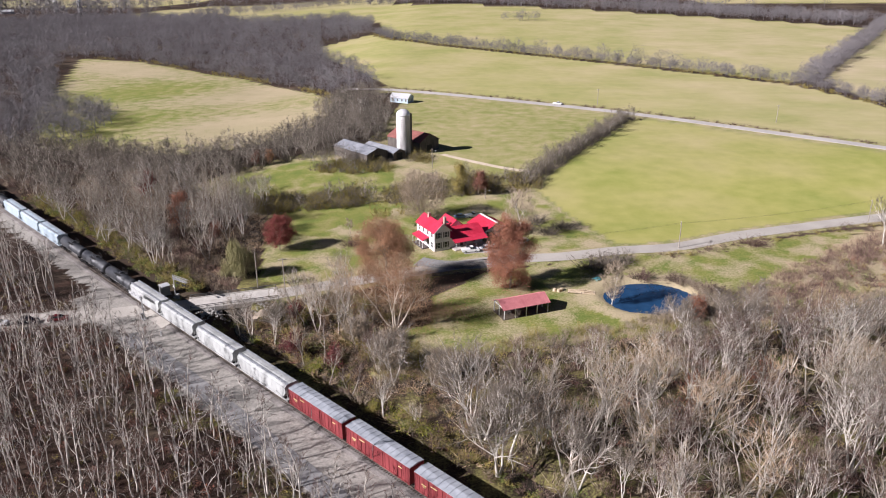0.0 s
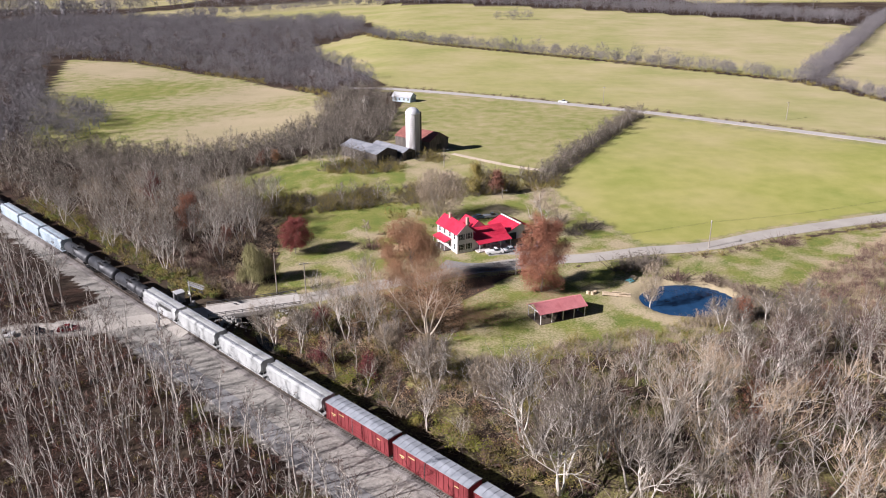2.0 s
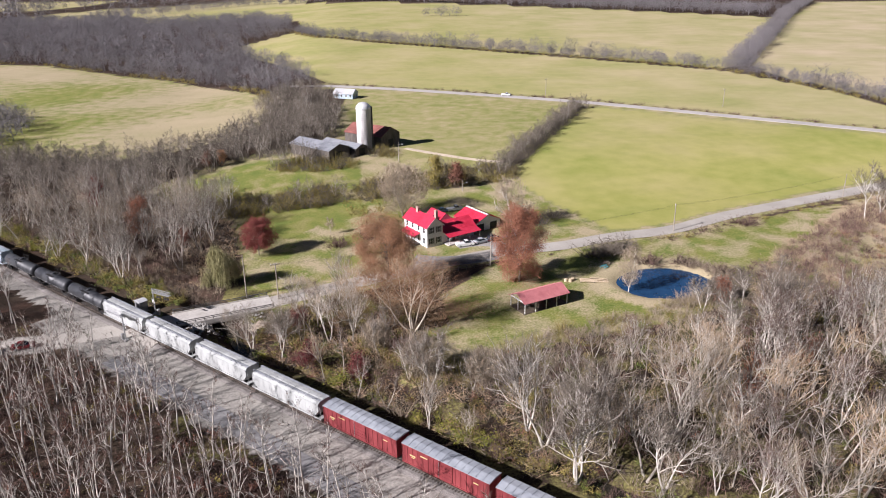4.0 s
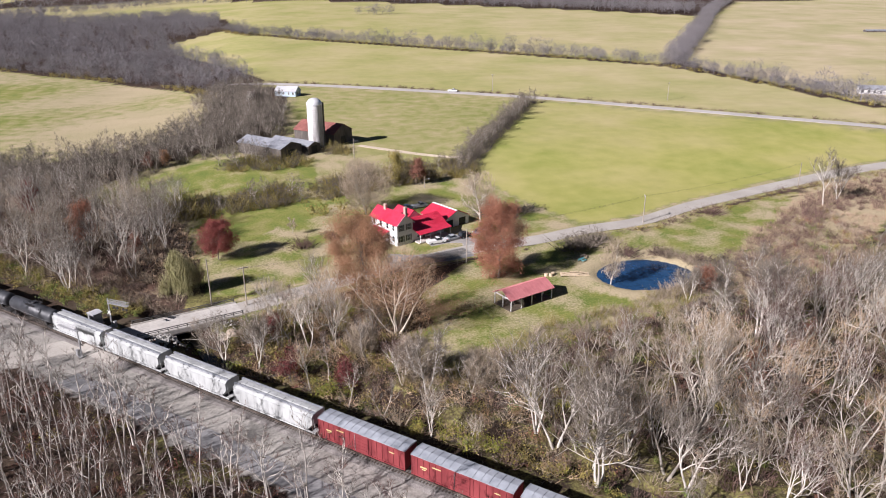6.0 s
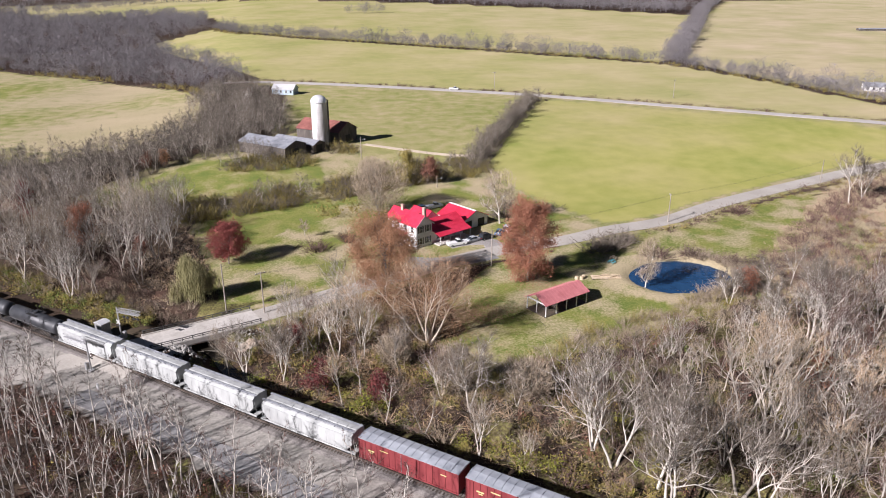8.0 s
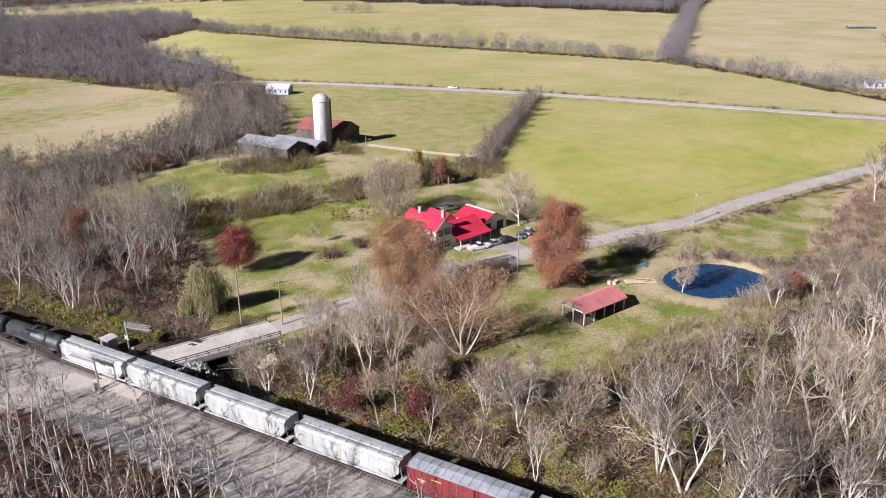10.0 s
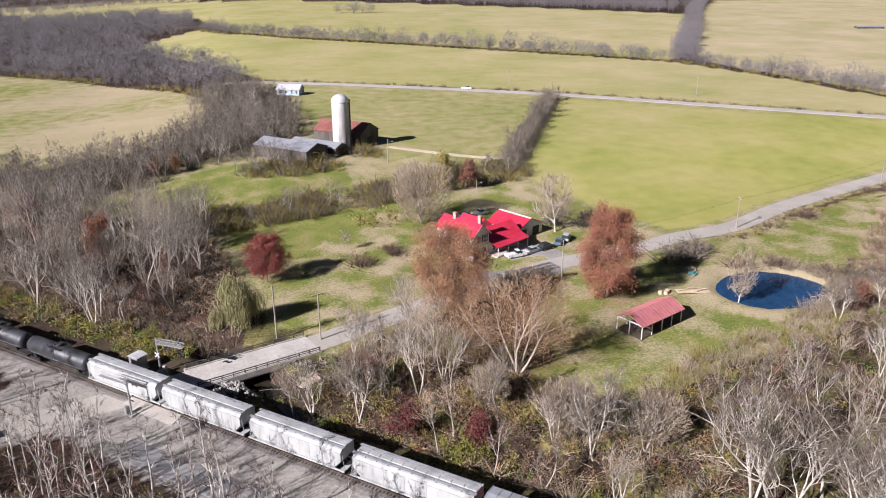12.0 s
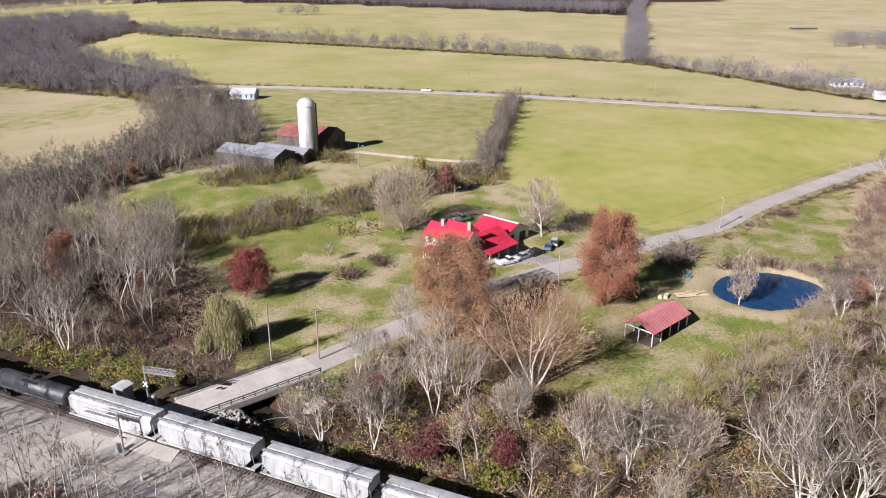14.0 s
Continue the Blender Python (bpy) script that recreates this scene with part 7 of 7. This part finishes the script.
    at = np.concatenate([g.normal(size=(k, 2)) * r + c for c, r, k in (((-8, 156), 7.0, 8000), ((-13, 166), 5.5, 4500), ((7, 161), 6.0, 900), ((27, 168), 3.5, 900))])
    c = Cloud()
    c.leaves(np.column_stack([at, height(at[:, 0], at[:, 1]) + 0.05]), 0.13, g, 0.85)
    tagged(new("fallen_leaves", fast_mesh("fallen_leaves", *c.arrays(), LEAF_TAN)), "tan fallen leaves lying under the oaks", "leaves", kind="stuff")
    rng = np.random.default_rng(31)
    for i, (x, y, k, m, label) in enumerate(((-14.0, 211.2, 1.0, TWIG_RUST, "brown leafless shrub on the lawn"), (-21.9, 203.2, 1.6, TWIG_RUST, "round brown leafless shrub on the lawn"), (-13.0, 207.5, 1.2, TWIG_RUST, "brown leafless shrub on the lawn"), (-3.6, 222.0, 1.2, LEAF_GREEN, "small evergreen shrub by the house"),
                                          (33.5, 218.0, 1.6, TWIG, "grey leafless shrub beside the field"), (41.0, 214.0, 1.4, TWIG, "grey leafless shrub beside the field"), (46.0, 220.0, 1.7, TWIG, "grey leafless shrub beside the field"), (37.5, 226.0, 1.9, TWIG, "grey leafless shrub beside the field"), (49.5, 185.5, 1.9, TWIG, "grey leafless shrub beside the lane"), (53.0, 186.6, 2.1, TWIG, "grey leafless shrub beside the lane"), (56.5, 188.2, 2.0, TWIG, "grey leafless shrub beside the lane"), (60.0, 190.4, 1.7, TWIG, "grey leafless shrub beside the lane"), (-14.0, 229.0, 2.0, LEAF_OLIVE, "olive-green leafy shrub on the lawn"), (-9.0, 233.5, 2.2, LEAF_OLIVE, "olive-green leafy shrub on the lawn"), (-18.0, 232.0, 1.8, LEAF_OLIVE, "olive-green leafy shrub on the lawn"), (77.5, 159.0, 1.5, TWIG, "grey leafless shrub on the pond bank"), (74.0, 154.5, 1.7, TWIG, "grey leafless shrub on the pond bank"), (80.0, 163.0, 1.6, TWIG, "grey leafless shrub on the pond bank"), (78.5, 168.5, 1.4, TWIG_RUST, "brown leafless shrub on the pond bank"), (71.0, 175.5, 1.4, TWIG_RUST, "brown leafless shrub on the pond bank"), (64.0, 151.5, 1.3, TWIG_PALE, "pale leafless shrub on the pond bank"), (62.0, 176.5, 1.6, TWIG_RUST, "brown leafless shrub on the pond bank"), (69.0, 152.0, 1.3, TWIG_PALE, "pale leafless shrub on the pond bank"), (104.0, 204.0, 1.5, TWIG_RUST, "brown shrub beside the lane"))):
        me = fast_mesh("shrub", *(bush_shape(400 + i) if m in (LEAF_GREEN, LEAF_OLIVE) else brush_shape(400 + i, 110, 2.0, 1.5)), m)
        single("shrub", me, m, label, "shrub", Matrix.Translation((x, y, h(x, y))) @ Matrix.Scale(k, 4), "shrubs")


woods()
specimen_trees()
